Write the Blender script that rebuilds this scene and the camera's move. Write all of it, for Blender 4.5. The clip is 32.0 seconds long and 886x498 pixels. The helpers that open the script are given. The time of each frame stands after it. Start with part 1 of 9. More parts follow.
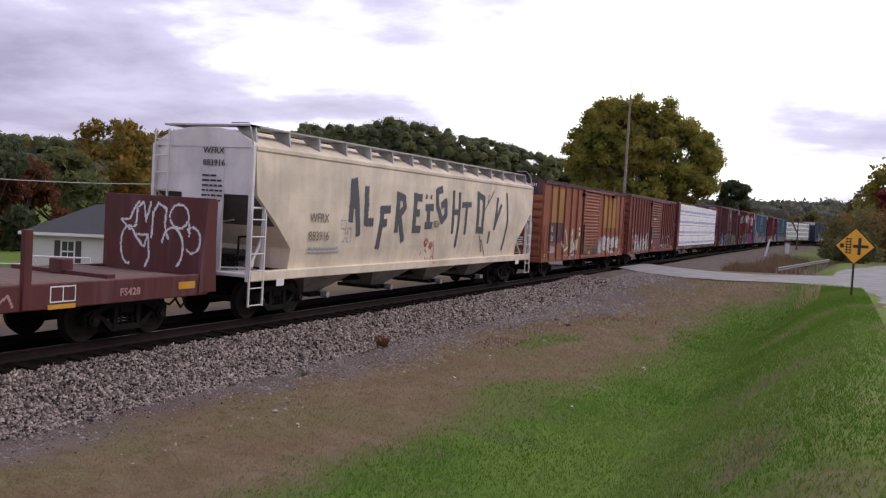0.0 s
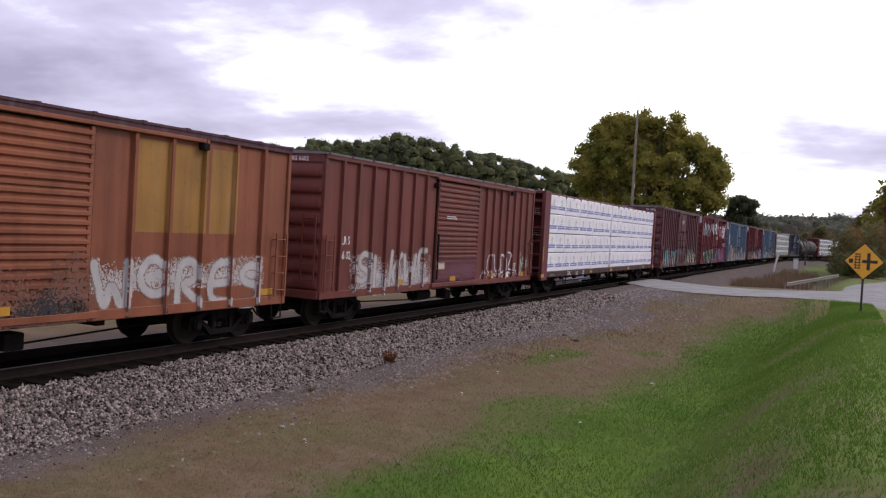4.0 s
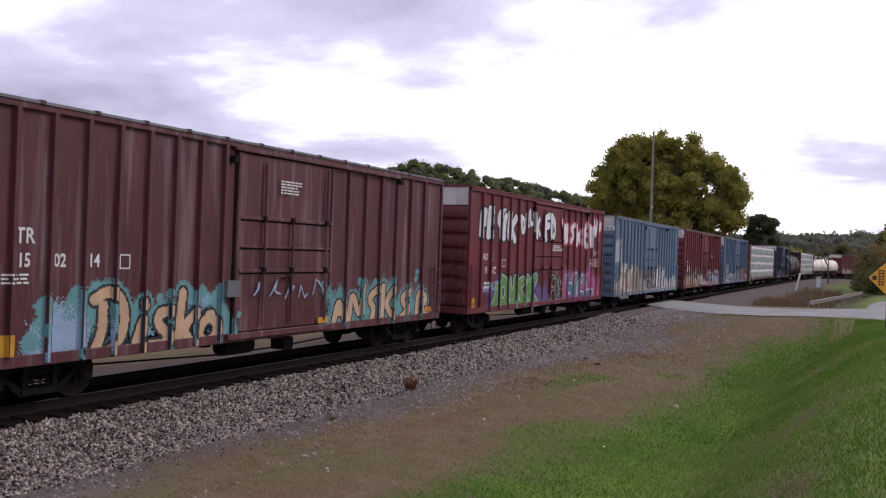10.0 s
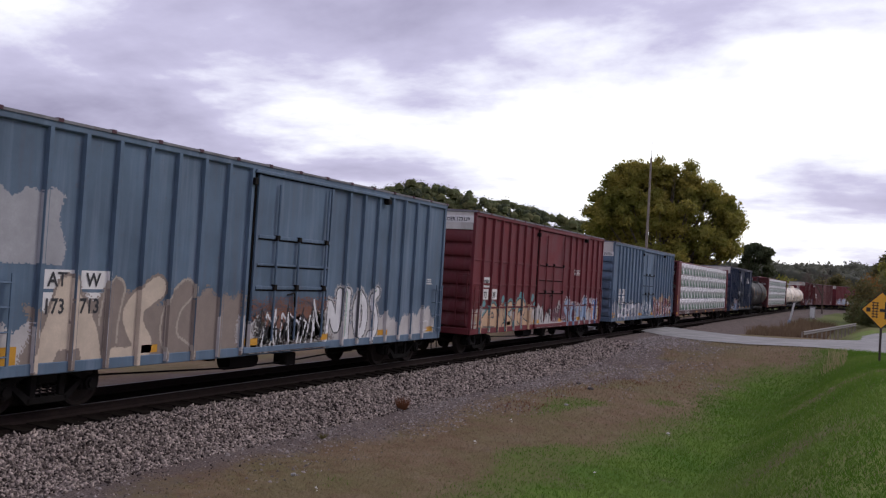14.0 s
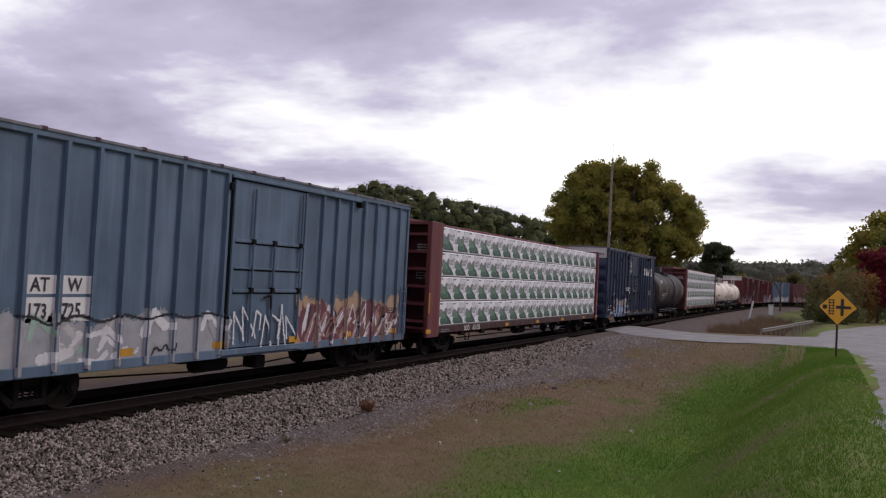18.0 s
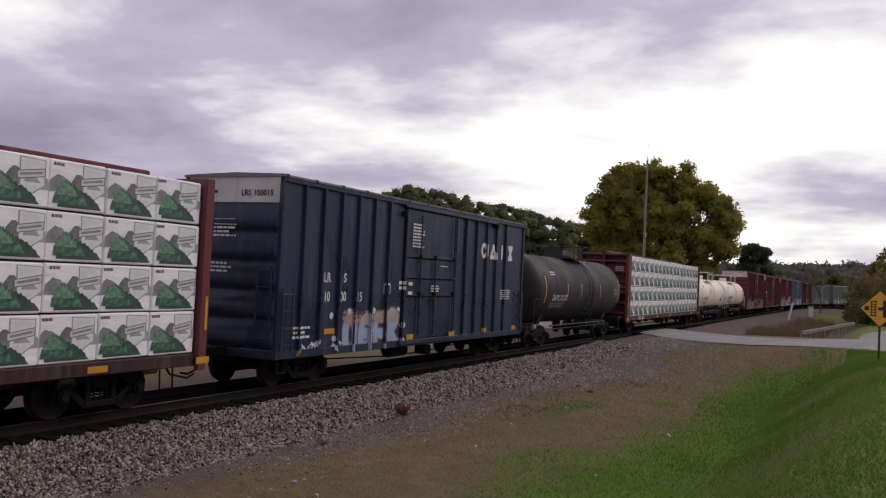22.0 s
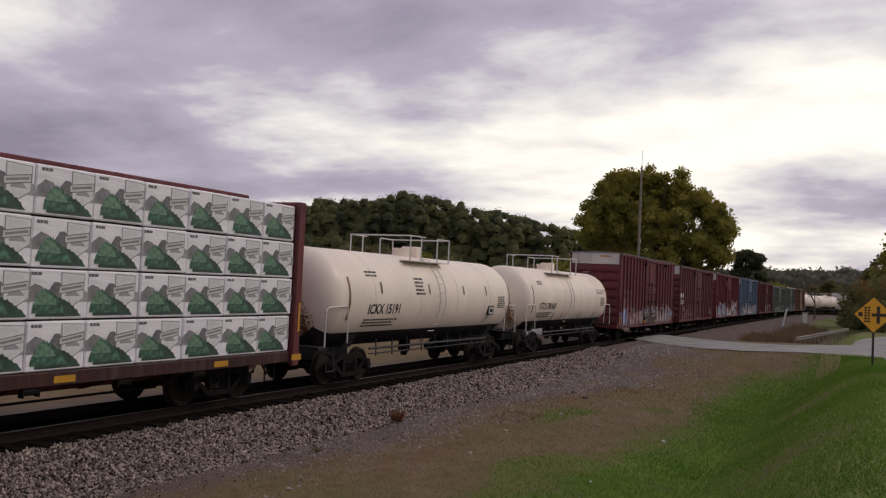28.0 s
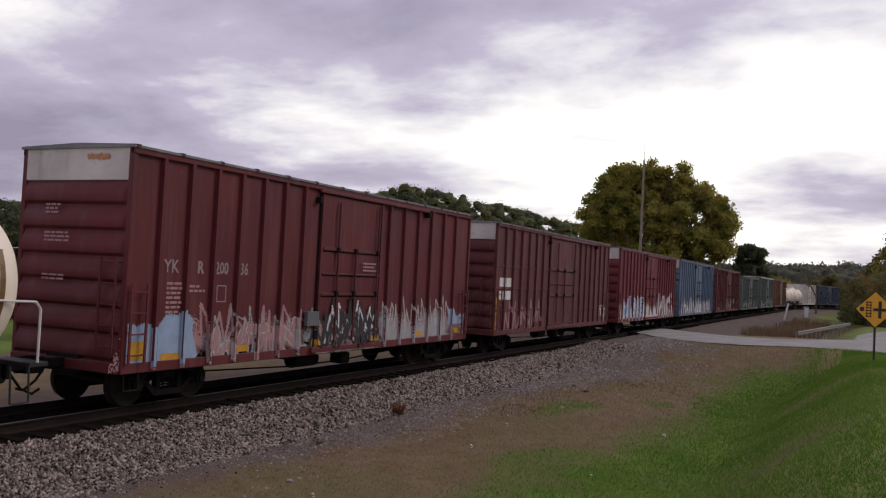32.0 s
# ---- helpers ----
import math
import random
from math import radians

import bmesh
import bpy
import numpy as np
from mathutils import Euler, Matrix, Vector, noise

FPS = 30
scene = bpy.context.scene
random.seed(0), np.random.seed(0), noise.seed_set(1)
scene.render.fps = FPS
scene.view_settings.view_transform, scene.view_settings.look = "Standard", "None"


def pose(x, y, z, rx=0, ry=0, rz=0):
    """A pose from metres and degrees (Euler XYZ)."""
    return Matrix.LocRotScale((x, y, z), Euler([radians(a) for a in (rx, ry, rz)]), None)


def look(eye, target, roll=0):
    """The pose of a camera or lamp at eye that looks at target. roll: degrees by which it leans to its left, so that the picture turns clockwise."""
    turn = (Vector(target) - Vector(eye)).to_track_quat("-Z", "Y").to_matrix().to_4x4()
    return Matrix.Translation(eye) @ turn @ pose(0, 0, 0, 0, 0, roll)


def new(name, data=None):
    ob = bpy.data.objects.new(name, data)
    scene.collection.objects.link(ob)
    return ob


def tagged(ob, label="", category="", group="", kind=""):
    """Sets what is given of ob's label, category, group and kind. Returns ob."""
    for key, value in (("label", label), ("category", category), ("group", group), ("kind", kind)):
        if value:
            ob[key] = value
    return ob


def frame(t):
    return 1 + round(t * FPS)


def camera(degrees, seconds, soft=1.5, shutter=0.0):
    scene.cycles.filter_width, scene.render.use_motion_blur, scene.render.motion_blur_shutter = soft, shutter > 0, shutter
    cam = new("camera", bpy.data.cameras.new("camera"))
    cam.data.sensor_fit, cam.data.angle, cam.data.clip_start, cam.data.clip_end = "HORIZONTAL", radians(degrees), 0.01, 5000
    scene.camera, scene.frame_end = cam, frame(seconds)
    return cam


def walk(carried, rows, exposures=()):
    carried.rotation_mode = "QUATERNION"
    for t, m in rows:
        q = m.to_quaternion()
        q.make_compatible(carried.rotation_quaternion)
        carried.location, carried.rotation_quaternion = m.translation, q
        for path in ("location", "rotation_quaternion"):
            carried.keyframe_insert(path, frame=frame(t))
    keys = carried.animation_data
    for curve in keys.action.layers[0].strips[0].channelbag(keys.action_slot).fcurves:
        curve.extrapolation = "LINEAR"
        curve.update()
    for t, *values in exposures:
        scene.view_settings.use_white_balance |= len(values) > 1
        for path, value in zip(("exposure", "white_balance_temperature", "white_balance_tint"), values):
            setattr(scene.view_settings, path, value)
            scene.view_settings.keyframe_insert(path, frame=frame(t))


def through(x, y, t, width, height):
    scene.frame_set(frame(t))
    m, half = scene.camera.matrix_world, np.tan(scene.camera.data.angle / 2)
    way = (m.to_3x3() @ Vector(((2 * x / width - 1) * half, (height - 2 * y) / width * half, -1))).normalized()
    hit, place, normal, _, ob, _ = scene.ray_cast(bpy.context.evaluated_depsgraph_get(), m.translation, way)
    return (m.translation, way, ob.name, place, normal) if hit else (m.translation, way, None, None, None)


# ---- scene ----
EXPOSURES = ((0, 0.66, 6500, 9), (3, 0.59, 6480, 9), (6, 0.76, 6430, 9), (7, 0.27, 6350, 9), (8, 0.14, 6300, 9), (10, 0.64, 6400, 9), (12, 0.53, 6450, 9), (14, 0.33, 6350, 10), (18, 0.20, 6640, 10), (19, 0.12, 6720, 10), (20, 0.0, 6800, 9), (22, 0.10, 6880, 9), (24, 0.17, 6930, 8), (26, 0.12, 6990, 8), (29, -0.13, 7230, 9), (32, 0.13, 6880, 9))
# the camera stands on the bank and is turned a little by hand
EYE = (13.89, 0.0, 2.91)
cam = camera(53.9, 32.0, soft=1.25)
TURNS = (
    (0, 24.79, -2.53, -3.30), (0.5, 24.83, -2.37, -3.42), (1, 24.86, -2.12, -3.48), (1.5, 24.94, -1.85, -3.52), (2, 25.01, -1.59, -3.39),
    (2.5, 25.02, -1.42, -3.00), (3, 25.13, -1.36, -3.00), (3.5, 25.17, -1.43, -3.30), (5.5, 25.64, -2.05, -2.92), (6, 27.05, -1.42, -3.94),
    (6.5, 28.67, -0.34, -4.16), (7, 27.05, -0.16, -4.45), (7.5, 25.30, -0.65, -4.21), (8, 25.10, -0.29, -3.67), (8.5, 26.14, 0.25, -3.60),
    (9, 26.58, 0.77, -3.56), (9.5, 26.86, 0.62, -2.66), (10, 26.48, 0.08, -2.04), (10.5, 26.86, -0.07, -1.88), (11, 27.76, 0.17, -2.12),
    (11.5, 27.30, 0.59, -2.37), (12, 26.36, 0.79, -2.56), (12.5, 26.30, 0.70, -2.38), (13, 26.56, 0.59, -2.67), (13.5, 26.43, 0.98, -3.63),
    (14, 26.17, 1.45, -3.55), (14.5, 26.99, 1.12, -3.19), (15, 26.56, 1.39, -3.24), (15.5, 25.90, 1.61, -3.16), (17.5, 23.55, 2.20, -2.90),
    (18, 23.80, 1.66, -3.06), (18.5, 24.43, 1.18, -2.46), (19, 24.64, 1.49, -2.09), (19.5, 24.72, 1.84, -1.90), (20, 25.29, 1.85, -2.20),
    (20.5, 25.60, 1.91, -2.23), (21, 25.79, 1.84, -2.15), (21.5, 25.89, 1.77, -2.26), (22, 26.05, 1.77, -2.72), (22.5, 26.23, 1.90, -2.87),
    (23, 26.37, 2.13, -2.60), (23.5, 26.37, 2.37, -2.40), (24, 26.37, 2.39, -2.57), (24.5, 26.47, 2.25, -2.63), (25, 26.49, 2.15, -2.84),
    (25.5, 26.30, 2.07, -2.88), (26, 26.12, 1.91, -2.89), (26.5, 25.89, 2.12, -2.79), (28.5, 25.70, 2.20, -2.70), (29, 25.88, 1.94, -2.64),
    (29.5, 26.05, 1.86, -2.58), (30, 26.09, 1.96, -2.83), (30.5, 26.13, 1.92, -2.88), (31, 25.96, 1.76, -3.08), (31.5, 25.86, 1.74, -2.89),
    (32, 25.81, 1.74, -2.93),
)
walk(cam, [(t, pose(*EYE, 90 + pitch, roll, yaw)) for t, yaw, pitch, roll in TURNS],
     exposures=EXPOSURES)


# ---- sky and light: a bright overcast, the sun behind cloud ahead ----
SUN_AZ, SUN_EL = -46.0, 40.0          # degrees; azimuth counted left from the line of the track
world = bpy.data.worlds.new("overcast_sky")
scene.world = world
world.use_nodes = True


def sky_nodes():
    tree = world.node_tree
    tree.nodes.clear()
    add, link = tree.nodes.new, tree.links.new
    out, bg = add("ShaderNodeOutputWorld"), add("ShaderNodeBackground")
    sky = add("ShaderNodeTexSky")
    sky.sky_type, sky.sun_disc = "NISHITA", False
    sky.sun_elevation, sky.sun_rotation = radians(SUN_EL), radians(-SUN_AZ)
    sky.air_density, sky.dust_density = 1.2, 2.0
    coord = add("ShaderNodeTexCoord")
    sep = add("ShaderNodeSeparateXYZ")
    link(coord.outputs["Generated"], sep.inputs[0])
    # clouds lie on a flat layer: project the direction onto it
    lift = add("ShaderNodeMath"); lift.operation = "MAXIMUM"; lift.inputs[1].default_value = 0.0
    link(sep.outputs["Z"], lift.inputs[0])
    deep = add("ShaderNodeMath"); deep.operation = "ADD"; deep.inputs[1].default_value = 0.16
    link(lift.outputs[0], deep.inputs[0])
    inv = add("ShaderNodeMath"); inv.operation = "DIVIDE"; inv.inputs[0].default_value = 1.0
    link(deep.outputs[0], inv.inputs[1])
    flat = add("ShaderNodeVectorMath"); flat.operation = "SCALE"
    link(coord.outputs["Generated"], flat.inputs[0]); link(inv.outputs[0], flat.inputs["Scale"])
    place = add("ShaderNodeMapping"); place.inputs["Location"].default_value = (3.1, 1.7, 0.0); place.inputs["Scale"].default_value = (0.80, 1.0, 0.0)
    link(flat.outputs[0], place.inputs[0])
    big = add("ShaderNodeTexNoise"); big.inputs["Scale"].default_value = 1.0; big.inputs["Detail"].default_value = 9; big.inputs["Roughness"].default_value = 0.54; big.inputs["Distortion"].default_value = 0.12
    link(place.outputs[0], big.inputs["Vector"])
    # brighter sky round SUN_GLOW, placed for the view, apart from the sun lamp
    sunv = Vector((-math.sin(radians(SUN_GLOW[0])) * math.cos(radians(SUN_GLOW[1])), math.cos(radians(SUN_GLOW[0])) * math.cos(radians(SUN_GLOW[1])), math.sin(radians(SUN_GLOW[1]))))
    dot = add("ShaderNodeVectorMath"); dot.operation = "DOT_PRODUCT"; dot.inputs[1].default_value = sunv
    link(coord.outputs["Generated"], dot.inputs[0])
    near = add("ShaderNodeMapRange"); near.inputs["From Min"].default_value = 0.80; near.inputs["From Max"].default_value = 0.99; near.inputs["To Min"].default_value = -0.17; near.inputs["To Max"].default_value = 0.085
    near.clamp = True
    link(dot.outputs["Value"], near.inputs["Value"])
    mixv = add("ShaderNodeMath"); mixv.operation = "ADD"
    link(big.outputs["Fac"], mixv.inputs[0]); link(near.outputs[0], mixv.inputs[1])
    # brightness added to the unseen sky behind the camera, to light car ends
    behind = add("ShaderNodeMapRange"); behind.inputs["From Min"].default_value = 0.15; behind.inputs["From Max"].default_value = -0.85; behind.inputs["To Min"].default_value = 0.0; behind.inputs["To Max"].default_value = 0.09
    behind.clamp = True
    link(sep.outputs["Y"], behind.inputs["Value"])
    both = add("ShaderNodeMath"); both.operation = "ADD"
    link(mixv.outputs[0], both.inputs[0]); link(behind.outputs[0], both.inputs[1])
    # small lumps and torn edges in the cloud
    lump = add("ShaderNodeMapping"); lump.inputs["Location"].default_value = (0.7, 0.2, 1.3); lump.inputs["Scale"].default_value = (1.0, 1.0, 2.3)
    link(coord.outputs["Generated"], lump.inputs[0])
    small = add("ShaderNodeTexNoise"); small.inputs["Scale"].default_value = 4.6; small.inputs["Detail"].default_value = 10; small.inputs["Roughness"].default_value = 0.58; small.inputs["Distortion"].default_value = 0.35
    link(lump.outputs[0], small.inputs["Vector"])
    swing = add("ShaderNodeMath"); swing.operation = "MULTIPLY_ADD"; swing.inputs[1].default_value = 0.28; swing.inputs[2].default_value = -0.135
    link(small.outputs["Fac"], swing.inputs[0])
    torn = add("ShaderNodeMath"); torn.operation = "ADD"
    link(both.outputs[0], torn.inputs[0]); link(swing.outputs[0], torn.inputs[1])
    both = torn
    ramp = add("ShaderNodeValToRGB")
    el = ramp.color_ramp.elements
    el[0].position, el[0].color = 0.24, (0.285, 0.258, 0.375, 1)
    el[1].position, el[1].color = 0.66, (1.22, 1.20, 1.18, 1)
    mid = el.new(0.45); mid.color = (0.50, 0.467, 0.625, 1)
    mid2 = el.new(0.53); mid2.color = (0.78, 0.77, 0.86, 1)
    link(both.outputs[0], ramp.inputs[0])
    mix = add("ShaderNodeMixRGB"); mix.inputs[0].default_value = 0.93
    thin = add("ShaderNodeMixRGB"); thin.blend_type = "MULTIPLY"; thin.inputs[0].default_value = 1.0; thin.inputs[2].default_value = (0.10, 0.10, 0.10, 1)
    link(sky.outputs[0], thin.inputs[1])
    link(thin.outputs[0], mix.inputs[1]); link(ramp.outputs[0], mix.inputs[2])
    link(mix.outputs[0], bg.inputs[0])
    bg.inputs[1].default_value = 1.0
    link(bg.outputs[0], out.inputs[0])


SUN_GLOW = (12.0, 19.0)
sky_nodes()
sun = new("sun", bpy.data.lights.new("sun", "SUN"))
sun.data.energy, sun.data.angle, sun.data.color = 0.95, radians(20), (1.0, 0.95, 0.88)
sun.matrix_world = look((0, 0, 60), (60 * math.sin(radians(SUN_AZ)) * math.cos(radians(SUN_EL)), -60 * math.cos(radians(SUN_AZ)) * math.cos(radians(SUN_EL)), 60 - 60 * math.sin(radians(SUN_EL))))

# ---- mesh helpers ----


class Mesh:
    """Collects plain faces for one mesh."""

    def __init__(self):
        self.v, self.f = [], []

    def add(self, verts, faces):
        n = len(self.v)
        self.v += [tuple(p) for p in verts]
        self.f += [tuple(i + n for i in q) for q in faces]
        return self

    def box(self, x0, x1, y0, y1, z0, z1, c=0.0):
        if c <= 0:
            v = [(x, y, z) for z in (z0, z1) for y in (y0, y1) for x in (x0, x1)]
            return self.add(v, [(0, 2, 3, 1), (4, 5, 7, 6), (0, 1, 5, 4), (2, 6, 7, 3), (0, 4, 6, 2), (1, 3, 7, 5)])
        # chamfered: an octagon in x-y, drawn in at bottom and top
        def ring(d, z):
            a, b, p, q = x0 + d, x1 - d, y0 + d, y1 - d
            return [(a + c, p, z), (b - c, p, z), (b, p + c, z), (b, q - c, z), (b - c, q, z), (a + c, q, z), (a, q - c, z), (a, p + c, z)]
        v = ring(c, z0) + ring(0, z0 + c) + ring(0, z1 - c) + ring(c, z1)
        f = [tuple(range(7, -1, -1)), tuple(range(24, 32))]
        for k in range(3):
            f += [(8 * k + i, 8 * k + (i + 1) % 8, 8 * k + 8 + (i + 1) % 8, 8 * k + 8 + i) for i in range(8)]
        return self.add(v, f)

    def rod(self, p0, p1, r, n=8, r1=None):
        a, b = Vector(p0), Vector(p1)
        d = (b - a).normalized()
        u = d.orthogonal().normalized()
        w = d.cross(u)
        r1 = r if r1 is None else r1
        v = []
        for p, s in ((a, r), (b, r1)):
            v += [p + s * (math.cos(2 * math.pi * i / n) * u + math.sin(2 * math.pi * i / n) * w) for i in range(n)]
        f = [(i, (i + 1) % n, n + (i + 1) % n, n + i) for i in range(n)] + [tuple(range(n - 1, -1, -1)), tuple(range(n, 2 * n))]
        return self.add(v, f)

    def tube(self, pts, r, n=6):
        for a, b in zip(pts, pts[1:]):
            self.rod(a, b, r, n)
        return self

    def prism(self, outline, axis, a, b):
        """A closed outline drawn out along one axis from a to b; the outline gives the other two coordinates in order."""
        def put(p, s):
            q = list(p)
            q.insert("xyz".index(axis), s)
            return q
        n = len(outline)
        v = [put(p, a) for p in outline] + [put(p, b) for p in outline]
        f = [(i, (i + 1) % n, n + (i + 1) % n, n + i) for i in range(n)] + [tuple(range(n - 1, -1, -1)), tuple(range(n, 2 * n))]
        return self.add(v, f)

    def turned(self, profile, centre, axis="x", n=20, closed=False):
        """A profile of (along, radius) turned about an axis through centre."""
        m, v, f = len(profile), [], []
        for i in range(n):
            c, s = math.cos(2 * math.pi * i / n), math.sin(2 * math.pi * i / n)
            for al, r in profile:
                q = {"x": (al, r * c, r * s), "y": (r * c, al, r * s), "z": (r * c, r * s, al)}[axis]
                v.append((centre[0] + q[0], centre[1] + q[1], centre[2] + q[2]))
        for i in range(n):
            j = (i + 1) % n
            for k in range(m - 1):
                f.append((i * m + k, i * m + k + 1, j * m + k + 1, j * m + k))
        return self.add(v, f)

    def data(self, name, smooth=False, fix=True):
        me = bpy.data.meshes.new(name)
        me.from_pydata(self.v, [], self.f)
        if fix and len(self.f) < 6000:
            bm = bmesh.new()
            bm.from_mesh(me)
            bmesh.ops.recalc_face_normals(bm, faces=bm.faces)
            bm.to_mesh(me)
            bm.free()
        if smooth:
            me.shade_smooth()
            me.set_sharp_from_angle(angle=radians(35))
        me.update()
        return me


def part(name, mesh, material, parent=None, label="", smooth=False):
    """One mesh object; under a thing or a part when a parent is given."""
    data = mesh.data(name, smooth) if isinstance(mesh, Mesh) else mesh
    if material is not None and not data.materials:
        data.materials.append(material)
    ob = new(name, data)
    if parent is not None:
        ob.parent = parent
    return tagged(ob, label) if label else ob


def big_mesh(name, verts, faces):
    """A large mesh from arrays: verts (n, 3), faces (m, k)."""
    me = bpy.data.meshes.new(name)
    verts, faces = np.asarray(verts, np.float32), np.asarray(faces, np.int32)
    m, k = faces.shape
    me.vertices.add(len(verts)); me.loops.add(m * k); me.polygons.add(m)
    me.vertices.foreach_set("co", verts.ravel())
    me.loops.foreach_set("vertex_index", faces.ravel())
    me.polygons.foreach_set("loop_start", np.arange(0, m * k, k, dtype=np.int32))
    me.update(calc_edges=True)
    return me


# ---- materials ----


def nodes_of(name):
    m = bpy.data.materials.new(name)
    m.use_nodes = True
    t = m.node_tree
    return m, t, t.nodes["Principled BSDF"], t.nodes.new, t.links.new


def noise_node(add, link, vec, scale, detail=4, rough=0.55, stretch=None):
    if stretch:
        mp = add("ShaderNodeMapping"); mp.inputs["Scale"].default_value = stretch
        link(vec, mp.inputs[0]); vec = mp.outputs[0]
    n = add("ShaderNodeTexNoise")
    n.inputs["Scale"].default_value, n.inputs["Detail"].default_value, n.inputs["Roughness"].default_value = scale, detail, rough
    link(vec, n.inputs["Vector"])
    return n.outputs["Fac"]


def band(add, link, fac, lo, hi, a=0.0, b=1.0):
    r = add("ShaderNodeMapRange")
    r.inputs["From Min"].default_value, r.inputs["From Max"].default_value = lo, hi
    r.inputs["To Min"].default_value, r.inputs["To Max"].default_value = a, b
    link(fac, r.inputs["Value"])
    return r.outputs[0]


def blend(add, link, fac, a, b, mode="MIX"):
    x = add("ShaderNodeMixRGB"); x.blend_type = mode
    for sock, val in ((x.inputs[0], fac), (x.inputs[1], a), (x.inputs[2], b)):
        if isinstance(val, (int, float)):
            sock.default_value = val
        elif isinstance(val, tuple):
            sock.default_value = (*val, 1) if len(val) == 3 else val
        else:
            link(val, sock)
    return x.outputs[0]


def relief(add, link, bsdf, height, strength, distance):
    b = add("ShaderNodeBump")
    b.inputs["Strength"].default_value, b.inputs["Distance"].default_value = strength, distance
    link(height, b.inputs["Height"]); link(b.outputs[0], bsdf.inputs["Normal"])


def plain(name, col, rough=0.6, metal=0.0, var=0.22, scale=2.5, bump=0.25, grain=40.0, gloss=0.5):
    """A surface of one colour with stains at two scales and a fine grain."""
    m, t, bsdf, add, link = nodes_of(name)
    vec = add("ShaderNodeTexCoord").outputs["Object"]
    a = noise_node(add, link, vec, scale, 5)
    b = noise_node(add, link, vec, grain, 3)
    dark = tuple(c * (1 - var) for c in col)
    lite = tuple(min(1, c * (1 + var)) for c in col)
    c1 = blend(add, link, band(add, link, a, 0.3, 0.7), dark, lite)
    c2 = blend(add, link, band(add, link, b, 0.35, 0.65, 0.0, 0.35), c1, dark)
    link(c2, bsdf.inputs["Base Color"])
    link(band(add, link, a, 0.3, 0.7, max(0.05, rough - 0.12), min(1, rough + 0.12)), bsdf.inputs["Roughness"])
    bsdf.inputs["Metallic"].default_value = metal
    bsdf.inputs["Specular IOR Level"].default_value = gloss
    relief(add, link, bsdf, b, bump, 0.01)
    return m


def paint(name, col, rust=0.35, fade=0.3, chalk=(0.55, 0.5, 0.48), rustcol=(0.16, 0.06, 0.03), rough=0.55, deepen=0.68):
    """Old car paint: sun-faded patches, rust that runs down in streaks, road dust and fine scale."""
    m, t, bsdf, add, link = nodes_of(name)
    vec = add("ShaderNodeTexCoord").outputs["Object"]
    patch = noise_node(add, link, vec, 0.7, 5, 0.6)
    streak = noise_node(add, link, vec, 1.6, 4, 0.6, (1.6, 2.4, 0.16))
    fine = noise_node(add, link, vec, 22, 5, 0.65)
    spots = noise_node(add, link, vec, 6.0, 6, 0.7)
    faded = tuple(c * (1 - 0.30) + k * 0.30 for c, k in zip(col, chalk))
    deep = tuple(c * deepen for c in col)
    c = blend(add, link, band(add, link, patch, 0.34, 0.66), deep, col)
    c = blend(add, link, band(add, link, streak, 0.50, 0.72, 0.0, fade * 2), c, faded)
    c = blend(add, link, band(add, link, streak, 0.46, 0.30, 0.0, rust), c, rustcol)
    c = blend(add, link, band(add, link, spots, 0.60, 0.72, 0.0, min(1, rust * 1.6)), c, rustcol)
    c = blend(add, link, band(add, link, fine, 0.55, 0.8, 0.0, 0.4), c, deep)
    link(c, bsdf.inputs["Base Color"])
    link(band(add, link, patch, 0.3, 0.7, rough - 0.15, rough + 0.2), bsdf.inputs["Roughness"])
    bsdf.inputs["Specular IOR Level"].default_value = 0.35
    relief(add, link, bsdf, fine, 0.18, 0.008)
    return m


def leafy(name, col, col2, through=0.45, dim=0.5):
    """Leaves: every one its own tint, some light through them."""
    m, t, bsdf, add, link = nodes_of(name)
    isl = add("ShaderNodeNewGeometry").outputs["Random Per Island"]
    vec = add("ShaderNodeTexCoord").outputs["Object"]
    n = noise_node(add, link, vec, 0.28, 3)
    c = blend(add, link, band(add, link, n, 0.40, 0.62), col, col2)
    c = blend(add, link, band(add, link, isl, 0, 1, 0.0, 0.6), c, tuple(dim * k for k in col))
    link(c, bsdf.inputs["Base Color"])
    bsdf.inputs["Roughness"].default_value = 0.65
    bsdf.inputs["Specular IOR Level"].default_value = 0.25
    tr = add("ShaderNodeBsdfTranslucent")
    link(c, tr.inputs[0])
    mx = add("ShaderNodeMixShader"); mx.inputs[0].default_value = through
    link(bsdf.outputs[0], mx.inputs[1]); link(tr.outputs[0], mx.inputs[2])
    link(mx.outputs[0], t.nodes["Material Output"].inputs[0])
    return m


def island_mat(name, col, col2, rough=0.9, skew=0.0):
    """Loose pieces of one kind, each with its own tint."""
    m, t, bsdf, add, link = nodes_of(name)
    isl = add("ShaderNodeNewGeometry").outputs["Random Per Island"]
    vec = add("ShaderNodeTexCoord").outputs["Object"]
    n = noise_node(add, link, vec, 25, 4)
    c = blend(add, link, band(add, link, isl, skew, 1.0), col, col2)
    c = blend(add, link, band(add, link, n, 0.4, 0.7, 0, 0.4), c, tuple(0.6 * k for k in col))
    link(c, bsdf.inputs["Base Color"])
    bsdf.inputs["Roughness"].default_value = rough
    bsdf.inputs["Specular IOR Level"].default_value = 0.2
    return m


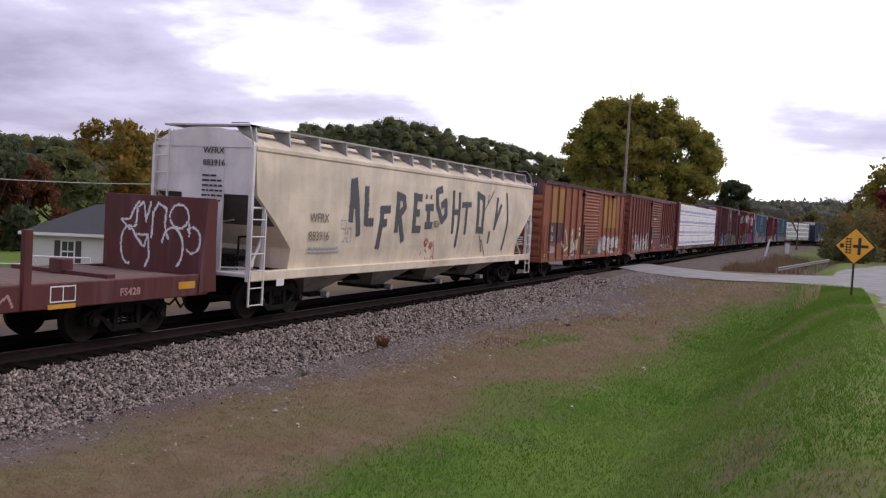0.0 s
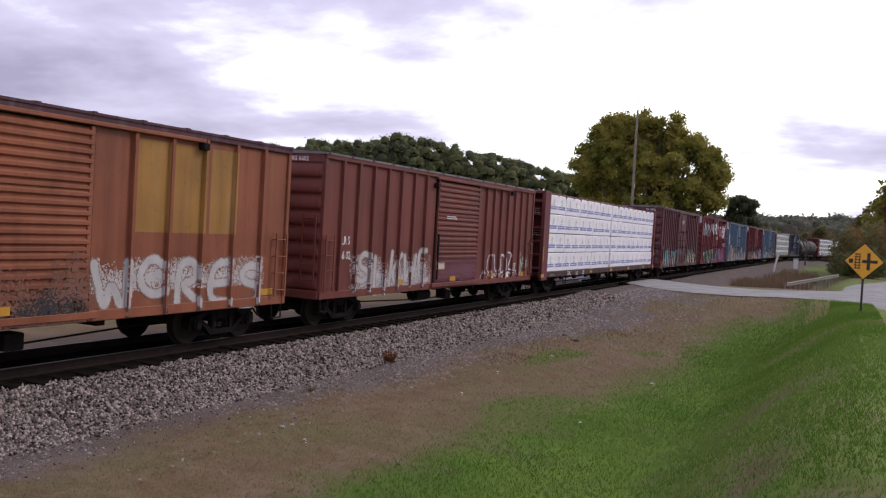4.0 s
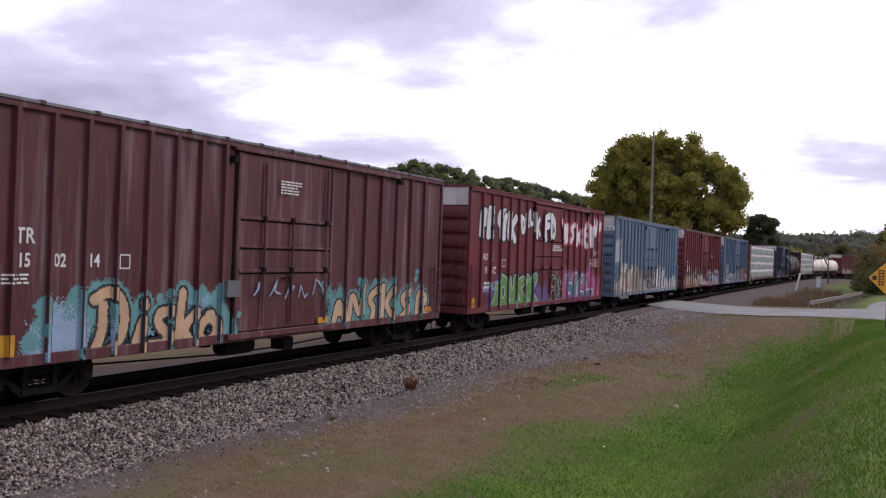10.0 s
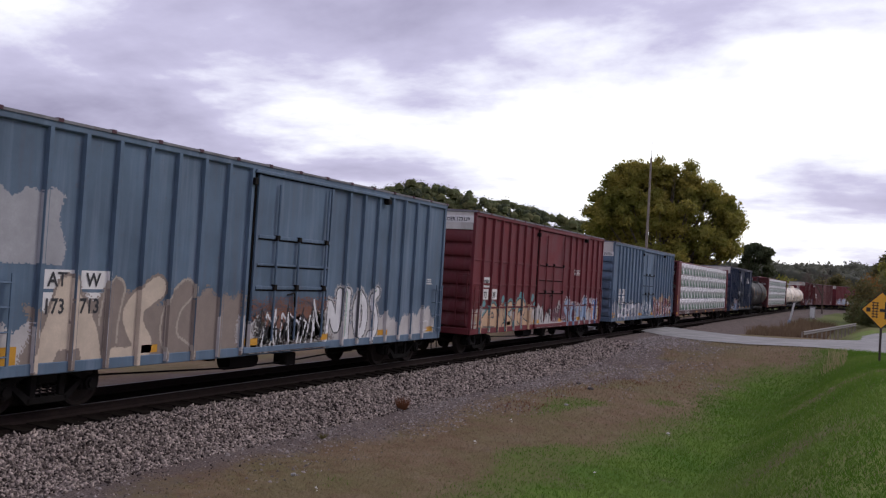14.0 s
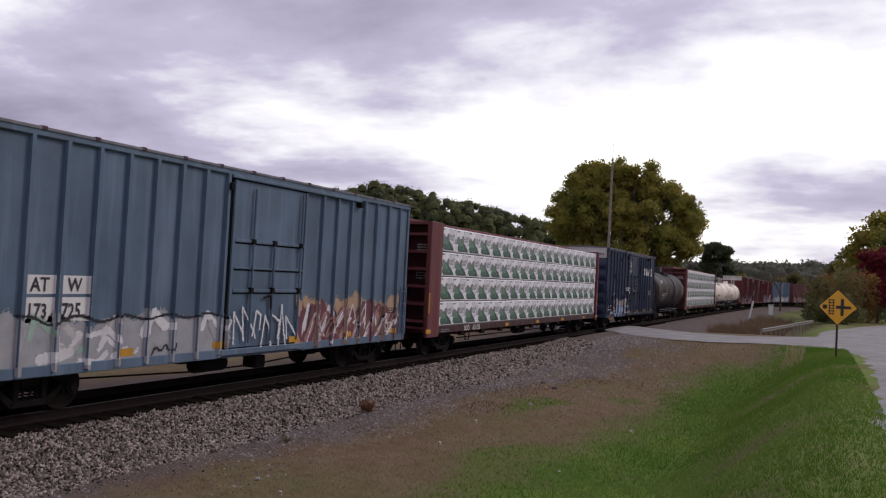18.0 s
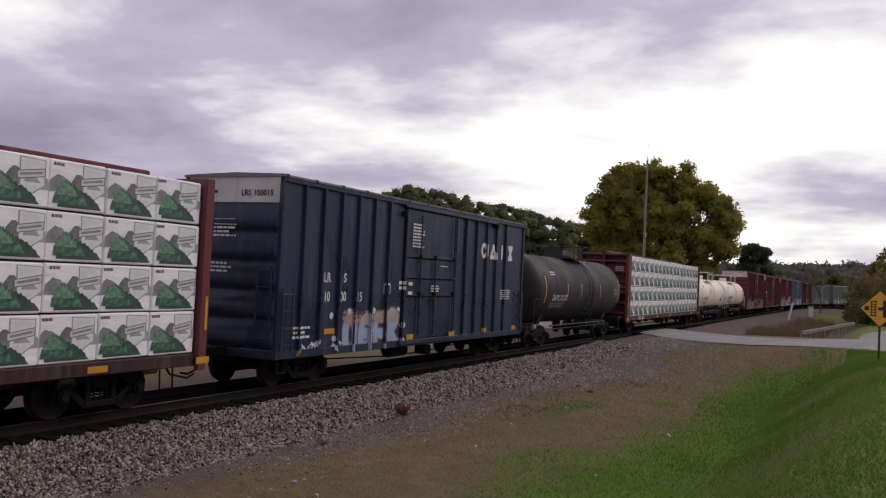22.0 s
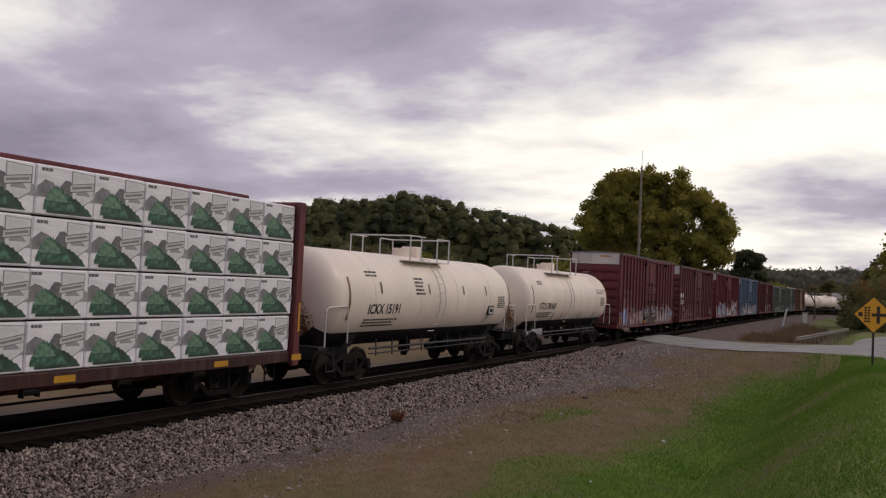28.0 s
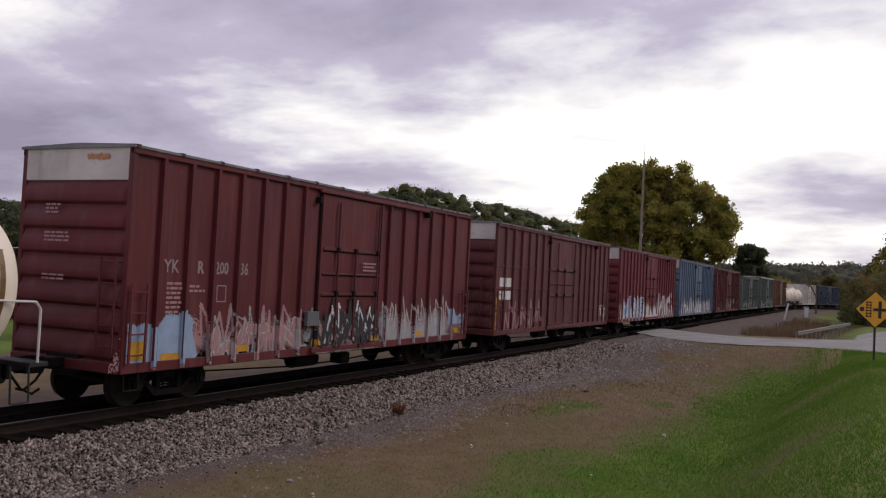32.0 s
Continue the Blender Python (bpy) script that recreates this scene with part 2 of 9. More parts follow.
def ground_mat():
    m, t, bsdf, add, link = nodes_of("ground_cover")
    vec = add("ShaderNodeTexCoord").outputs["Object"]
    at = add("ShaderNodeVertexColor"); at.layer_name = "cover"
    sep = add("ShaderNodeSeparateColor"); link(at.outputs[0], sep.inputs[0])
    fine = noise_node(add, link, vec, 9, 6, 0.7)
    mid = noise_node(add, link, vec, 0.9, 5, 0.6)
    grit = noise_node(add, link, vec, 28, 4, 0.7)
    big = noise_node(add, link, vec, 0.05, 4, 0.6)
    soft = noise_node(add, link, vec, 0.33, 5, 0.65)
    lush = blend(add, link, band(add, link, soft, 0.38, 0.62), (0.058, 0.132, 0.014), (0.118, 0.198, 0.028))
    lush = blend(add, link, band(add, link, mid, 0.5, 0.72, 0, 0.7), lush, (0.040, 0.096, 0.012))
    worn = blend(add, link, band(add, link, mid, 0.35, 0.65), (0.125, 0.195, 0.036), (0.190, 0.218, 0.066))
    green = blend(add, link, at.outputs["Alpha"], lush, worn)
    green = blend(add, link, band(add, link, fine, 0.50, 0.80, 0, 0.35), green, (0.125, 0.160, 0.045))
    dry = blend(add, link, band(add, link, mid, 0.35, 0.65), (0.158, 0.101, 0.060), (0.205, 0.146, 0.090))
    dry = blend(add, link, band(add, link, soft, 0.44, 0.58, 0, 0.75), dry, (0.150, 0.132, 0.058))
    tuft = noise_node(add, link, vec, 2.6, 5, 0.7)
    dry = blend(add, link, band(add, link, tuft, 0.52, 0.66, 0, 0.65), dry, (0.115, 0.062, 0.038))
    dry = blend(add, link, band(add, link, tuft, 0.46, 0.30, 0, 0.50), dry, (0.240, 0.190, 0.122))
    dry = blend(add, link, band(add, link, fine, 0.45, 0.75, 0, 0.40), dry, (0.120, 0.105, 0.062))
    dry = blend(add, link, band(add, link, grit, 0.50, 0.70, 0, 0.45), dry, (0.085, 0.056, 0.036))
    dry = blend(add, link, band(add, link, grit, 0.46, 0.30, 0, 0.45), dry, (0.290, 0.225, 0.150))
    stone = blend(add, link, band(add, link, grit, 0.35, 0.68), (0.050, 0.037, 0.033), (0.205, 0.163, 0.148))
    stone = blend(add, link, band(add, link, mid, 0.45, 0.7, 0, 0.45), stone, (0.205, 0.164, 0.146))
    # far land: meadow and woodland floor
    far = blend(add, link, band(add, link, big, 0.40, 0.60), (0.060, 0.085, 0.022), (0.135, 0.140, 0.050))

    def ragged(fac, amount):
        """An edge broken up by tufts of two sizes."""
        s1 = add("ShaderNodeMath"); s1.operation = "MULTIPLY_ADD"; s1.inputs[1].default_value = amount; s1.inputs[2].default_value = -0.5 * amount
        link(fine, s1.inputs[0])
        s2 = add("ShaderNodeMath"); s2.operation = "ADD"; link(fac, s2.inputs[0]); link(s1.outputs[0], s2.inputs[1])
        s3 = add("ShaderNodeMath"); s3.operation = "MULTIPLY_ADD"; s3.inputs[1].default_value = amount; s3.inputs[2].default_value = -0.5 * amount
        link(mid, s3.inputs[0])
        s4 = add("ShaderNodeMath"); s4.operation = "ADD"; link(s2.outputs[0], s4.inputs[0]); link(s3.outputs[0], s4.inputs[1])
        return band(add, link, s4.outputs[0], 0.12, 0.88)
    c = blend(add, link, sep.outputs[0], far, green)
    c = blend(add, link, ragged(sep.outputs[1], 0.9), c, dry)
    c = blend(add, link, ragged(sep.outputs[2], 1.3), c, stone)
    link(c, bsdf.inputs["Base Color"])
    bsdf.inputs["Roughness"].default_value = 0.95
    bsdf.inputs["Specular IOR Level"].default_value = 0.1
    relief(add, link, bsdf, fine, 0.7, 0.05)
    return m

# ---- the line of the track, and the lie of the land ----


def bend(y):
    """The track runs straight past the camera and eases to the right farther off."""
    x = 1.6e-4 * (y - 85.0) ** 2 if y > 85 else 0.0
    if y > 185:                     # a sharper curve farther on
        x += 3.8e-3 * (min(y, 225.0) - 185.0) ** 2 + 0.304 * max(0.0, y - 225.0)
    return x


def smooth(a, b, x):
    s = min(1.0, max(0.0, (x - a) / (b - a)))
    return s * s * (3 - 2 * s)


BANK = ((-40, 1.15), (12, 1.12), (33, 0.80), (46, 0.42), (62, 0.15), (100, 0.0), (400, 0.0))
def eased(table, x, w):
    """A broken line with its corners rounded off."""
    return sum(steps(table, x + w * k) for k in (-1, -0.6, -0.2, 0.2, 0.6, 1)) / 6


RIGHT = ((1.75, -0.24), (3.1, -0.66), (5.5, -0.74), (8.4, -0.86), (10.8, -1.10))
LEFT = ((-1.75, -0.24), (-3.1, -0.62), (-14, -0.95), (-24, -2.0), (-60, -2.6), (-140, -1.0))
HILLS = ((29, 345, 14, 28), (23.5, 365, 10.5, 30), (34, 335, 8, 30), (17.5, 390, 9.5, 34), (40, 345, 6, 36), (47, 480, 7, 80), (54, 420, 5, 80),
         (2.5, 950, 11, 110), (8, 1100, 10, 130), (-6, 1000, 9, 120), (13, 800, 6, 90), (-20, 700, 12, 90))


def steps(table, x):
    if x <= table[0][0] and table[0][0] < table[-1][0]:
        return table[0][1]
    for (a, p), (b, q) in zip(table, table[1:]):
        if min(a, b) <= x <= max(a, b):
            return p + (q - p) * (x - a) / (b - a)
    return table[-1][1]


def land(x, y):
    xs = x - bend(y)
    top = eased(BANK, y, 7.0)
    if abs(xs) < 1.75:
        z = -0.24
    elif xs < 0:
        z = steps(LEFT, xs)
    elif xs < 10.8:
        z = steps(RIGHT, xs) if xs < 4.2 else eased(RIGHT, xs, 0.9)
    elif xs < 14.2:
        u = (xs - 10.8) / 3.4
        z = -1.10 + (top + 1.10) * (0.35 * u + 0.65 * smooth(0, 1, u)) + 0.05 * noise.noise((x * 0.5, y * 0.22, 40.0)) * smooth(0, 0.3, u)
    else:
        z = top
    if xs > 1.6:                                    # the lane over the crossing fills the ditch
        lane = 0.0 + (top - 0.0) * smooth(2.0, 14.0, xs) - 0.06 * smooth(1.6, 3.0, xs)
        k = smooth(33.0, 46.5, y + 0.12 * (xs - 8)) ** 1.3 * (1 - smooth(60.0, 65.0, y - 0.1 * (xs - 8)))
        z += (lane - z) * k
    elif xs < -1.6:
        lane = -0.05 - 0.02 * (-xs - 1.6)
        k = smooth(47, 51, y) * (1 - smooth(61, 65, y)) * smooth(-30, -12, xs)
        z += (lane - z) * k
    d = math.hypot(x - EYE[0], y)
    if d > 120:
        az = math.degrees(math.atan2(-(x - EYE[0]), y))
        h = 0.0
        for a, dist, up, wide in HILLS:
            cx, cy = EYE[0] - dist * math.sin(radians(a)), dist * math.cos(radians(a))
            h += up * math.exp(-((x - cx) ** 2 + (y - cy) ** 2) / (2 * wide * wide))
        z += h
        z += smooth(120, 400, d) * 1.6 * noise.noise((x * 0.01, y * 0.01, 0))
    return z


def cover(x, y):
    """How much green grass, dry grass and stone lies at a place."""
    xs = x - bend(y)
    w = 0.9 * noise.noise((x * 0.35, y * 0.16, 3.0)) + 0.45 * noise.noise((x * 1.3, y * 0.9, 7.0))
    if xs >= 0:
        edge = 7.1 + 1.9 * smooth(8, 24, y) + w
        green = smooth(edge - 1.3, edge + 1.5, xs)
        patch = smooth(0.10, 0.42, noise.noise((x * 0.42, y * 0.32, 11.0)))
        green = max(green, 0.6 * patch * smooth(4.8, 6.2, xs) * (1 - smooth(26, 34, y)))
        bare = smooth(0.05, 0.5, noise.noise((x * 0.5, y * 0.35, 21.0))) * smooth(11.2, 12.4, xs)
        green *= 1 - 0.5 * bare
        scuff = 1 - smooth(0.35, 1.15, math.hypot((xs - 13.1) / 0.6, (y - 9.6) / 1.5) + 0.9 * noise.noise((x * 2.1, y * 1.7, 61.0)))
        green *= 1 - 0.55 * scuff
        if y > 37:
            k = smooth(37, 42, y) * (1 - smooth(10.5, 13.5, xs))
            green *= 1 - 0.9 * k
        stone_edge = 4.35 + 0.6 * w + 2.6 * smooth(24, 36, y) * (0.55 + 0.9 * noise.noise((x * 0.8, y * 0.5, 31.0)))
        stone = 1 - smooth(stone_edge - 0.8, stone_edge + 0.7, xs)
        if 40 < y < 66 and xs < 9:
            stone = max(stone, 0.75 * smooth(40, 45, y) * (1 - smooth(7.5, 9, xs)) * smooth(-0.25, 0.3, noise.noise((x * 0.5, y * 0.4, 5.0))))
        dry = 1.0 - green if y < 90 else 0.5
        if y > 120:
            green, dry = 0.5, 0.3
    else:
        stone = max(1 - smooth(2.2 + 0.6 * w, 3.4 + 0.6 * w, -xs), 0.5 * (1 - smooth(4.5, 6.5, -xs + 2 * w)))
        green = smooth(20.0, 27.0, -xs + 2.5 * w)
        dry = 1 - green
        if math.hypot(x, y) > 130:
            green, dry, stone = 0.35, 0.1, 0.0 if -xs > 4 else stone
    worn = 0.25 + 0.75 * smooth(10.6, 12.6, xs) if xs > 0 else 0.6
    return green, dry, stone, worn


def spread(marks):
    """Grid lines: (from, to, step) runs joined."""
    out = []
    for a, b, s in marks:
        n = max(1, int(round((b - a) / s)))
        out += [a + (b - a) * i / n for i in range(n)]
    out.append(marks[-1][1])
    return out


GROUND = ground_mat()


def build_ground():
    xs = spread(((-3000, -1000, 400), (-1000, -400, 60), (-400, -120, 14), (-120, -30, 5), (-30, -6, 1.2), (-6, 16, 0.3), (16, 26, 1.0), (26, 120, 6), (120, 400, 25), (400, 3000, 300)))
    ys = spread(((-400, -60, 60), (-60, -6, 6), (-6, 4, 1.0), (4, 34, 0.35), (34, 70, 0.6), (70, 140, 2.5), (140, 600, 12), (600, 1300, 35), (1300, 4500, 400)))
    n, m = len(xs), len(ys)
    v = np.array([(x, y, land(x, y)) for y in ys for x in xs])
    k = np.arange(n * m).reshape(m, n)
    f = np.stack([k[:-1, :-1], k[:-1, 1:], k[1:, 1:], k[1:, :-1]], -1).reshape(-1, 4)
    me = big_mesh("ground", v, f)
    col = me.color_attributes.new("cover", "FLOAT_COLOR", "POINT")
    rgba = np.ones((n * m, 4), np.float32)
    rgba[:] = [cover(p[0], p[1]) for p in v]
    col.data.foreach_set("color", rgba.ravel())
    me.shade_smooth()
    ob = part("ground", me, GROUND)
    return tagged(ob, "grassy verge, ditch and ballast bed beside the railway", "ground", kind="structure")


build_ground()

ASPHALT = plain("asphalt", (0.265, 0.257, 0.245), 0.9, 0, 0.35, 0.8, 0.5, 60)


def ribbon(name, left, right, lift, mat, cols=10, step=1.0, ragged=0.0):
    """A strip of road laid on the land between two edges."""
    def walked(pts, n):
        d = [0.0]
        for a, b in zip(pts, pts[1:]):
            d.append(d[-1] + math.dist(a, b))
        out = []
        for i in range(n + 1):
            s = d[-1] * i / n
            k = max(j for j in range(len(d) - 1) if d[j] <= s + 1e-9)
            u = (s - d[k]) / (d[k + 1] - d[k])
            out.append((pts[k][0] + u * (pts[k + 1][0] - pts[k][0]), pts[k][1] + u * (pts[k + 1][1] - pts[k][1])))
        return out
    n = int(sum(math.dist(a, b) for a, b in zip(left, left[1:])) / step)
    le, ri = walked(left, n), walked(right, n)
    v, f = [], []
    for i in range(n + 1):
        for j in range(cols + 1):
            u = j / cols
            x, y = le[i][0] * (1 - u) + ri[i][0] * u, le[i][1] * (1 - u) + ri[i][1] * u
            if ragged and j == 0:
                x += ragged * noise.noise((x, y * 0.9, 2.0))
            z = max(land(x, y), land(x + 0.3, y), land(x - 0.3, y)) + lift + 0.012 * noise.noise((x * 0.6, y * 0.6, 9.0)) - (0.05 if j in (0, cols) else 0)
            v.append((x, y, z))
    for i in range(n):
        for j in range(cols):
            a = i * (cols + 1) + j
            f.append((a, a + 1, a + cols + 2, a + cols + 1))
    me = big_mesh(name, v, f)
    me.shade_smooth()
    return part(name, me, mat)


tagged(ribbon("road", ((14.9, -20), (14.75, 8), (14.7, 17), (15.1, 25), (15.2, 35), (14.6, 42), (13.9, 50), (13.3, 62), (13.6, 72), (17, 92), (21.5, 112), (26, 125), (48, 190), (90, 300)),
              ((21.5, -20), (21.3, 8), (21.2, 17), (21.2, 25), (21.2, 35), (21.2, 42), (21.2, 50), (21.2, 62), (21.4, 72), (24, 92), (28, 112), (32.5, 125), (55, 190), (97, 300)), 0.05, ASPHALT, 10, 0.8, 0.45),
       "worn grey asphalt road beside the railway", "road", kind="structure")
tagged(ribbon("crossing_road", ((1.0, 53.5), (4.0, 50.5), (6.3, 47.4), (8.5, 45.6), (11.9, 45.4), (14.2, 43.5), (16.5, 41)),
              ((1.0, 62.5), (4.0, 60), (6.8, 56.8), (9.2, 55.6), (10.6, 56), (12.5, 60), (14.5, 66)), 0.075, ASPHALT, 10, 0.6, 0.0),
       "grey asphalt lane that leads over the level crossing", "road", kind="structure")
tagged(ribbon("far_lane", ((-30, 50), (-12, 52), (-1.0, 53.5)), ((-30, 58), (-12, 61), (-1.0, 62.5)), 0.05, ASPHALT, 8, 1.0),
       "grey asphalt lane beyond the level crossing", "road", kind="structure")

# ---- track ----
RUSTY = plain("rusty_rail_steel", (0.026, 0.018, 0.016), 0.85, 0.0, 0.3, 6, 0.4, 60, 0.1)
RAIL_HEAD = plain("worn_rail_head", (0.16, 0.15, 0.15), 0.55, 0.7, 0.2, 10, 0.1, 80)
TIE = plain("creosoted_oak", (0.016, 0.013, 0.011), 0.95, 0, 0.35, 5, 0.6, 30, 0.0)


# bed colour holds both the oil and the shade under the train
DIRTY_SHADED = plain("oily_shaded_ballast", (0.013, 0.010, 0.009), 0.95, 0, 0.5, 9, 0.9, 30, 0.0)


def along(y):
    """A point of the track's middle and its heading there, in degrees."""
    return bend(y), math.degrees(math.atan(bend(y - 0.5) - bend(y + 0.5)))


def build_track():
    ys = [-60.0 + 4 * i for i in range(110)]
    foot = [(-0.07, -0.185), (0.07, -0.185), (0.07, -0.17), (0.012, -0.14), (0.012, -0.05), (0.036, -0.035), (0.036, -0.006), (-0.036, -0.006), (-0.036, -0.035), (-0.012, -0.05), (-0.012, -0.14), (-0.07, -0.17)]
    for side in (-0.755, 0.755):
        v, f = [], []
        for y in ys:
            v += [(bend(y) + side + a, y, b) for a, b in foot]
        k = len(foot)
        for i in range(len(ys) - 1):
            f += [(i * k + j, i * k + (j + 1) % k, (i + 1) * k + (j + 1) % k, (i + 1) * k + j) for j in range(k)]
        rail = part("rail", Mesh().add(v, f), RUSTY)
        tagged(rail, "rusty steel rail on creosoted ties", "rail", "rails of the track", "structure")
        head = Mesh()
        for a, b in zip(ys, ys[1:]):
            head.add([(bend(a) + side - 0.03, a, -0.002), (bend(a) + side + 0.03, a, -0.002), (bend(b) + side + 0.03, b, -0.002), (bend(b) + side - 0.03, b, -0.002)], [(0, 1, 2, 3)])
        part("rail_head", head, RAIL_HEAD, rail, "polished running surface")
    bed_ys = [-20.0 + 2 * i for i in range(140)]
    m = Mesh()
    for a, b in zip(bed_ys, bed_ys[1:]):
        m.add([(bend(a) - 1.40, a, -0.225), (bend(a) - 1.20, a, -0.178), (bend(a) + 1.10, a, -0.186), (bend(a) + 1.26, a, -0.252), (bend(b) - 1.40, b, -0.225), (bend(b) - 1.20, b, -0.178), (bend(b) + 1.10, b, -0.186), (bend(b) + 1.26, b, -0.252)],
              [(0, 1, 5, 4), (1, 2, 6, 5), (2, 3, 7, 6)])
    bed = part("tie_bed", m, DIRTY_SHADED)
    tagged(bed, "oily ballast, darkened for shade too, with creosoted ties under the rails", "track bed", kind="structure")
    one = Mesh().box(-1.3, 1.40, -0.115, 0.115, -0.36, -0.165, 0.012).data("tie")
    rnd = random.Random(4)
    for i in range(150):
        t = part("tie", one, TIE, bed)
        t.location = (rnd.uniform(-0.07, 0.07), -5 + i * 0.54, rnd.uniform(-0.015, 0.005))
        t.rotation_euler = (0, 0, rnd.uniform(-0.02, 0.02))


build_track()

# ---- parts that all the freight cars share ----
IRON = plain("grimy_cast_steel", (0.013, 0.011, 0.010), 0.85, 0, 0.4, 5, 0.4, 40, 0.15)
BLACK = plain("black_car_paint", (0.018, 0.018, 0.019), 0.55, 0, 0.4, 3, 0.3, 40)
WHEEL = plain("rolled_wheel_steel", (0.024, 0.017, 0.014), 0.8, 0, 0.4, 8, 0.3, 60, 0.2)
WORN_INK = plain("worn_pink_stencil", (0.34, 0.25, 0.25), 0.7, 0, 0.2, 3, 0.1, 60)
STENCIL = plain("white_stencil_paint", (0.72, 0.70, 0.68), 0.7, 0, 0.12, 3, 0.1, 60)
DARK_STENCIL = plain("black_stencil_paint", (0.035, 0.035, 0.04), 0.7, 0, 0.3, 3, 0.1, 60)
YELLOW = plain("reflective_yellow", (0.58, 0.29, 0.03), 0.45, 0, 0.2, 4, 0.1, 60)
WHITE_PAINT = paint("weathered_white_paint", (0.66, 0.63, 0.59), 0.25, 0.2)
SHELL = {}


def wheel_data():
    m = Mesh()
    prof = [(-0.09, 0.12), (-0.05, 0.13), (-0.03, 0.36), (-0.07, 0.39), (-0.07, 0.445), (0.045, 0.457), (0.06, 0.485), (0.075, 0.485), (0.08, 0.40), (0.03, 0.36), (0.0, 0.13), (0.09, 0.12)]
    m.turned([(0.755 - a, r) for a, r in prof], (0, 0, 0.457), "x", 28)
    m.turned([(-0.755 + a, r) for a, r in prof], (0, 0, 0.457), "x", 28)
    m.rod((-1.0, 0, 0.457), (1.0, 0, 0.457), 0.085, 12)
    m.v = [(x, y, z - 0.457) for x, y, z in m.v]
    return m.data("wheelset", True)


def frame_data():
    m = Mesh()
    for a, b in ((0.93, 1.07),):
        top = [(-1.09, 0.60), (-0.76, 0.66), (-0.46, 0.80), (0.46, 0.80), (0.76, 0.66), (1.09, 0.60), (1.09, 0.51), (0.78, 0.53), (0.44, 0.67), (-0.44, 0.67), (-0.78, 0.53), (-1.09, 0.51)]
        for i in range(5):
            j, k = i, 10 - i
            m.prism([top[j], top[j + 1], top[k], top[k + 1]], "x", a, b)
        m.prism([(-0.78, 0.53), (-0.66, 0.53), (-0.34, 0.30), (-0.40, 0.18)], "x", a, b)
        m.prism([(0.78, 0.53), (0.66, 0.53), (0.34, 0.30), (0.40, 0.18)], "x", a, b)
        m.box(a, b, -0.42, 0.42, 0.17, 0.30, 0.02)
        for s in (-1, 1):
            m.box(a, b, min(s * 0.24, s * 0.36), max(s * 0.24, s * 0.36), 0.30, 0.68, 0.01)
            for u in (0.70, 1.02):
                m.box(a - 0.02, b, min(s * u, s * (u + 0.07)), max(s * u, s * (u + 0.07)), 0.34, 0.55, 0.01)
            m.rod((0.90, s * 0.889, 0.457), (1.13, s * 0.889, 0.457), 0.135, 14)
            m.rod((1.13, s * 0.889, 0.457), (1.17, s * 0.889, 0.457), 0.085, 12)
    return m.data("side_frame", False)


def spring_data():
    m = Mesh()
    for y in (-0.15, 0.0, 0.15):
        pts = [(1.0 + 0.055 * math.cos(a * 0.9), y + 0.055 * math.sin(a * 0.9), 0.30 + 0.22 * a / 28) for a in range(29)]
        m.tube(pts, 0.016, 5)
    return m.data("spring", True)


def bolster_data():
    m = Mesh().box(-1.06, 1.06, -0.21, 0.21, 0.52, 0.72, 0.03)
    m.rod((0, 0, 0.70), (0, 0, 0.84), 0.22, 14)
    for s in (-1, 1):
        m.box(-0.7, 0.7, min(s * 0.30, s * 0.40), max(s * 0.30, s * 0.40), 0.36, 0.46, 0.02)
        for x in (-0.755, 0.755):
            m.box(x - 0.05, x + 0.05, min(s * 0.36, s * 0.43), max(s * 0.36, s * 0.43), 0.28, 0.56, 0.02)
    return m.data("truck")


PARTS = {"wheelset": wheel_data(), "side_frame": frame_data(), "spring": spring_data(), "truck": bolster_data()}
WHEELSETS = []


def truck(car, y):
    t = part("truck", PARTS["truck"], IRON, car, "three-piece cast steel truck")
    t.location = (0, y, 0)
    for s in (0, 180):
        f = part("side_frame", PARTS["side_frame"], IRON, t)
        f.rotation_euler = (0, 0, radians(s))
        g = part("spring", PARTS["spring"], IRON, t)
        g.rotation_euler = (0, 0, radians(s))
    for u in (-0.889, 0.889):
        w = part("wheelset", PARTS["wheelset"], WHEEL, t, "steel wheels on an axle")
        w.location = (0, u, 0.457)
        WHEELSETS.append(w)


def coupler_data(reach):
    m = Mesh().box(-0.09, 0.09, -0.4, reach - 0.28, 0.78, 0.97, 0.02)
    m.prism([(-0.16, reach - 0.30), (0.12, reach - 0.30), (0.16, reach - 0.12), (0.05, reach - 0.02), (0.13, reach + 0.10), (0.06, reach + 0.14), (-0.02, reach + 0.02), (-0.16, reach - 0.06)], "z", 0.72, 1.02)
    m.box(-0.45, 0.45, -0.05, 0.05, 0.70, 1.05, 0.02)
    m.tube([(0.35, 0.05, 0.85), (0.33, 0.35, 0.50), (0.24, reach * 0.75, 0.36), (0.15, reach, 0.42)], 0.025, 6)
    return m.data("coupler")


def couple(car, end, reach):
    """A coupler with its brake hose at one end of a car; end is -1 or 1."""
    key = round(reach, 2)
    if key not in PARTS:
        PARTS[key] = coupler_data(reach)
    c = part("coupler", PARTS[key], IRON, car)
    c.location = (0, end[1], 0)
    c.rotation_euler = (0, 0, 0 if end[0] > 0 else math.pi)


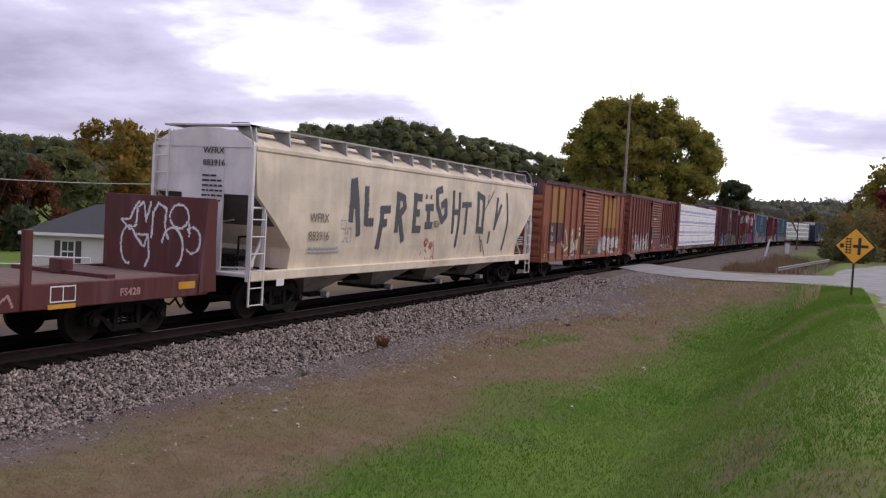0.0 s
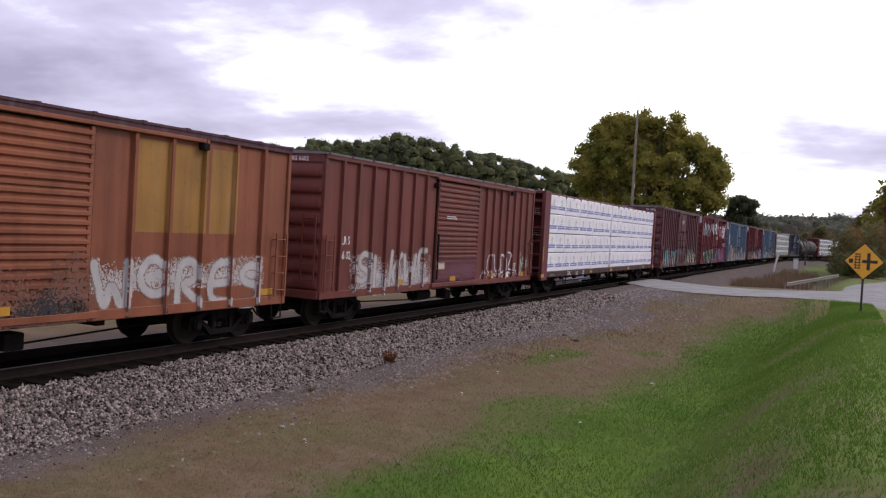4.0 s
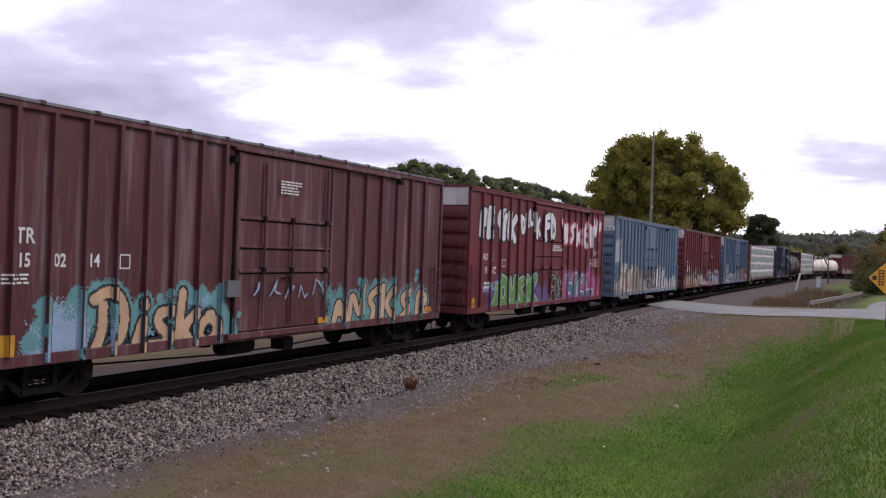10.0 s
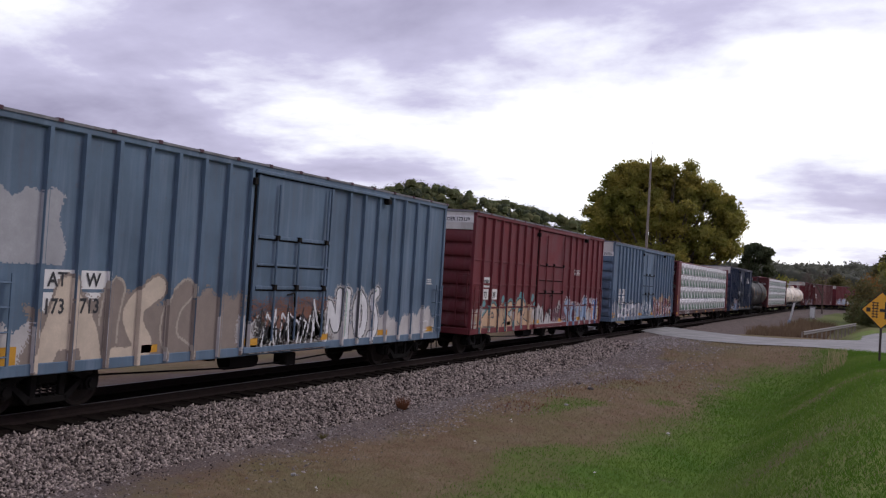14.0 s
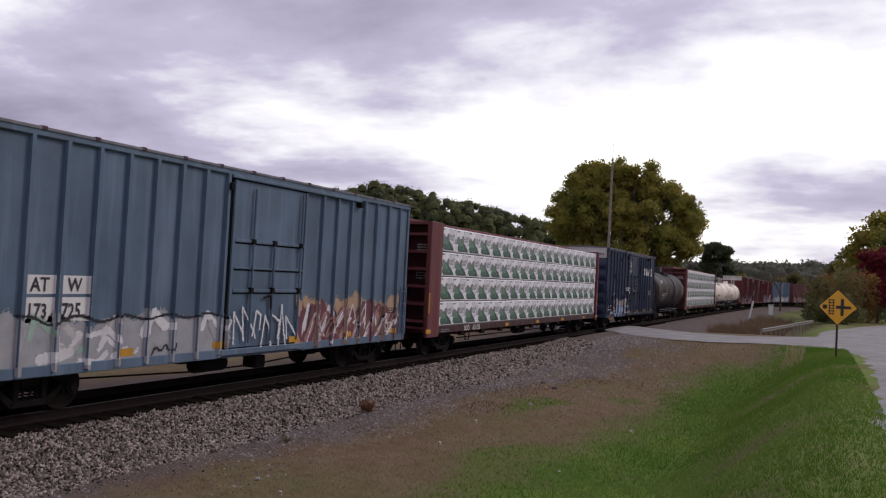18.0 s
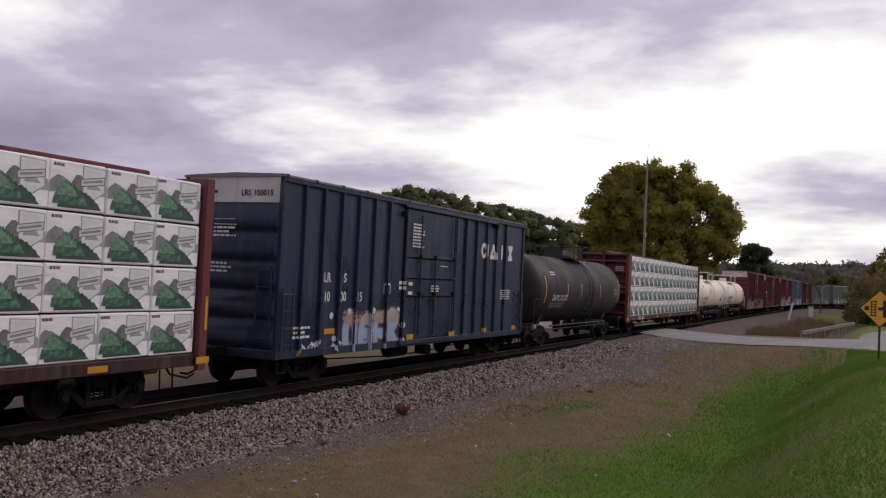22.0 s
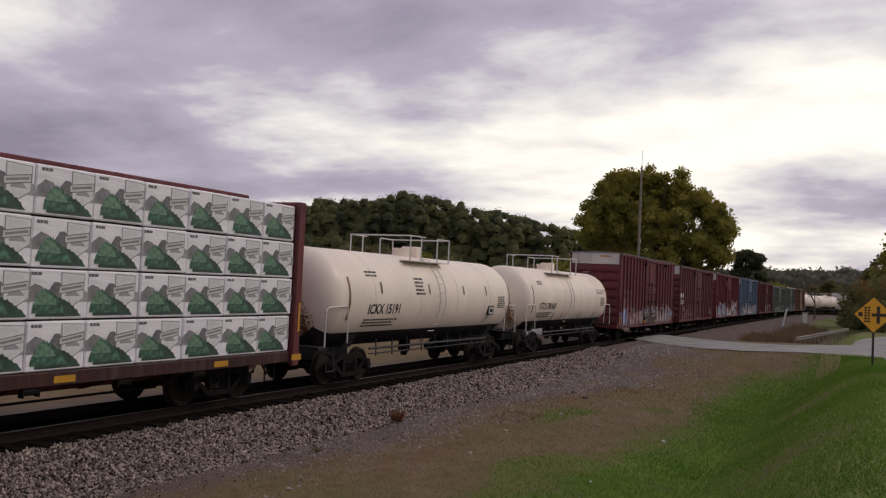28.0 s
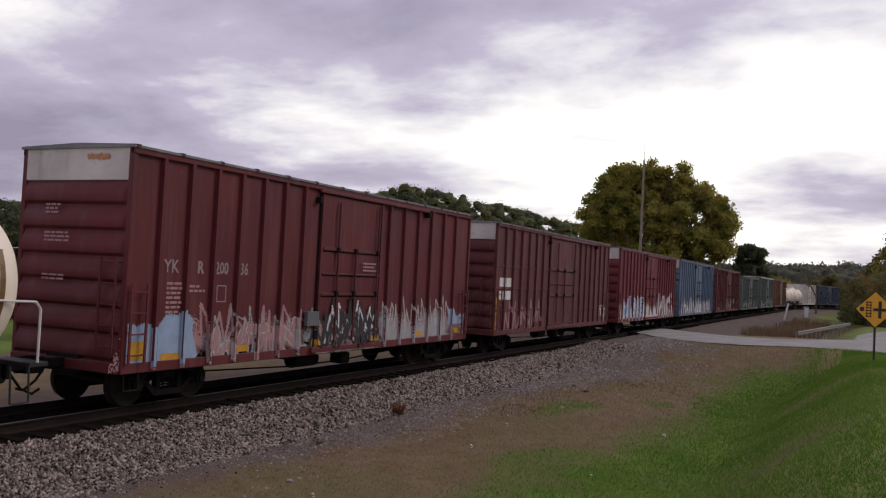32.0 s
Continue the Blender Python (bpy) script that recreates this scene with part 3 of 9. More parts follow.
def lettering(car, body, y, z, size, mat=None, x=1.455, squeeze=1.0, wrap=None, face="side", name="lettering", bold=0.022):
    """Words painted on the side that faces +x (or on the end that faces -y), reading with the y axis."""
    cu = bpy.data.curves.new("words", "FONT")
    cu.body, cu.size, cu.offset = body, size, bold * size
    cu.resolution_u = 2
    tmp = bpy.data.objects.new("words", cu)
    me = bpy.data.meshes.new_from_object(tmp)
    bpy.data.objects.remove(tmp)
    bpy.data.curves.remove(cu)
    co = np.empty(len(me.vertices) * 3, np.float32)
    me.vertices.foreach_get("co", co)
    co = co.reshape(-1, 3)
    if face == "side" and not wrap and car in SHELL:
        # laid over posts and sheets: cut the letters into narrow upright strips
        me.calc_loop_triangles()
        tri = np.array([t.vertices for t in me.loop_triangles])
        p = co[:, :2] * np.array((squeeze, 1.0)) + np.array((y, z))
        c = 0.013
        y0, z0 = p.min(0)
        ny, nz = (np.ceil((p.max(0) - p.min(0)) / c)).astype(int) + 1
        on = np.zeros((ny, nz), bool)
        for a, b, d in p[tri]:
            lo, hi = ((np.minimum(np.minimum(a, b), d) - (y0, z0)) / c).astype(int), ((np.maximum(np.maximum(a, b), d) - (y0, z0)) / c).astype(int) + 1
            Y, Z = np.meshgrid(y0 + c * (np.arange(lo[0], hi[0]) + 0.5), z0 + c * (np.arange(lo[1], hi[1]) + 0.5), indexing="ij")
            side = lambda q, r: (r[0] - q[0]) * (Z - q[1]) - (r[1] - q[1]) * (Y - q[0])
            s1, s2, s3 = side(a, b), side(b, d), side(d, a)
            on[lo[0]:hi[0], lo[1]:hi[1]] |= ((s1 >= 0) & (s2 >= 0) & (s3 >= 0)) | ((s1 <= 0) & (s2 <= 0) & (s3 <= 0))
        bpy.data.meshes.remove(me)
        v, f = [], []
        for i in range(ny):
            col = np.concatenate(([0], on[i].astype(np.int8), [0]))
            for a, b in zip(np.where(np.diff(col) == 1)[0], np.where(np.diff(col) == -1)[0]):
                ya, yb, n = y0 + i * c, y0 + (i + 1) * c, len(v)
                xa, xb = SHELL[car](ya) + 0.011, SHELL[car](yb) + 0.011
                v += [(xa, ya, z0 + a * c), (xb, yb, z0 + a * c), (xb, yb, z0 + b * c), (xa, ya, z0 + b * c)]
                f.append((n, n + 1, n + 2, n + 3))
        return part(name, big_mesh(name, v, f), mat or STENCIL, car)
    u, v = co[:, 0] * squeeze, co[:, 1].copy()
    if face == "side":
        if wrap:
            zc, r = wrap
            a = np.arcsin((z - zc) / r) + v / r
            co[:, 0], co[:, 1], co[:, 2] = (r + 0.010) * np.cos(a), y + u, zc + (r + 0.010) * np.sin(a)
        else:
            co[:, 0], co[:, 1], co[:, 2] = x, y + u, z + v
    else:
        co[:, 0], co[:, 1], co[:, 2] = x + u, y, z + v
    me.vertices.foreach_set("co", co.ravel())
    me.update()
    me.name = name
    return part(name, me, mat or STENCIL, car)


def small_print(car, y, z, w, rows, h=0.035, mat=None, x=1.455, face="side", seed=1, gap=1.9, wrap=None):
    """Lines of stencilled data too small to read: plain bars."""
    rnd, m = random.Random(seed), Mesh()
    for i in range(rows):
        zz, u = z - i * h * gap, 0.0
        while u < w * (0.7 + 0.3 * rnd.random()):
            k = min(w - u, rnd.uniform(0.06, 0.22))
            if k < 0.03:
                break
            if face == "side":
                if wrap:
                    zc, r = wrap
                    quad = []
                    for yy, zq in ((y + u, zz), (y + u + k, zz), (y + u + k, zz + h), (y + u, zz + h)):
                        a = math.asin((zq - zc) / r)
                        quad.append(((r + 0.006) * math.cos(a), yy, zc + (r + 0.006) * math.sin(a)))
                    m.add(quad, [(0, 1, 2, 3)])
                elif car in SHELL:
                    n = max(1, int(k / 0.02))
                    for j in range(n):
                        ya, yb = y + u + k * j / n, y + u + k * (j + 1) / n
                        xa, xb = SHELL[car](ya) + 0.011, SHELL[car](yb) + 0.011
                        m.add([(xa, ya, zz), (xb, yb, zz), (xb, yb, zz + h), (xa, ya, zz + h)], [(0, 1, 2, 3)])
                else:
                    m.add([(x, y + u, zz), (x, y + u + k, zz), (x, y + u + k, zz + h), (x, y + u, zz + h)], [(0, 1, 2, 3)])
            else:
                m.add([(x + u, y, zz), (x + u + k, y, zz), (x + u + k, y, zz + h), (x + u, y, zz + h)], [(0, 1, 2, 3)])
            u += k + 0.03
    return tagged(part("data_stencil", m, mat or STENCIL, car), kind="stuff")


def plate(car, y0, y1, z0, z1, mat, x=1.456, name="reflector", thick=0.006):
    if car in SHELL and thick < 0.05:
        return spray(car, name, mat, lambda Y, Z: np.full(Y.shape, -1.0), y0, y1, z0, z1, 0.003 if name in ("number_panel", "side_panel") else 0.0095)
    return part(name, Mesh().box(x - 0.01, x + thick, y0, y1, z0, z1), mat, car)


def grabs(car, y0, y1, zs, x=1.56, name="ladder", mat=None, stiles=True, back=1.45):
    """Rungs on the side of a car, with their stiles."""
    m = Mesh()
    for z in zs:
        m.rod((x, y0, z), (x, y1, z), 0.014, 6)
        for y in (y0, y1):
            m.rod((back, y, z), (x, y, z), 0.013, 5)
    if stiles:
        for y in (y0, y1):
            m.box(x - 0.02, x + 0.01, y - 0.025, y + 0.025, min(zs) - 0.15, max(zs) + 0.15)
    return part(name, m, mat, car)


# ---- spray paint: laid over posts and sheets alike ----
SPRAY = {k: plain("spray_" + k, v, 0.75, 0, 0.16, 3, 0.15, 30) for k, v in dict(tag_red=(0.36, 0.06, 0.04), 
    white=(0.70, 0.69, 0.70), black=(0.025, 0.025, 0.03), grey=(0.13, 0.13, 0.135), slate=(0.075, 0.075, 0.08), cream=(0.58, 0.48, 0.38), buff=(0.42, 0.36, 0.30), pale=(0.50, 0.47, 0.46),
    teal=(0.13, 0.30, 0.31), green=(0.10, 0.30, 0.12), mint=(0.33, 0.47, 0.38), blue=(0.10, 0.20, 0.42), sky=(0.30, 0.40, 0.55), violet=(0.12, 0.07, 0.20), pink=(0.42, 0.10, 0.22),
    orange=(0.50, 0.22, 0.10), charcoal=(0.082, 0.084, 0.092), scarlet=(0.46, 0.05, 0.10), leaf=(0.12, 0.27, 0.06), flesh=(0.56, 0.37, 0.23), deep_teal=(0.05, 0.19, 0.22), maroon=(0.16, 0.05, 0.07), tan=(0.45, 0.30, 0.19), brown=(0.20, 0.09, 0.06), rose=(0.40, 0.22, 0.22), silver=(0.36, 0.36, 0.38), taupe=(0.26, 0.21, 0.18)).items()}
CELL = 0.024


def spray(car, name, key, inside, y0, y1, z0, z1, lift=0.004, fray=0.0, seed=0, where=None):
    """A painted shape: inside(Y, Z) < 0 says where; edges fray by a noise; laid on the car's side."""
    if where is None:
        z0 = min(max(z0, 0.77), z1 - 0.02)      # paint ends at the sill
    ny, nz = max(1, int((y1 - y0) / CELL)), max(1, int((z1 - z0) / CELL))
    ys, zs = np.linspace(y0, y1, ny + 1), np.linspace(z0, z1, nz + 1)
    yc, zc = (ys[1:] + ys[:-1]) / 2, (zs[1:] + zs[:-1]) / 2
    Y, Z = np.meshgrid(yc, zc, indexing="ij")
    d = inside(Y, Z)
    if fray:
        rg = np.random.RandomState(seed)
        d = d + fray * (rg.rand(*d.shape) - 0.5)
    on = d < 0
    skin = where or (lambda y, z, l: (SHELL[car](y) + l, y, z))
    v, f = [], []
    for i in range(ny):
        col = np.concatenate(([0], on[i].astype(np.int8), [0]))
        st, en = np.where(np.diff(col) == 1)[0], np.where(np.diff(col) == -1)[0]
        # on a bowed side the paint follows the sheet in short lengths
        runs = [(k, min(k + 4, b)) for a, b in zip(st, en) for k in range(a, b, 4)] if where else zip(st, en)
        for a, b in runs:
            n = len(v)
            v += [skin(ys[i], zs[a], lift), skin(ys[i + 1], zs[a], lift), skin(ys[i + 1], zs[b], lift), skin(ys[i], zs[b], lift)]
            f.append((n, n + 1, n + 2, n + 3))
    if not f:
        return None
    return part(name, big_mesh(name, v, f), SPRAY[key] if isinstance(key, str) else key, car)


def strokes(lines, w):
    """Distance to a bundle of brush lines, less half the brush."""
    def inside(Y, Z):
        best = np.full(Y.shape, 9.0)
        for line in lines:
            for (a, b), (c, e) in zip(line, line[1:]):
                vy, vz = c - a, e - b
                l2 = vy * vy + vz * vz + 1e-9
                t = np.clip(((Y - a) * vy + (Z - b) * vz) / l2, 0, 1)
                best = np.minimum(best, np.hypot(Y - a - t * vy, Z - b - t * vz))
        return best - w / 2
    return inside


def flat_strokes(lines, w):
    """As strokes(), with the square ends of a flat brush."""
    def inside(Y, Z):
        best = np.full(Y.shape, 9.0)
        for line in lines:
            for (a, b), (c, e) in zip(line, line[1:]):
                l = math.hypot(c - a, e - b)
                vy, vz = (c - a) / l, (e - b) / l
                go = (Y - a) * vy + (Z - b) * vz
                best = np.minimum(best, np.maximum(abs((Y - a) * vz - (Z - b) * vy) - w / 2, np.maximum(-go, go - l)))
            for a, b in line[1:-1]:
                best = np.minimum(best, np.hypot(Y - a, Z - b) - w / 2)
        return best
    return inside


def draw(car, name, key, lines, w, lift=0.004, fray=0.0, where=None, flat=False):
    pts = [p for l in lines for p in l]
    y0, y1 = min(p[0] for p in pts) - w, max(p[0] for p in pts) + w
    z0, z1 = min(p[1] for p in pts) - w, max(p[1] for p in pts) + w
    return spray(car, name, key, (flat_strokes if flat else strokes)(lines, w), y0, y1, z0, z1, lift, fray, int(1000 * abs(y0)) % 999, where)


def patch(car, key, y0, y1, z0, z1, rag=0.15, seed=0, lift=0.003, fray=0.06, name="overpaint"):
    """A painted-out or faded area with a ragged top."""
    rg = np.random.RandomState(seed)
    ph = rg.rand(6) * 6.28
    def inside(Y, Z):
        top = z1 + rag * (0.5 * np.sin(2.1 * Y + ph[0]) + 0.3 * np.sin(5.3 * Y + ph[1]) + 0.25 * np.sin(11.7 * Y + ph[2]))
        side = np.maximum(y0 + 0.4 * rag * np.sin(6 * Z + ph[3]) - Y, Y - y1 - 0.4 * rag * np.sin(5 * Z + ph[4]))
        return np.maximum(np.maximum(Z - top, side), z0 - Z)
    ob = spray(car, name, key, inside, y0 - rag, y1 + rag, z0, z1 + 1.2 * rag, lift, fray, seed)
    return tagged(ob, kind="stuff") if ob else None


LETTERS = {
    "A": [[(0, 0), (0.45, 1), (0.9, 0)], [(0.2, 0.4), (0.7, 0.4)]], "B": [[(0.1, 0), (0.1, 1), (0.65, 0.95), (0.7, 0.6), (0.1, 0.52), (0.8, 0.45), (0.8, 0.08), (0.1, 0)]],
    "C": [[(0.85, 0.85), (0.5, 1), (0.12, 0.75), (0.1, 0.25), (0.45, 0), (0.85, 0.15)]], "D": [[(0.1, 0), (0.1, 1), (0.6, 0.95), (0.85, 0.6), (0.8, 0.2), (0.5, 0), (0.1, 0)]],
    "E": [[(0.8, 1), (0.1, 1), (0.1, 0), (0.85, 0)], [(0.1, 0.52), (0.65, 0.52)]], "F": [[(0.8, 1), (0.1, 1), (0.1, 0)], [(0.1, 0.55), (0.65, 0.55)]],
    "G": [[(0.85, 0.85), (0.5, 1), (0.12, 0.75), (0.12, 0.2), (0.5, 0), (0.85, 0.2), (0.85, 0.48), (0.5, 0.48)]], "H": [[(0.1, 0), (0.1, 1)], [(0.8, 0), (0.8, 1)], [(0.1, 0.5), (0.8, 0.5)]],
    "I": [[(0.4, 0), (0.4, 1)], [(0.1, 1), (0.7, 1)], [(0.1, 0), (0.7, 0)]], "K": [[(0.1, 0), (0.1, 1)], [(0.85, 1), (0.15, 0.5), (0.9, 0)]], "L": [[(0.15, 1), (0.1, 0), (0.8, 0.04)]],
    "M": [[(0.05, 0), (0.1, 1), (0.45, 0.4), (0.85, 1), (0.9, 0)]], "N": [[(0.1, 0), (0.1, 1), (0.8, 0), (0.8, 1)]], "O": [[(0.45, 1), (0.1, 0.75), (0.1, 0.25), (0.45, 0), (0.8, 0.25), (0.8, 0.75), (0.45, 1)]],
    "P": [[(0.1, 0), (0.1, 1), (0.7, 0.95), (0.75, 0.55), (0.1, 0.45)]], "R": [[(0.1, 0), (0.1, 1), (0.7, 0.95), (0.72, 0.6), (0.1, 0.5), (0.85, 0)]],
    "S": [[(0.82, 0.88), (0.45, 1), (0.12, 0.8), (0.2, 0.58), (0.75, 0.42), (0.82, 0.18), (0.45, 0), (0.1, 0.12)]], "T": [[(0.45, 0), (0.45, 1)], [(0.05, 1), (0.85, 1)]],
    "U": [[(0.1, 1), (0.12, 0.2), (0.45, 0), (0.8, 0.2), (0.82, 1)]], "V": [[(0.05, 1), (0.42, 0), (0.85, 1)]], "W": [[(0, 1), (0.2, 0), (0.45, 0.7), (0.7, 0), (0.92, 1)]],
    "X": [[(0.05, 0), (0.85, 1)], [(0.05, 1), (0.85, 0)]], "Z": [[(0.1, 1), (0.85, 0.95), (0.1, 0.05), (0.9, 0)]], "Q": [[(0.45, 1), (0.1, 0.7), (0.15, 0.2), (0.5, 0), (0.85, 0.3), (0.8, 0.8), (0.45, 1)], [(0.5, 0.35), (0.95, -0.1)]],
    "!": [[(0.3, 1), (0.25, 0.35)], [(0.24, 0.12), (0.24, 0.06)]], " ": []}


def word(body, y0, y1, z0, z1, wild=0.0, seed=0, lean=0.0):
    """Hand-sprayed letters set into a frame."""
    rnd, out = random.Random(seed), []
    n = len(body)
    w = (y1 - y0) / n
    for i, ch in enumerate(body):
        up, sc, tilt = rnd.uniform(-1, 1) * wild * 0.18, 1 + rnd.uniform(-1, 1) * wild * 0.2, lean + rnd.uniform(-1, 1) * wild * 0.25
        for line in LETTERS[ch]:
            pts = []
            for a, b in line:
                a, b = a + rnd.uniform(-1, 1) * wild * 0.06, b + rnd.uniform(-1, 1) * wild * 0.06
                pts.append((y0 + w * (i + 0.06 + 0.9 * a + tilt * (b - 0.5)), z0 + (z1 - z0) * (up + (b - 0.5) * sc + 0.5)))
            out.append(rounded(pts))
    return out


def rounded(pts):
    """The line that a swinging arm would draw: corners cut twice."""
    for _ in range(2 if len(pts) > 2 else 0):
        cut = [pts[0]]
        for (a, b), (c, d) in zip(pts, pts[1:]):
            cut += [(0.75 * a + 0.25 * c, 0.75 * b + 0.25 * d), (0.25 * a + 0.75 * c, 0.25 * b + 0.75 * d)]
        pts = cut + [pts[-1]]
    return pts


def piece(car, body, y0, y1, z0, z1, fill, edge, w, rim=0.09, wild=0.6, seed=0, halo=None, shine=None):
    """A filled, outlined graffiti word."""
    ls = word(body, y0, y1, z0, z1, wild, seed)
    if halo:
        draw(car, "graffiti_halo", halo, ls, w + 4.0 * rim, 0.003, 0.14)
    k = (y1 - y0) / len(body)
    for i, ch in enumerate(body):
        one = word(body, y0, y1, z0, z1, wild, seed)
        n0 = sum(len(LETTERS[c]) for c in body[:i])
        one = one[n0:n0 + len(LETTERS[ch])]
        up = 0.003 * (i % 2)
        draw(car, "graffiti_outline", edge, one, w + 2 * rim, 0.005 + up, 0.02)
        draw(car, "graffiti_letter", fill, one, w, 0.0065 + up, 0.02)
        if shine:
            draw(car, "graffiti_shine", shine, [[(a - 0.03, b + 0.05) for a, b in one[0][:2]]], w * 0.25, 0.0075 + up, 0.02)


def lettered(car, letters, fill, edge, w, rim=0.06, halo=None, shine=None, lift=0.005, at=0.0):
    """A graffiti word drawn letter by letter; each letter is a bundle of brush lines in the car's own metres."""
    letters = [[rounded([(a + at, b) for a, b in line]) for line in one] for one in letters]
    if halo:
        draw(car, "graffiti_halo", halo, [line for one in letters for line in one], w + 4.5 * rim, 0.0035, 0.10)
    for i, one in enumerate(letters):
        up = 0.003 * (i % 2)
        draw(car, "graffiti_outline", edge, one, w + 2 * rim, lift + up, 0.015)
        draw(car, "graffiti_letter", fill, one, w, lift + 0.0015 + up, 0.015)
        if shine:
            draw(car, "graffiti_shine", shine, [[(a - 0.18 * w, b + 0.05) for a, b in one[0][:3]]], w * 0.22, lift + 0.0025 + up, 0.02)


def scrawl(car, key, y0, y1, z0, z1, w=0.05, seed=0, n=8, lift=0.006):
    """A loose unreadable tag: bars and hooks."""
    rnd, ls = random.Random(seed), []
    for i in range(n):
        y = y0 + (y1 - y0) * (i + 0.3) / n
        a = rnd.uniform(z0, z0 + 0.35 * (z1 - z0))
        b = rnd.uniform(z0 + 0.6 * (z1 - z0), z1)
        ls.append([(y, a), (y + rnd.uniform(-0.1, 0.25), b), (y + rnd.uniform(0.1, 0.4), (a + b) / 2 + rnd.uniform(-0.2, 0.2)), (y + rnd.uniform(0.1, 0.5), a + rnd.uniform(0, 0.15))])
    draw(car, "graffiti_tag", key, ls, w, lift, 0.02)


TRAIN = []


def rolling_stock(name, u0, u1, label, category="freight car"):
    car = new(name)
    tagged(car, label, category, "cars of the freight train")
    TRAIN.append((car, (u0 + u1) / 2))
    return car, (u0 + u1) / 2

# ---- boxcars ----
ROOF = paint("galvanised_roof", (0.21, 0.21, 0.225), 0.22, 0.3)


def end_data(z0, z1, n, key):
    """A corrugated end sheet, drawn across the car; it faces -y."""
    if key in PARTS:
        return PARTS[key]
    pts = [(0.0, z0)]
    h = (z1 - z0) / n
    for i in range(n):
        a = z0 + i * h
        pts += [(0.0, a + 0.05 * h), (-0.035, a + 0.09 * h), (-0.085, a + 0.17 * h), (-0.100, a + 0.30 * h), (-0.088, a + 0.52 * h), (-0.055, a + 0.74 * h), (-0.012, a + 0.90 * h), (0.0, a + 0.94 * h)]
    pts.append((0.0, z1))
    v, f = [], []
    for x in (-1.44, -1.36, 1.36, 1.44):
        flat = abs(x) > 1.4
        v += [(x, -0.004 if flat else y, z) for y, z in pts]
    k = len(pts)
    for j in range(3):
        f += [(j * k + i, j * k + i + 1, (j + 1) * k + i + 1, (j + 1) * k + i) for i in range(k - 1)]
    PARTS[key] = Mesh().add(v, f).data("end_sheet", True)
    return PARTS[key]


def boxcar(name, u0, u1, top, label, body, door_u, door_style="plug", posts=(8, 7), end=None, band=None, roof=None, door=None, sill=0.75, ends=7, reach=(1.2, 1.2), post_mat=None, bands=0, grid=None):
    car, mid = rolling_stock(name, u0, u1, label, "boxcar")
    L, half = u1 - u0, (u1 - u0) / 2
    chord = roof or body
    end, roof, door, post_mat = end or body, roof or ROOF, door or body, post_mat or body
    d0, d1 = door_u[0] - mid, door_u[1] - mid
    eave = top - 0.10
    part("body", Mesh().box(-1.45, 1.45, -half + 0.06, half - 0.06, sill + 0.05, eave, 0.01), body, car)
    # side sill, with the drop under the door
    for s in (-1, 1):
        part("side_sill", Mesh().box(min(s * 1.40, s * 1.475), max(s * 1.40, s * 1.475), -half, half, sill, sill + 0.2, 0.012), body, car)
        part("top_chord", Mesh().box(min(s * 1.42, s * 1.52), max(s * 1.42, s * 1.52), -half, half, eave - 0.12, eave + 0.04, 0.02), chord, car)
    # roof: a shallow ridge with seams across
    slab = Mesh().prism([(-1.54, eave), (1.54, eave), (1.54, eave + 0.05), (0, eave + 0.10), (-1.54, eave + 0.05)], "y", -half - 0.03, half + 0.03)
    part("roof", slab, roof, car)
    if "seam" not in PARTS:
        PARTS["seam"] = Mesh().prism([(-1.55, 0.0), (1.55, 0.0), (1.55, 0.066), (0, 0.116), (-1.55, 0.066)], "y", -0.05, 0.05).data("roof_seam")
    n = int(L / 1.15)
    for i in range(n + 1):
        s = part("roof_seam", PARTS["seam"], roof, car)
        s.location = (0, -half + 0.08 + (L - 0.16) * i / n, eave)
    # ends
    white = band is not None
    low, high = sill + 0.22, eave - (0.62 if white else 0.22)
    data = end_data(low, high, ends, ("end", round(low, 2), round(high, 2), ends, end.name))
    for k, (y, turn) in enumerate(((-half + 0.06, 0), (half - 0.06, math.pi))):
        e = part("end_sheet", data, end, car)
        e.location, e.rotation_euler = (0, y + (-0.016 if k == 0 else 0.016), 0), (0, 0, turn)
        s = -1 if k == 0 else 1
        part("end_cap", Mesh().box(-1.45, 1.45, min(y, y + s * 0.05), max(y, y + s * 0.05), high, eave + 0.02, 0.01), band if white else end, car, "white end band" if band is WHITE_PAINT else "")
        part("end_sill", Mesh().box(-1.45, 1.45, min(y, y + s * 0.12), max(y, y + s * 0.12), sill, low, 0.02), end, car)
        for x in (-1.44, 1.44):
            part("corner_post", Mesh().box(x - 0.06, x + 0.06, y - 0.06, y + 0.06, sill, eave, 0.015), end if not white else body, car)
        couple(car, (s, s * half), reach[k])
    # posts on both sides
    ys = [-half + 0.06 + (d0 + half - 0.10) * (i + 1) / (posts[0] + 1) for i in range(posts[0])] + [d1 + 0.05 + (half - d1 - 0.10) * (i + 1) / (posts[1] + 1) for i in range(posts[1])]
    if grid:                        # first post and spacing, on either side of the door
        ys = [a - mid + i * step for a, step, n in grid for i in range(n)]
    key = ("post", round(sill, 2), round(eave, 2), post_mat.name)
    if key not in PARTS:
        a, b = sill + 0.19, eave - 0.10
        PARTS[key] = Mesh().add([(0, -0.052, a), (0, 0.052, a), (0.08, 0.04, a + 0.03), (0.08, -0.04, a + 0.03), (0, -0.052, b), (0, 0.052, b), (0.08, 0.04, b), (0.08, -0.04, b)],
                                [(0, 3, 2, 1), (4, 5, 6, 7), (0, 1, 5, 4), (1, 2, 6, 5), (2, 3, 7, 6), (3, 0, 4, 7)]).data("side_post")
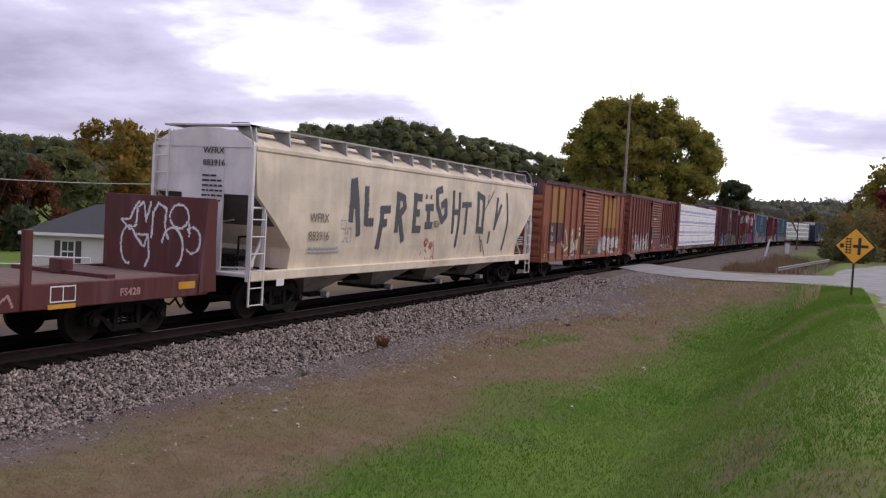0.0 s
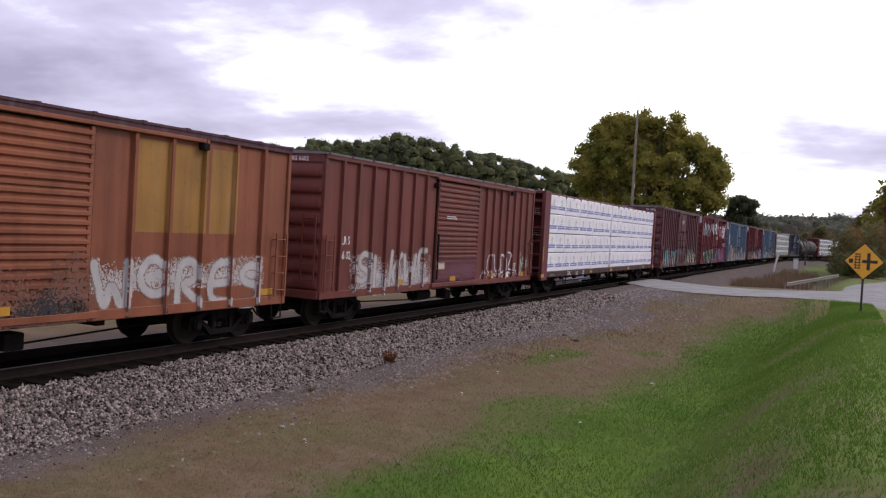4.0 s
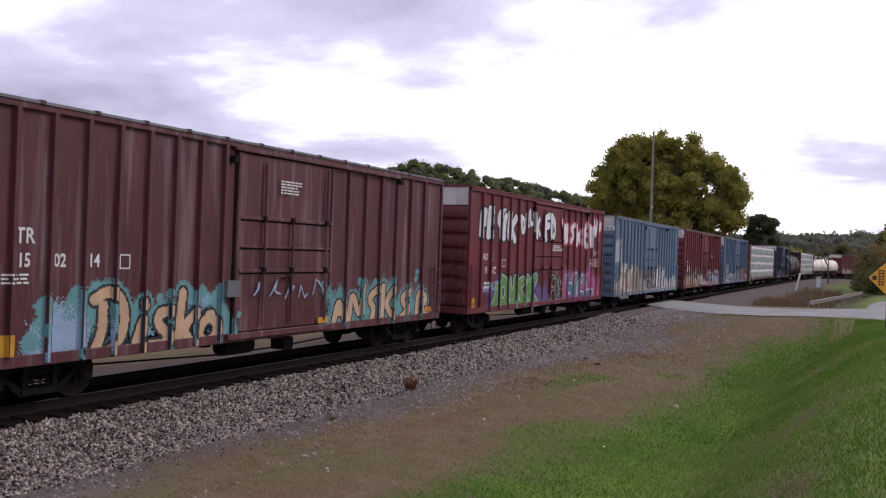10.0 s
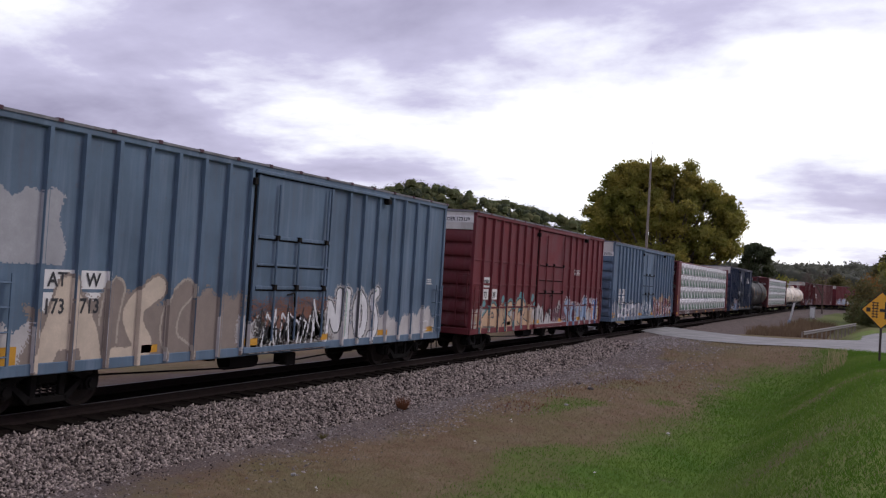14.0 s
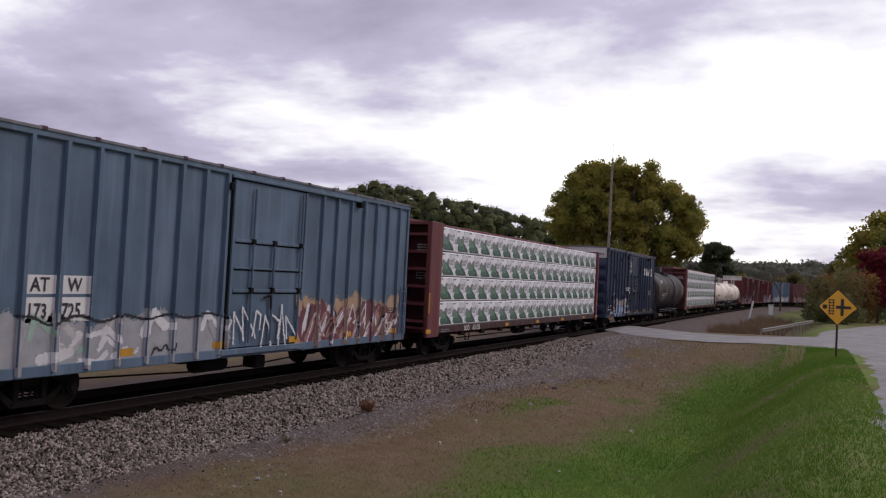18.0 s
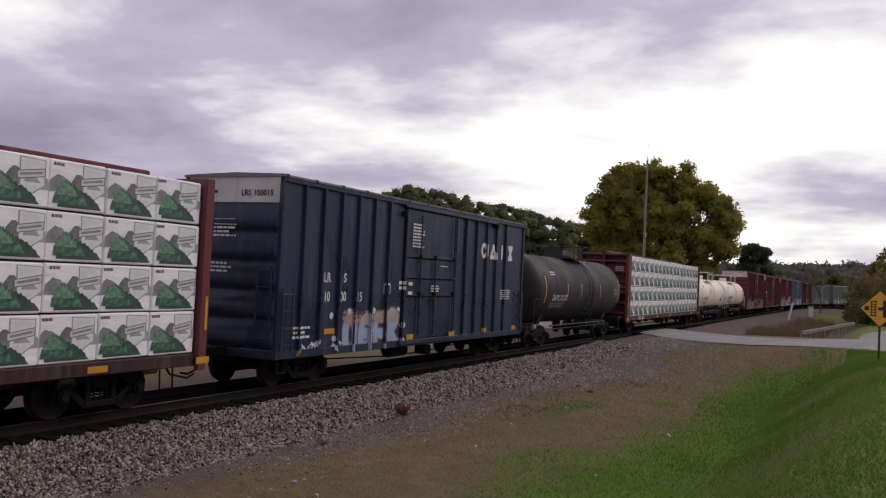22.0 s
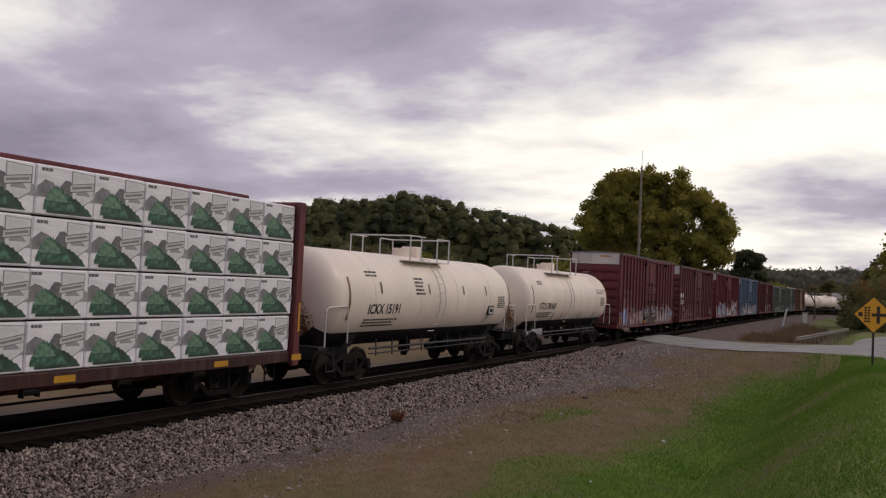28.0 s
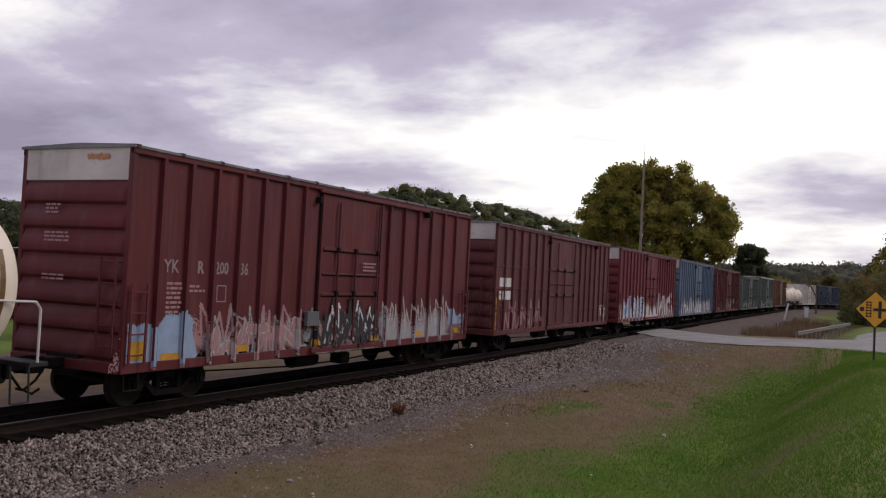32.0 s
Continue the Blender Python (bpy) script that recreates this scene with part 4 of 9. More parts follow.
    for y in ys:
        p = part("side_post", PARTS[key], post_mat, car)
        p.location = (1.45, y, 0)
    for y in (-half * 0.66, -half * 0.33, half * 0.33, half * 0.66):
        p = part("side_post", PARTS[key], post_mat, car)
        p.location, p.rotation_euler = (-1.45, y, 0), (0, 0, math.pi)
    for i in range(bands):
        z = sill + 0.9 + i * 0.85
        part("side_belt", Mesh().box(1.45, 1.475, -half + 0.1, d0 - 0.1, z, z + 0.07, 0.008), body, car)
        part("side_belt", Mesh().box(1.45, 1.475, d1 + 0.1, half - 0.1, z, z + 0.07, 0.008), body, car)
    # the door
    z0, z1 = sill + 0.22, eave - 0.20
    leaf = Mesh().box(1.44, 1.50, d0, d1, z0, z1, 0.012)
    if door_style == "corr":
        wave = [(1.44, z0)]
        for k in range(3):
            a, b = z0 + (z1 - z0) * (k + 0.04) / 3, z0 + (z1 - z0) * (k + 0.96) / 3
            for i in range(6):
                za, h = a + (b - a) * i / 6, (b - a) / 6
                wave += [(1.50, za + 0.12 * h), (1.545, za + 0.34 * h), (1.545, za + 0.66 * h), (1.50, za + 0.88 * h)]
        leaf = Mesh().prism(wave + [(1.44, z1)], "y", d0, d1)
    dr = part("door", leaf, door, car)
    if door_style == "plug":
        hgt, wid = z1 - z0, d1 - d0
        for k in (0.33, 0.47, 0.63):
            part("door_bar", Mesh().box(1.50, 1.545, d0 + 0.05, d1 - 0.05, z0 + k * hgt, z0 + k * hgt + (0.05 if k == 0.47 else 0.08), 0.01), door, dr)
            # near-black strip under the bar, standing in for its shadow
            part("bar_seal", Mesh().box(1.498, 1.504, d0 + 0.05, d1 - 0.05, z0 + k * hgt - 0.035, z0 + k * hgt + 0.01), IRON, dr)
        for k, top_k in ((0.24, 0.96), (0.53, 0.66), (0.92, 0.98)):
            part("lock_rod", Mesh().rod((1.565, d0 + k * wid, z0 + 0.1), (1.565, d0 + k * wid, z0 + top_k * hgt), 0.030, 8), door, dr)
            part("rod_guide", Mesh().box(1.50, 1.60, d0 + k * wid - 0.06, d0 + k * wid + 0.06, z0 + 0.33 * hgt - 0.02, z0 + 0.33 * hgt + 0.12, 0.01), IRON, dr)
            part("rod_guide", Mesh().box(1.50, 1.60, d0 + k * wid - 0.06, d0 + k * wid + 0.06, z0 + 0.63 * hgt - 0.02, z0 + 0.63 * hgt + 0.10, 0.01), IRON, dr)
        part("door_handle", Mesh().tube([(1.56, (d0 + d1) / 2 - 0.25, z0 + 1.15), (1.58, (d0 + d1) / 2, z0 + 1.2), (1.56, (d0 + d1) / 2 + 0.1, z0 + 0.75)], 0.02, 6), IRON, dr)
    else:
        for k in (1, 2):
            z = z0 + (z1 - z0) * k / 3
            part("door_bar", Mesh().box(1.50, 1.535, d0 + 0.04, d1 - 0.04, z - 0.035, z + 0.035, 0.008), door, dr)
        part("lock_rod", Mesh().box(1.50, 1.58, d0 + 0.02, d0 + 0.1, z0 + 0.1, z0 + 1.6, 0.01), IRON, dr)
    # dark strips round the leaf: shade of the door gap put into colour
    for a, b, lo, hi in ((d0 - 0.10, d0 - 0.04, z0, z1 + 0.02), (d1 + 0.04, d1 + 0.10, z0, z1 + 0.02), (d0 - 0.1, d1 + 0.1, z1 - 0.01, z1 + 0.03), (d0 - 0.1, d1 + 0.1, z0 - 0.03, z0 + 0.01)):
        part("door_seal", Mesh().box(1.45, 1.475, a, b, lo, hi), IRON, dr)
    for y in (d0, d1):
        part("door_edge", Mesh().box(1.47, 1.53, y - 0.05, y + 0.05, z0, z1, 0.01), door, dr)
    part("door_track", Mesh().box(1.47, 1.56, d0 - 0.25, d1 + 0.25, sill + 0.06, sill + 0.2, 0.015), body, car)
    far = min(half - 0.9, d1 + (d1 - d0) * 0.95)
    part("door_track", Mesh().box(1.50, 1.57, d0 - 0.2, far, z1 + 0.02, z1 + 0.1, 0.012), body, car)
    part("door_stop", Mesh().box(1.45, 1.62, far - 0.12, far + 0.06, z1 - 0.13, z1 + 0.02, 0.015), IRON, car)
    part("door_stop", Mesh().box(1.45, 1.60, d0 - 0.28, d0 - 0.16, z1 - 0.26, z1 - 0.1, 0.015), IRON, car)
    # ladders at the corners and on the end
    grabs(car, -half + 0.12, -half + 0.52, (sill + 0.35, sill + 0.75, sill + 1.15, sill + 1.55), 1.56, "ladder", end)
    grabs(car, half - 0.52, half - 0.12, (sill + 0.35, sill + 0.75, sill + 1.15, sill + 1.55), 1.56, "ladder", end)
    for y in (-half + 0.3, half - 0.3):
        part("step", Mesh().tube([(1.45, y - 0.18, sill), (1.47, y - 0.18, sill - 0.32), (1.47, y + 0.18, sill - 0.32), (1.45, y + 0.18, sill)], 0.018, 6), IRON, car)
    el = Mesh()
    for i in range(5):
        z = sill + 0.5 + i * 0.4
        el.rod((0.95, -half - 0.12, z), (1.35, -half - 0.12, z), 0.013, 5)
        el.rod((0.95, -half + 0.02, z), (0.95, -half - 0.12, z), 0.012, 5)
        el.rod((1.35, -half + 0.02, z), (1.35, -half - 0.12, z), 0.012, 5)
    for x in (0.95, 1.35):
        el.box(x - 0.02, x + 0.02, -half - 0.135, -half - 0.11, sill + 0.4, sill + 2.2)
    part("end_ladder", el, end, car)
    part("brake_wheel", Mesh().turned([(-0.02, 0.24), (0.02, 0.24), (0.02, 0.28), (-0.02, 0.28), (-0.02, 0.24)], (-0.6, half + 0.24, 2.4), "y", 18).rod((-0.6, half, 2.4), (-0.6, half + 0.24, 2.4), 0.02).rod((-0.88, half + 0.24, 2.4), (-0.32, half + 0.24, 2.4), 0.015).rod((-0.6, half + 0.24, 2.12), (-0.6, half + 0.24, 2.68), 0.015), IRON, car)
    # underframe and its gear
    part("underframe", Mesh().box(-0.32, 0.32, -half, half, 0.60, sill + 0.06, 0.02).box(-1.3, 1.3, -half * 0.3 - 0.1, -half * 0.3 + 0.1, 0.68, sill + 0.06).box(-1.3, 1.3, half * 0.3 - 0.1, half * 0.3 + 0.1, 0.68, sill + 0.06).box(-1.3, 1.3, -0.1, 0.1, 0.68, sill + 0.06), IRON, car)
    part("air_reservoir", Mesh().rod((0.75, -1.4, 0.55), (0.75, -0.4, 0.55), 0.2, 14), IRON, car)
    part("brake_rigging", Mesh().tube([(0.4, -half + 2.6, 0.5), (0.9, -1.6, 0.42), (0.9, 0.6, 0.42), (0.4, half - 2.6, 0.5)], 0.02, 6).box(0.7, 1.1, 0.5, 0.9, 0.36, 0.66, 0.02), IRON, car)
    for s in (-1, 1):
        truck(car, s * (half - 1.75))
    spans = [(y - 0.052, y - 0.04, y + 0.04, y + 0.052) for y in ys]

    def skin(y):
        for a, b, c, d in spans:
            if a < y < d:
                return 1.45 + 0.08 * min(1, (y - a) / (b - a), (d - y) / (d - c))
        if d0 - 0.05 < y < d1 + 0.05:
            return 1.548
        return 1.45
    SHELL[car] = skin
    return car, mid


OXIDE = paint("oxide_red_paint", (0.135, 0.021, 0.025), 0.14, 0.08)
OXIDE_B = paint("dull_red_paint", (0.130, 0.031, 0.033), 0.20, 0.14)
OXIDE_D = paint("worn_orange_red_paint", (0.185, 0.050, 0.038), 0.24, 0.18, chalk=(0.40, 0.22, 0.17))
OXIDE_C = paint("dark_brown_red_paint", (0.112, 0.033, 0.040), 0.20, 0.36)
RED = paint("boxcar_red_paint", (0.165, 0.025, 0.032), 0.10, 0.06)
RUSTRED = paint("rusted_orange_paint", (0.300, 0.098, 0.050), 0.50, 0.16, chalk=(0.5, 0.26, 0.13), rustcol=(0.15, 0.045, 0.022))
OCHRE = paint("ochre_yellow_paint", (0.40, 0.205, 0.050), 0.40, 0.12)
MAROON = paint("maroon_paint", (0.085, 0.030, 0.042), 0.25, 0.2)
STEEL_BLUE = paint("faded_blue_paint", (0.118, 0.178, 0.252), 0.12, 0.25, chalk=(0.44, 0.47, 0.56))
NAVY = paint("navy_blue_paint", (0.021, 0.036, 0.074), 0.08, 0.12, rough=0.34)
LEAD = paint("grey_green_paint", (0.13, 0.16, 0.14), 0.3, 0.3)
BROWN = paint("brown_paint", (0.18, 0.10, 0.06), 0.4, 0.3)


def yellow_marks(car, half, sill, n=6, skip=()):
    for i in range(n):
        y = -half + 0.7 + (2 * half - 1.4) * i / (n - 1)
        if i not in skip:
            plate(car, y - 0.22, y + 0.22, sill + 0.24, sill + 0.39, YELLOW)


def lrs_orange():
    car, mid = boxcar("rusty_boxcar", -107.0, -91.2, 4.62, "rust-streaked orange boxcar with ochre panels and graffiti", RUSTRED, (-100.4, -97.3), "corr", (5, 5), RUSTRED, MAROON, MAROON, None, 0.80, 8, (0.9, 0.8))
    for a, b in ((-106.0, -104.9), (-104.9, -103.75), (-96.2, -95.2), (-95.2, -94.1), (-94.1, -93.05)):
        plate(car, a - mid + 0.07, b - mid - 0.07, 2.65 if a < -100 else 2.45, 4.25, OCHRE, 1.452, "side_panel")
    plate(car, -106.0 - mid, -103.75 - mid, 1.68, 2.64, MAROON, 1.453, "side_panel")
    lettering(car, "LRS", -105.76 - mid, 2.22, 0.36, squeeze=0.75)
    lettering(car, "6551", -105.78 - mid, 1.78, 0.36, squeeze=0.75)
    lettering(car, "LRS 6551", 0, 4.26, 0.20, x=0.35, face="end").location = (0, -7.90, 0)
    small_print(car, -105.9 - mid, 1.5, 0.7, 3, mat=SPRAY["silver"], x=1.46, seed=3)
    patch(car, "silver", -105.9 - mid, -104.9 - mid, 1.2, 1.5, 0.05, 4, name="stencil_panel")
    plate(car, -100.95 - mid, -100.75 - mid, 2.3, 2.45, STENCIL, 1.47, "placard")
    plate(car, -100.95 - mid, -100.7 - mid, 2.0, 2.2, STENCIL, 1.47, "placard")
    patch(car, "brown", -100.4 - mid, -97.3 - mid, 0.85, 1.55, 0.45, 51, 0.003, 0.9)
    patch(car, "brown", -106.8 - mid, -91.4 - mid, 0.82, 0.98, 0.25, 52, 0.003, 0.35)
    patch(car, "black", -100.2 - mid, -97.6 - mid, 0.85, 1.10, 0.30, 53, 0.004, 0.6)
    lettered(car, ([[(-4.42, 2.31), (-4.15, 2.31), (-3.9, 1.78), (-3.68, 1.4)]], [[(-4.79, 1.71), (-4.45, 1.27), (-4.06, 1.32), (-3.66, 1.47)]], [[(-3.46, 1.94), (-3.39, 1.28), (-3.06, 1.22)]], [[(-2.99, 1.85), (-3.15, 1.57), (-2.94, 1.2), (-2.75, 1.51), (-2.96, 1.85)]],
                   [[(-3.12, 2.05), (-2.97, 2.45), (-2.87, 1.85)]], [[(-2.67, 1.21), (-2.71, 1.75), (-2.42, 1.19), (-2.43, 1.75)]], [[(-1.98, 1.8), (-2.05, 1.34), (-2.35, 1.09)]]), "cream", "slate", 0.13, 0.03)
    patch(car, "pale", -103.7 - mid, -101.0 - mid, 0.82, 1.05, 0.1, 4, fray=0.12)
    piece(car, "WCRES", -97.1 - mid, -92.0 - mid, 1.0, 1.9, "pale", "taupe", 0.17, 0.025, 1.0, 8)
    patch(car, "pale", -97.0 - mid, -92.2 - mid, 1.3, 1.75, 0.18, 9, 0.0035, 0.5)
    yellow_marks(car, 7.9, 0.80, 5, (1, 3))


def rs_red():
    car, mid = boxcar("red_boxcar", -89.7, -73.45, 4.68, "oxide red boxcar with sprayed tags along the sill", OXIDE_D, (-82.9, -79.5), "corr", (7, 7), None, None, None, None, 0.80, 8, (0.8, 0.9))
    lettering(car, "LR S", -88.7 - mid, 2.25, 0.30, x=1.455, squeeze=0.8)
    lettering(car, "66 02", -88.75 - mid, 1.85, 0.30, x=1.455, squeeze=0.8)
    lettering(car, "LRS 6602", 0, 4.40, 0.16, x=0.35, face="end").location = (0, -8.13, 0)
    piece(car, "SLKWE", -87.9 - mid, -83.2 - mid, 0.9, 1.9, "pale", "taupe", 0.15, 0.03, 1.0, 15)
    patch(car, "pale", -87.9 - mid, -83.4 - mid, 0.9, 1.6, 0.3, 16, 0.0035, 0.8)
    piece(car, "CUDZ", -78.4 - mid, -75.6 - mid, 1.25, 1.95, "white", "maroon", 0.06, 0.02, 0.5, 21)
    scrawl(car, "mint", -75.0 - mid, -74.1 - mid, 1.2, 1.95, 0.07, 23, 4)
    scrawl(car, "white", -79.0 - mid, -74.5 - mid, 1.0, 1.3, 0.03, 25, 14)
    plate(car, -76.5 - mid, -76.0 - mid, 0.95, 1.2, STENCIL, 1.456, "stencil_box")
    small_print(car, -75.7 - mid, 1.5, 0.5, 5, seed=5)
    patch(car, "cream", -82.9 - mid, -82.3 - mid, 1.45, 1.65, 0.03, 3, 0.006)
    patch(car, "maroon", -82.9 - mid, -79.6 - mid, 1.0, 1.75, 0.1, 6, 0.005, 0.7)
    small_print(car, -82.3 - mid, 3.2, 0.9, 2, x=1.556, seed=6)
    plate(car, -74.6 - mid, -74.15 - mid, 1.0, 1.18, YELLOW)
    yellow_marks(car, 8.1, 0.80, 5, (0, 4))


def tr_brown():
    car, mid = boxcar("brown_boxcar", -45.85, -29.72, 5.18, "weathered brown-red boxcar with colourful graffiti along the sill", OXIDE_C, (-39.6, -36.0), "plug", (8, 7), None, None, None, None, 0.75, 7, (1.25, 1.05), grid=((-45.04, 0.715, 8), (-35.20, 0.85, 6)))
    lettering(car, "TR", -45.0 - mid, 2.79, 0.36, squeeze=0.85)
    lettering(car, "15", -44.95 - mid, 2.40, 0.32, squeeze=0.8)
    lettering(car, "02", -44.25 - mid, 2.40, 0.32, squeeze=0.8)
    lettering(car, "14", -43.53 - mid, 2.40, 0.32, squeeze=0.8)
    draw(car, "stencil_box", "white", [[(-42.88 - mid, 2.36), (-42.56 - mid, 2.36), (-42.56 - mid, 2.62), (-42.88 - mid, 2.62), (-42.88 - mid, 2.36)]], 0.03)
    small_print(car, -45.25 - mid, 2.25, 0.55, 3, seed=2)
    small_print(car, -38.2 - mid, 4.35, 0.8, 5, x=1.553, seed=9)
    lettering(car, "TR 15021", 0, 4.84, 0.18, x=0.25, face="end").location = (0, -8.07, 0)
    small_print(car, -0.3, 0, 0.4, 3, face="end", x=-0.6, seed=3).location = (0, -7.81, 3.55)
    small_print(car, -0.3, 0, 0.5, 3, face="end", x=-0.7, seed=4).location = (0, -7.81, 2.95)
    plate(car, -45.45 - mid, -44.95 - mid, 0.95, 1.3, YELLOW)
    patch(car, "teal", -44.7 - mid, -39.7 - mid, 0.8, 1.85, 0.35, 11, 0.003, 0.10)
    patch(car, "sky", -44.6 - mid, -39.9 - mid, 0.8, 1.35, 0.45, 17, 0.0035, 0.5)
    lettered(car, ([[(-5.38, 1.81), (-5.06, 1.97), (-4.75, 1.82), (-4.64, 1.4), (-4.79, 1.0), (-5.09, 0.80), (-5.46, 0.82)], [(-5.18, 1.69), (-5.18, 1.25), (-5.33, 0.90)]],
                   [[(-4.22, 1.36), (-4.34, 1.08), (-4.42, 0.82), (-4.23, 0.86)], [(-4.19, 1.7), (-4.17, 1.67)]],
                   [[(-3.51, 1.52), (-3.82, 1.50), (-3.83, 1.27), (-3.55, 1.08), (-3.60, 0.86), (-3.99, 0.88)]],
                   [[(-3.18, 1.87), (-3.24, 1.28), (-3.28, 0.82)], [(-2.8, 1.45), (-3.17, 1.14), (-2.86, 0.82)]],
                   [[(-2.31, 1.38), (-2.61, 1.22), (-2.68, 0.92), (-2.41, 0.80), (-2.16, 0.96), (-2.15, 1.22), (-2.4, 1.38)]]), "flesh", "black", 0.21, 0.055, "teal", at=-0.19)
    for y, z, q in ((-4.0, 1.78, 0.18), (-3.75, 1.86, 0.16), (-6.6, 1.32, 0.2), (-6.85, 1.1, 0.16), (-1.75, 1.35, 0.14)):
        draw(car, "paint_bubble", "teal", [[(y, z), (y + 0.02, z + 0.02)]], q, 0.004)
    patch(car, "teal", -36.2 - mid, -30.9 - mid, 0.95, 1.75, 0.4, 13, 0.003, 0.35)
    lettered(car, ([[(2.29, 0.92), (2.49, 1.57), (2.79, 1.04)], [(2.4, 1.2), (2.83, 1.23)]], [[(2.99, 0.90), (3.13, 1.79), (3.54, 0.95), (3.73, 1.86)]], [[(4.46, 1.76), (3.96, 1.52), (4.32, 1.22), (4.13, 0.88)]],
                   [[(4.74, 0.88), (4.77, 1.82)], [(5.32, 1.73), (4.85, 1.31), (5.48, 0.86)]], [[(6.32, 1.68), (5.77, 1.45), (6.23, 1.13), (5.81, 0.88)]], [[(6.77, 0.86), (6.83, 1.7), (7.50, 1.39), (7.0, 1.16), (7.45, 0.86)]]), "flesh", "black", 0.21, 0.05, "teal", "cream", at=-0.19)
    for y, z in ((3.3, 1.98), (4.1, 1.95), (5.1, 1.98), (6.5, 2.02), (6.55, 2.2)):
        draw(car, "paint_bubble", "teal", [[(y, z), (y + 0.03, z + 0.02)]], 0.2, 0.004)
    scrawl(car, "sky", -39.2 - mid, -36.4 - mid, 1.6, 2.1, 0.035, 15, 5, 0.008)
    plate(car, -40.0 - mid, -39.6 - mid, 1.75, 2.1, SPRAY["grey"], 1.52, "control_box", 0.1)
    yellow_marks(car, 8.06, 0.75, 6, (0, 1, 2, 4))


def aok():
    car, mid = boxcar("graffiti_boxcar", -27.6, -11.5, 5.20, "red boxcar covered in white, green and pink graffiti", RED, (-21.3, -17.7), "plug", (7, 6), OXIDE_B, WHITE_PAINT, RED, None, 0.75, 7, (1.25, 1.15), grid=((-26.54, 0.87, 6), (-16.93, 0.89, 6)))
    lettering(car, "AO", -26.36 - mid, 2.62, 0.34, squeeze=0.85)
    lettering(car, "K", -25.6 - mid, 2.62, 0.34, squeeze=0.85)
    lettering(car, "15", -26.2 - mid, 2.14, 0.34, squeeze=0.8)
    lettering(car, "072", -25.57 - mid, 2.14, 0.34, squeeze=0.8)
    draw(car, "stencil_box", "white", [[(-24.55 - mid, 2.38), (-24.25 - mid, 2.38), (-24.25 - mid, 2.65), (-24.55 - mid, 2.65), (-24.55 - mid, 2.38)]], 0.03)
    small_print(car, -26.2 - mid, 1.75, 0.5, 2, 0.08, seed=2)
    lettered(car, ([[(-7.05, 3.55), (-7.0, 4.38), (-6.55, 4.3), (-6.6, 3.98), (-6.95, 3.92)]], [[(-6.3, 4.42), (-6.42, 3.5)], [(-6.4, 4.0), (-6.1, 4.05)], [(-6.3, 4.42), (-6.02, 4.38)], [(-6.4, 3.52), (-6.05, 3.55)]]), "white", "black", 0.31, 0.075)
    lettered(car, ([[(-4.9, 4.40), (-5.36, 4.34), (-5.5, 4.06), (-5.2, 3.85), (-5.21, 3.5)]], [[(-4.79, 4.24), (-4.93, 4.02), (-4.94, 3.48)]], [[(-4.45, 4.32), (-4.46, 3.52)], [(-3.78, 4.24), (-4.25, 3.86), (-3.86, 3.42)]]), "white", "black", 0.31, 0.075)
    lettered(car, ([[(-3.19, 4.32), (-3.06, 3.66), (-2.82, 3.86), (-2.87, 4.22), (-3.21, 4.30)]], [[(-2.54, 4.5), (-2.72, 4.40), (-2.61, 3.94), (-2.42, 3.99)], [(-2.67, 4.2), (-2.5, 4.24)]],
                   [[(-2.3, 4.58), (-2.21, 4.04), (-1.98, 4.12)]], [[(-1.83, 4.5), (-1.66, 3.58)], [(-1.44, 4.30), (-1.67, 4.01), (-1.38, 3.68)]]), "white", "black", 0.20, 0.06)
    lettered(car, ([[(-0.24, 4.50), (-0.70, 4.40), (-0.78, 4.03), (-0.62, 3.55)], [(-0.78, 4.03), (-0.28, 4.1)]], [[(0.08, 4.5), (0.08, 3.55), (0.45, 3.72), (0.44, 4.28), (0.04, 4.48)]]), "white", "black", 0.30, 0.075)
    lettered(car, ([[(1.50, 4.32), (1.8, 3.96), (2.08, 4.34)], [(1.8, 3.96), (1.85, 3.5)]], [[(2.33, 3.5), (2.24, 4.22), (2.58, 4.1), (2.3, 3.84), (2.62, 3.5)]], [[(3.40, 4.26), (3.0, 4.1), (3.37, 3.81), (3.05, 3.52)]],
                   [[(3.76, 4.24), (3.88, 3.42)], [(4.40, 4.0), (3.92, 3.76), (4.42, 3.5)]]), "white", "scarlet", 0.26, 0.07)
    lettered(car, ([[(5.48, 4.48), (5.02, 4.2), (5.08, 3.34), (5.52, 3.36)], [(5.08, 3.85), (5.45, 3.9)]], [[(5.86, 4.30), (5.99, 3.30), (6.36, 3.57), (6.0, 3.85), (6.28, 4.12), (5.86, 4.28)]],
                   [[(6.50, 4.58), (6.80, 3.75), (6.98, 4.55)]], [[(7.21, 3.68), (7.24, 4.5), (7.46, 4.12), (7.62, 4.48)]]), "white", "scarlet", 0.26, 0.06)
    scrawl(car, "black", 0.10, 0.45, 3.75, 4.25, 0.035, 39, 3, 0.012)
    scrawl(car, "white", 6.3, 7.0, 2.85, 3.15, 0.03, 40, 4, 0.008)
    patch(car, "violet", -26.0 - mid, -19.8 - mid, 0.78, 1.75, 0.4, 45, 0.003, 0.3)
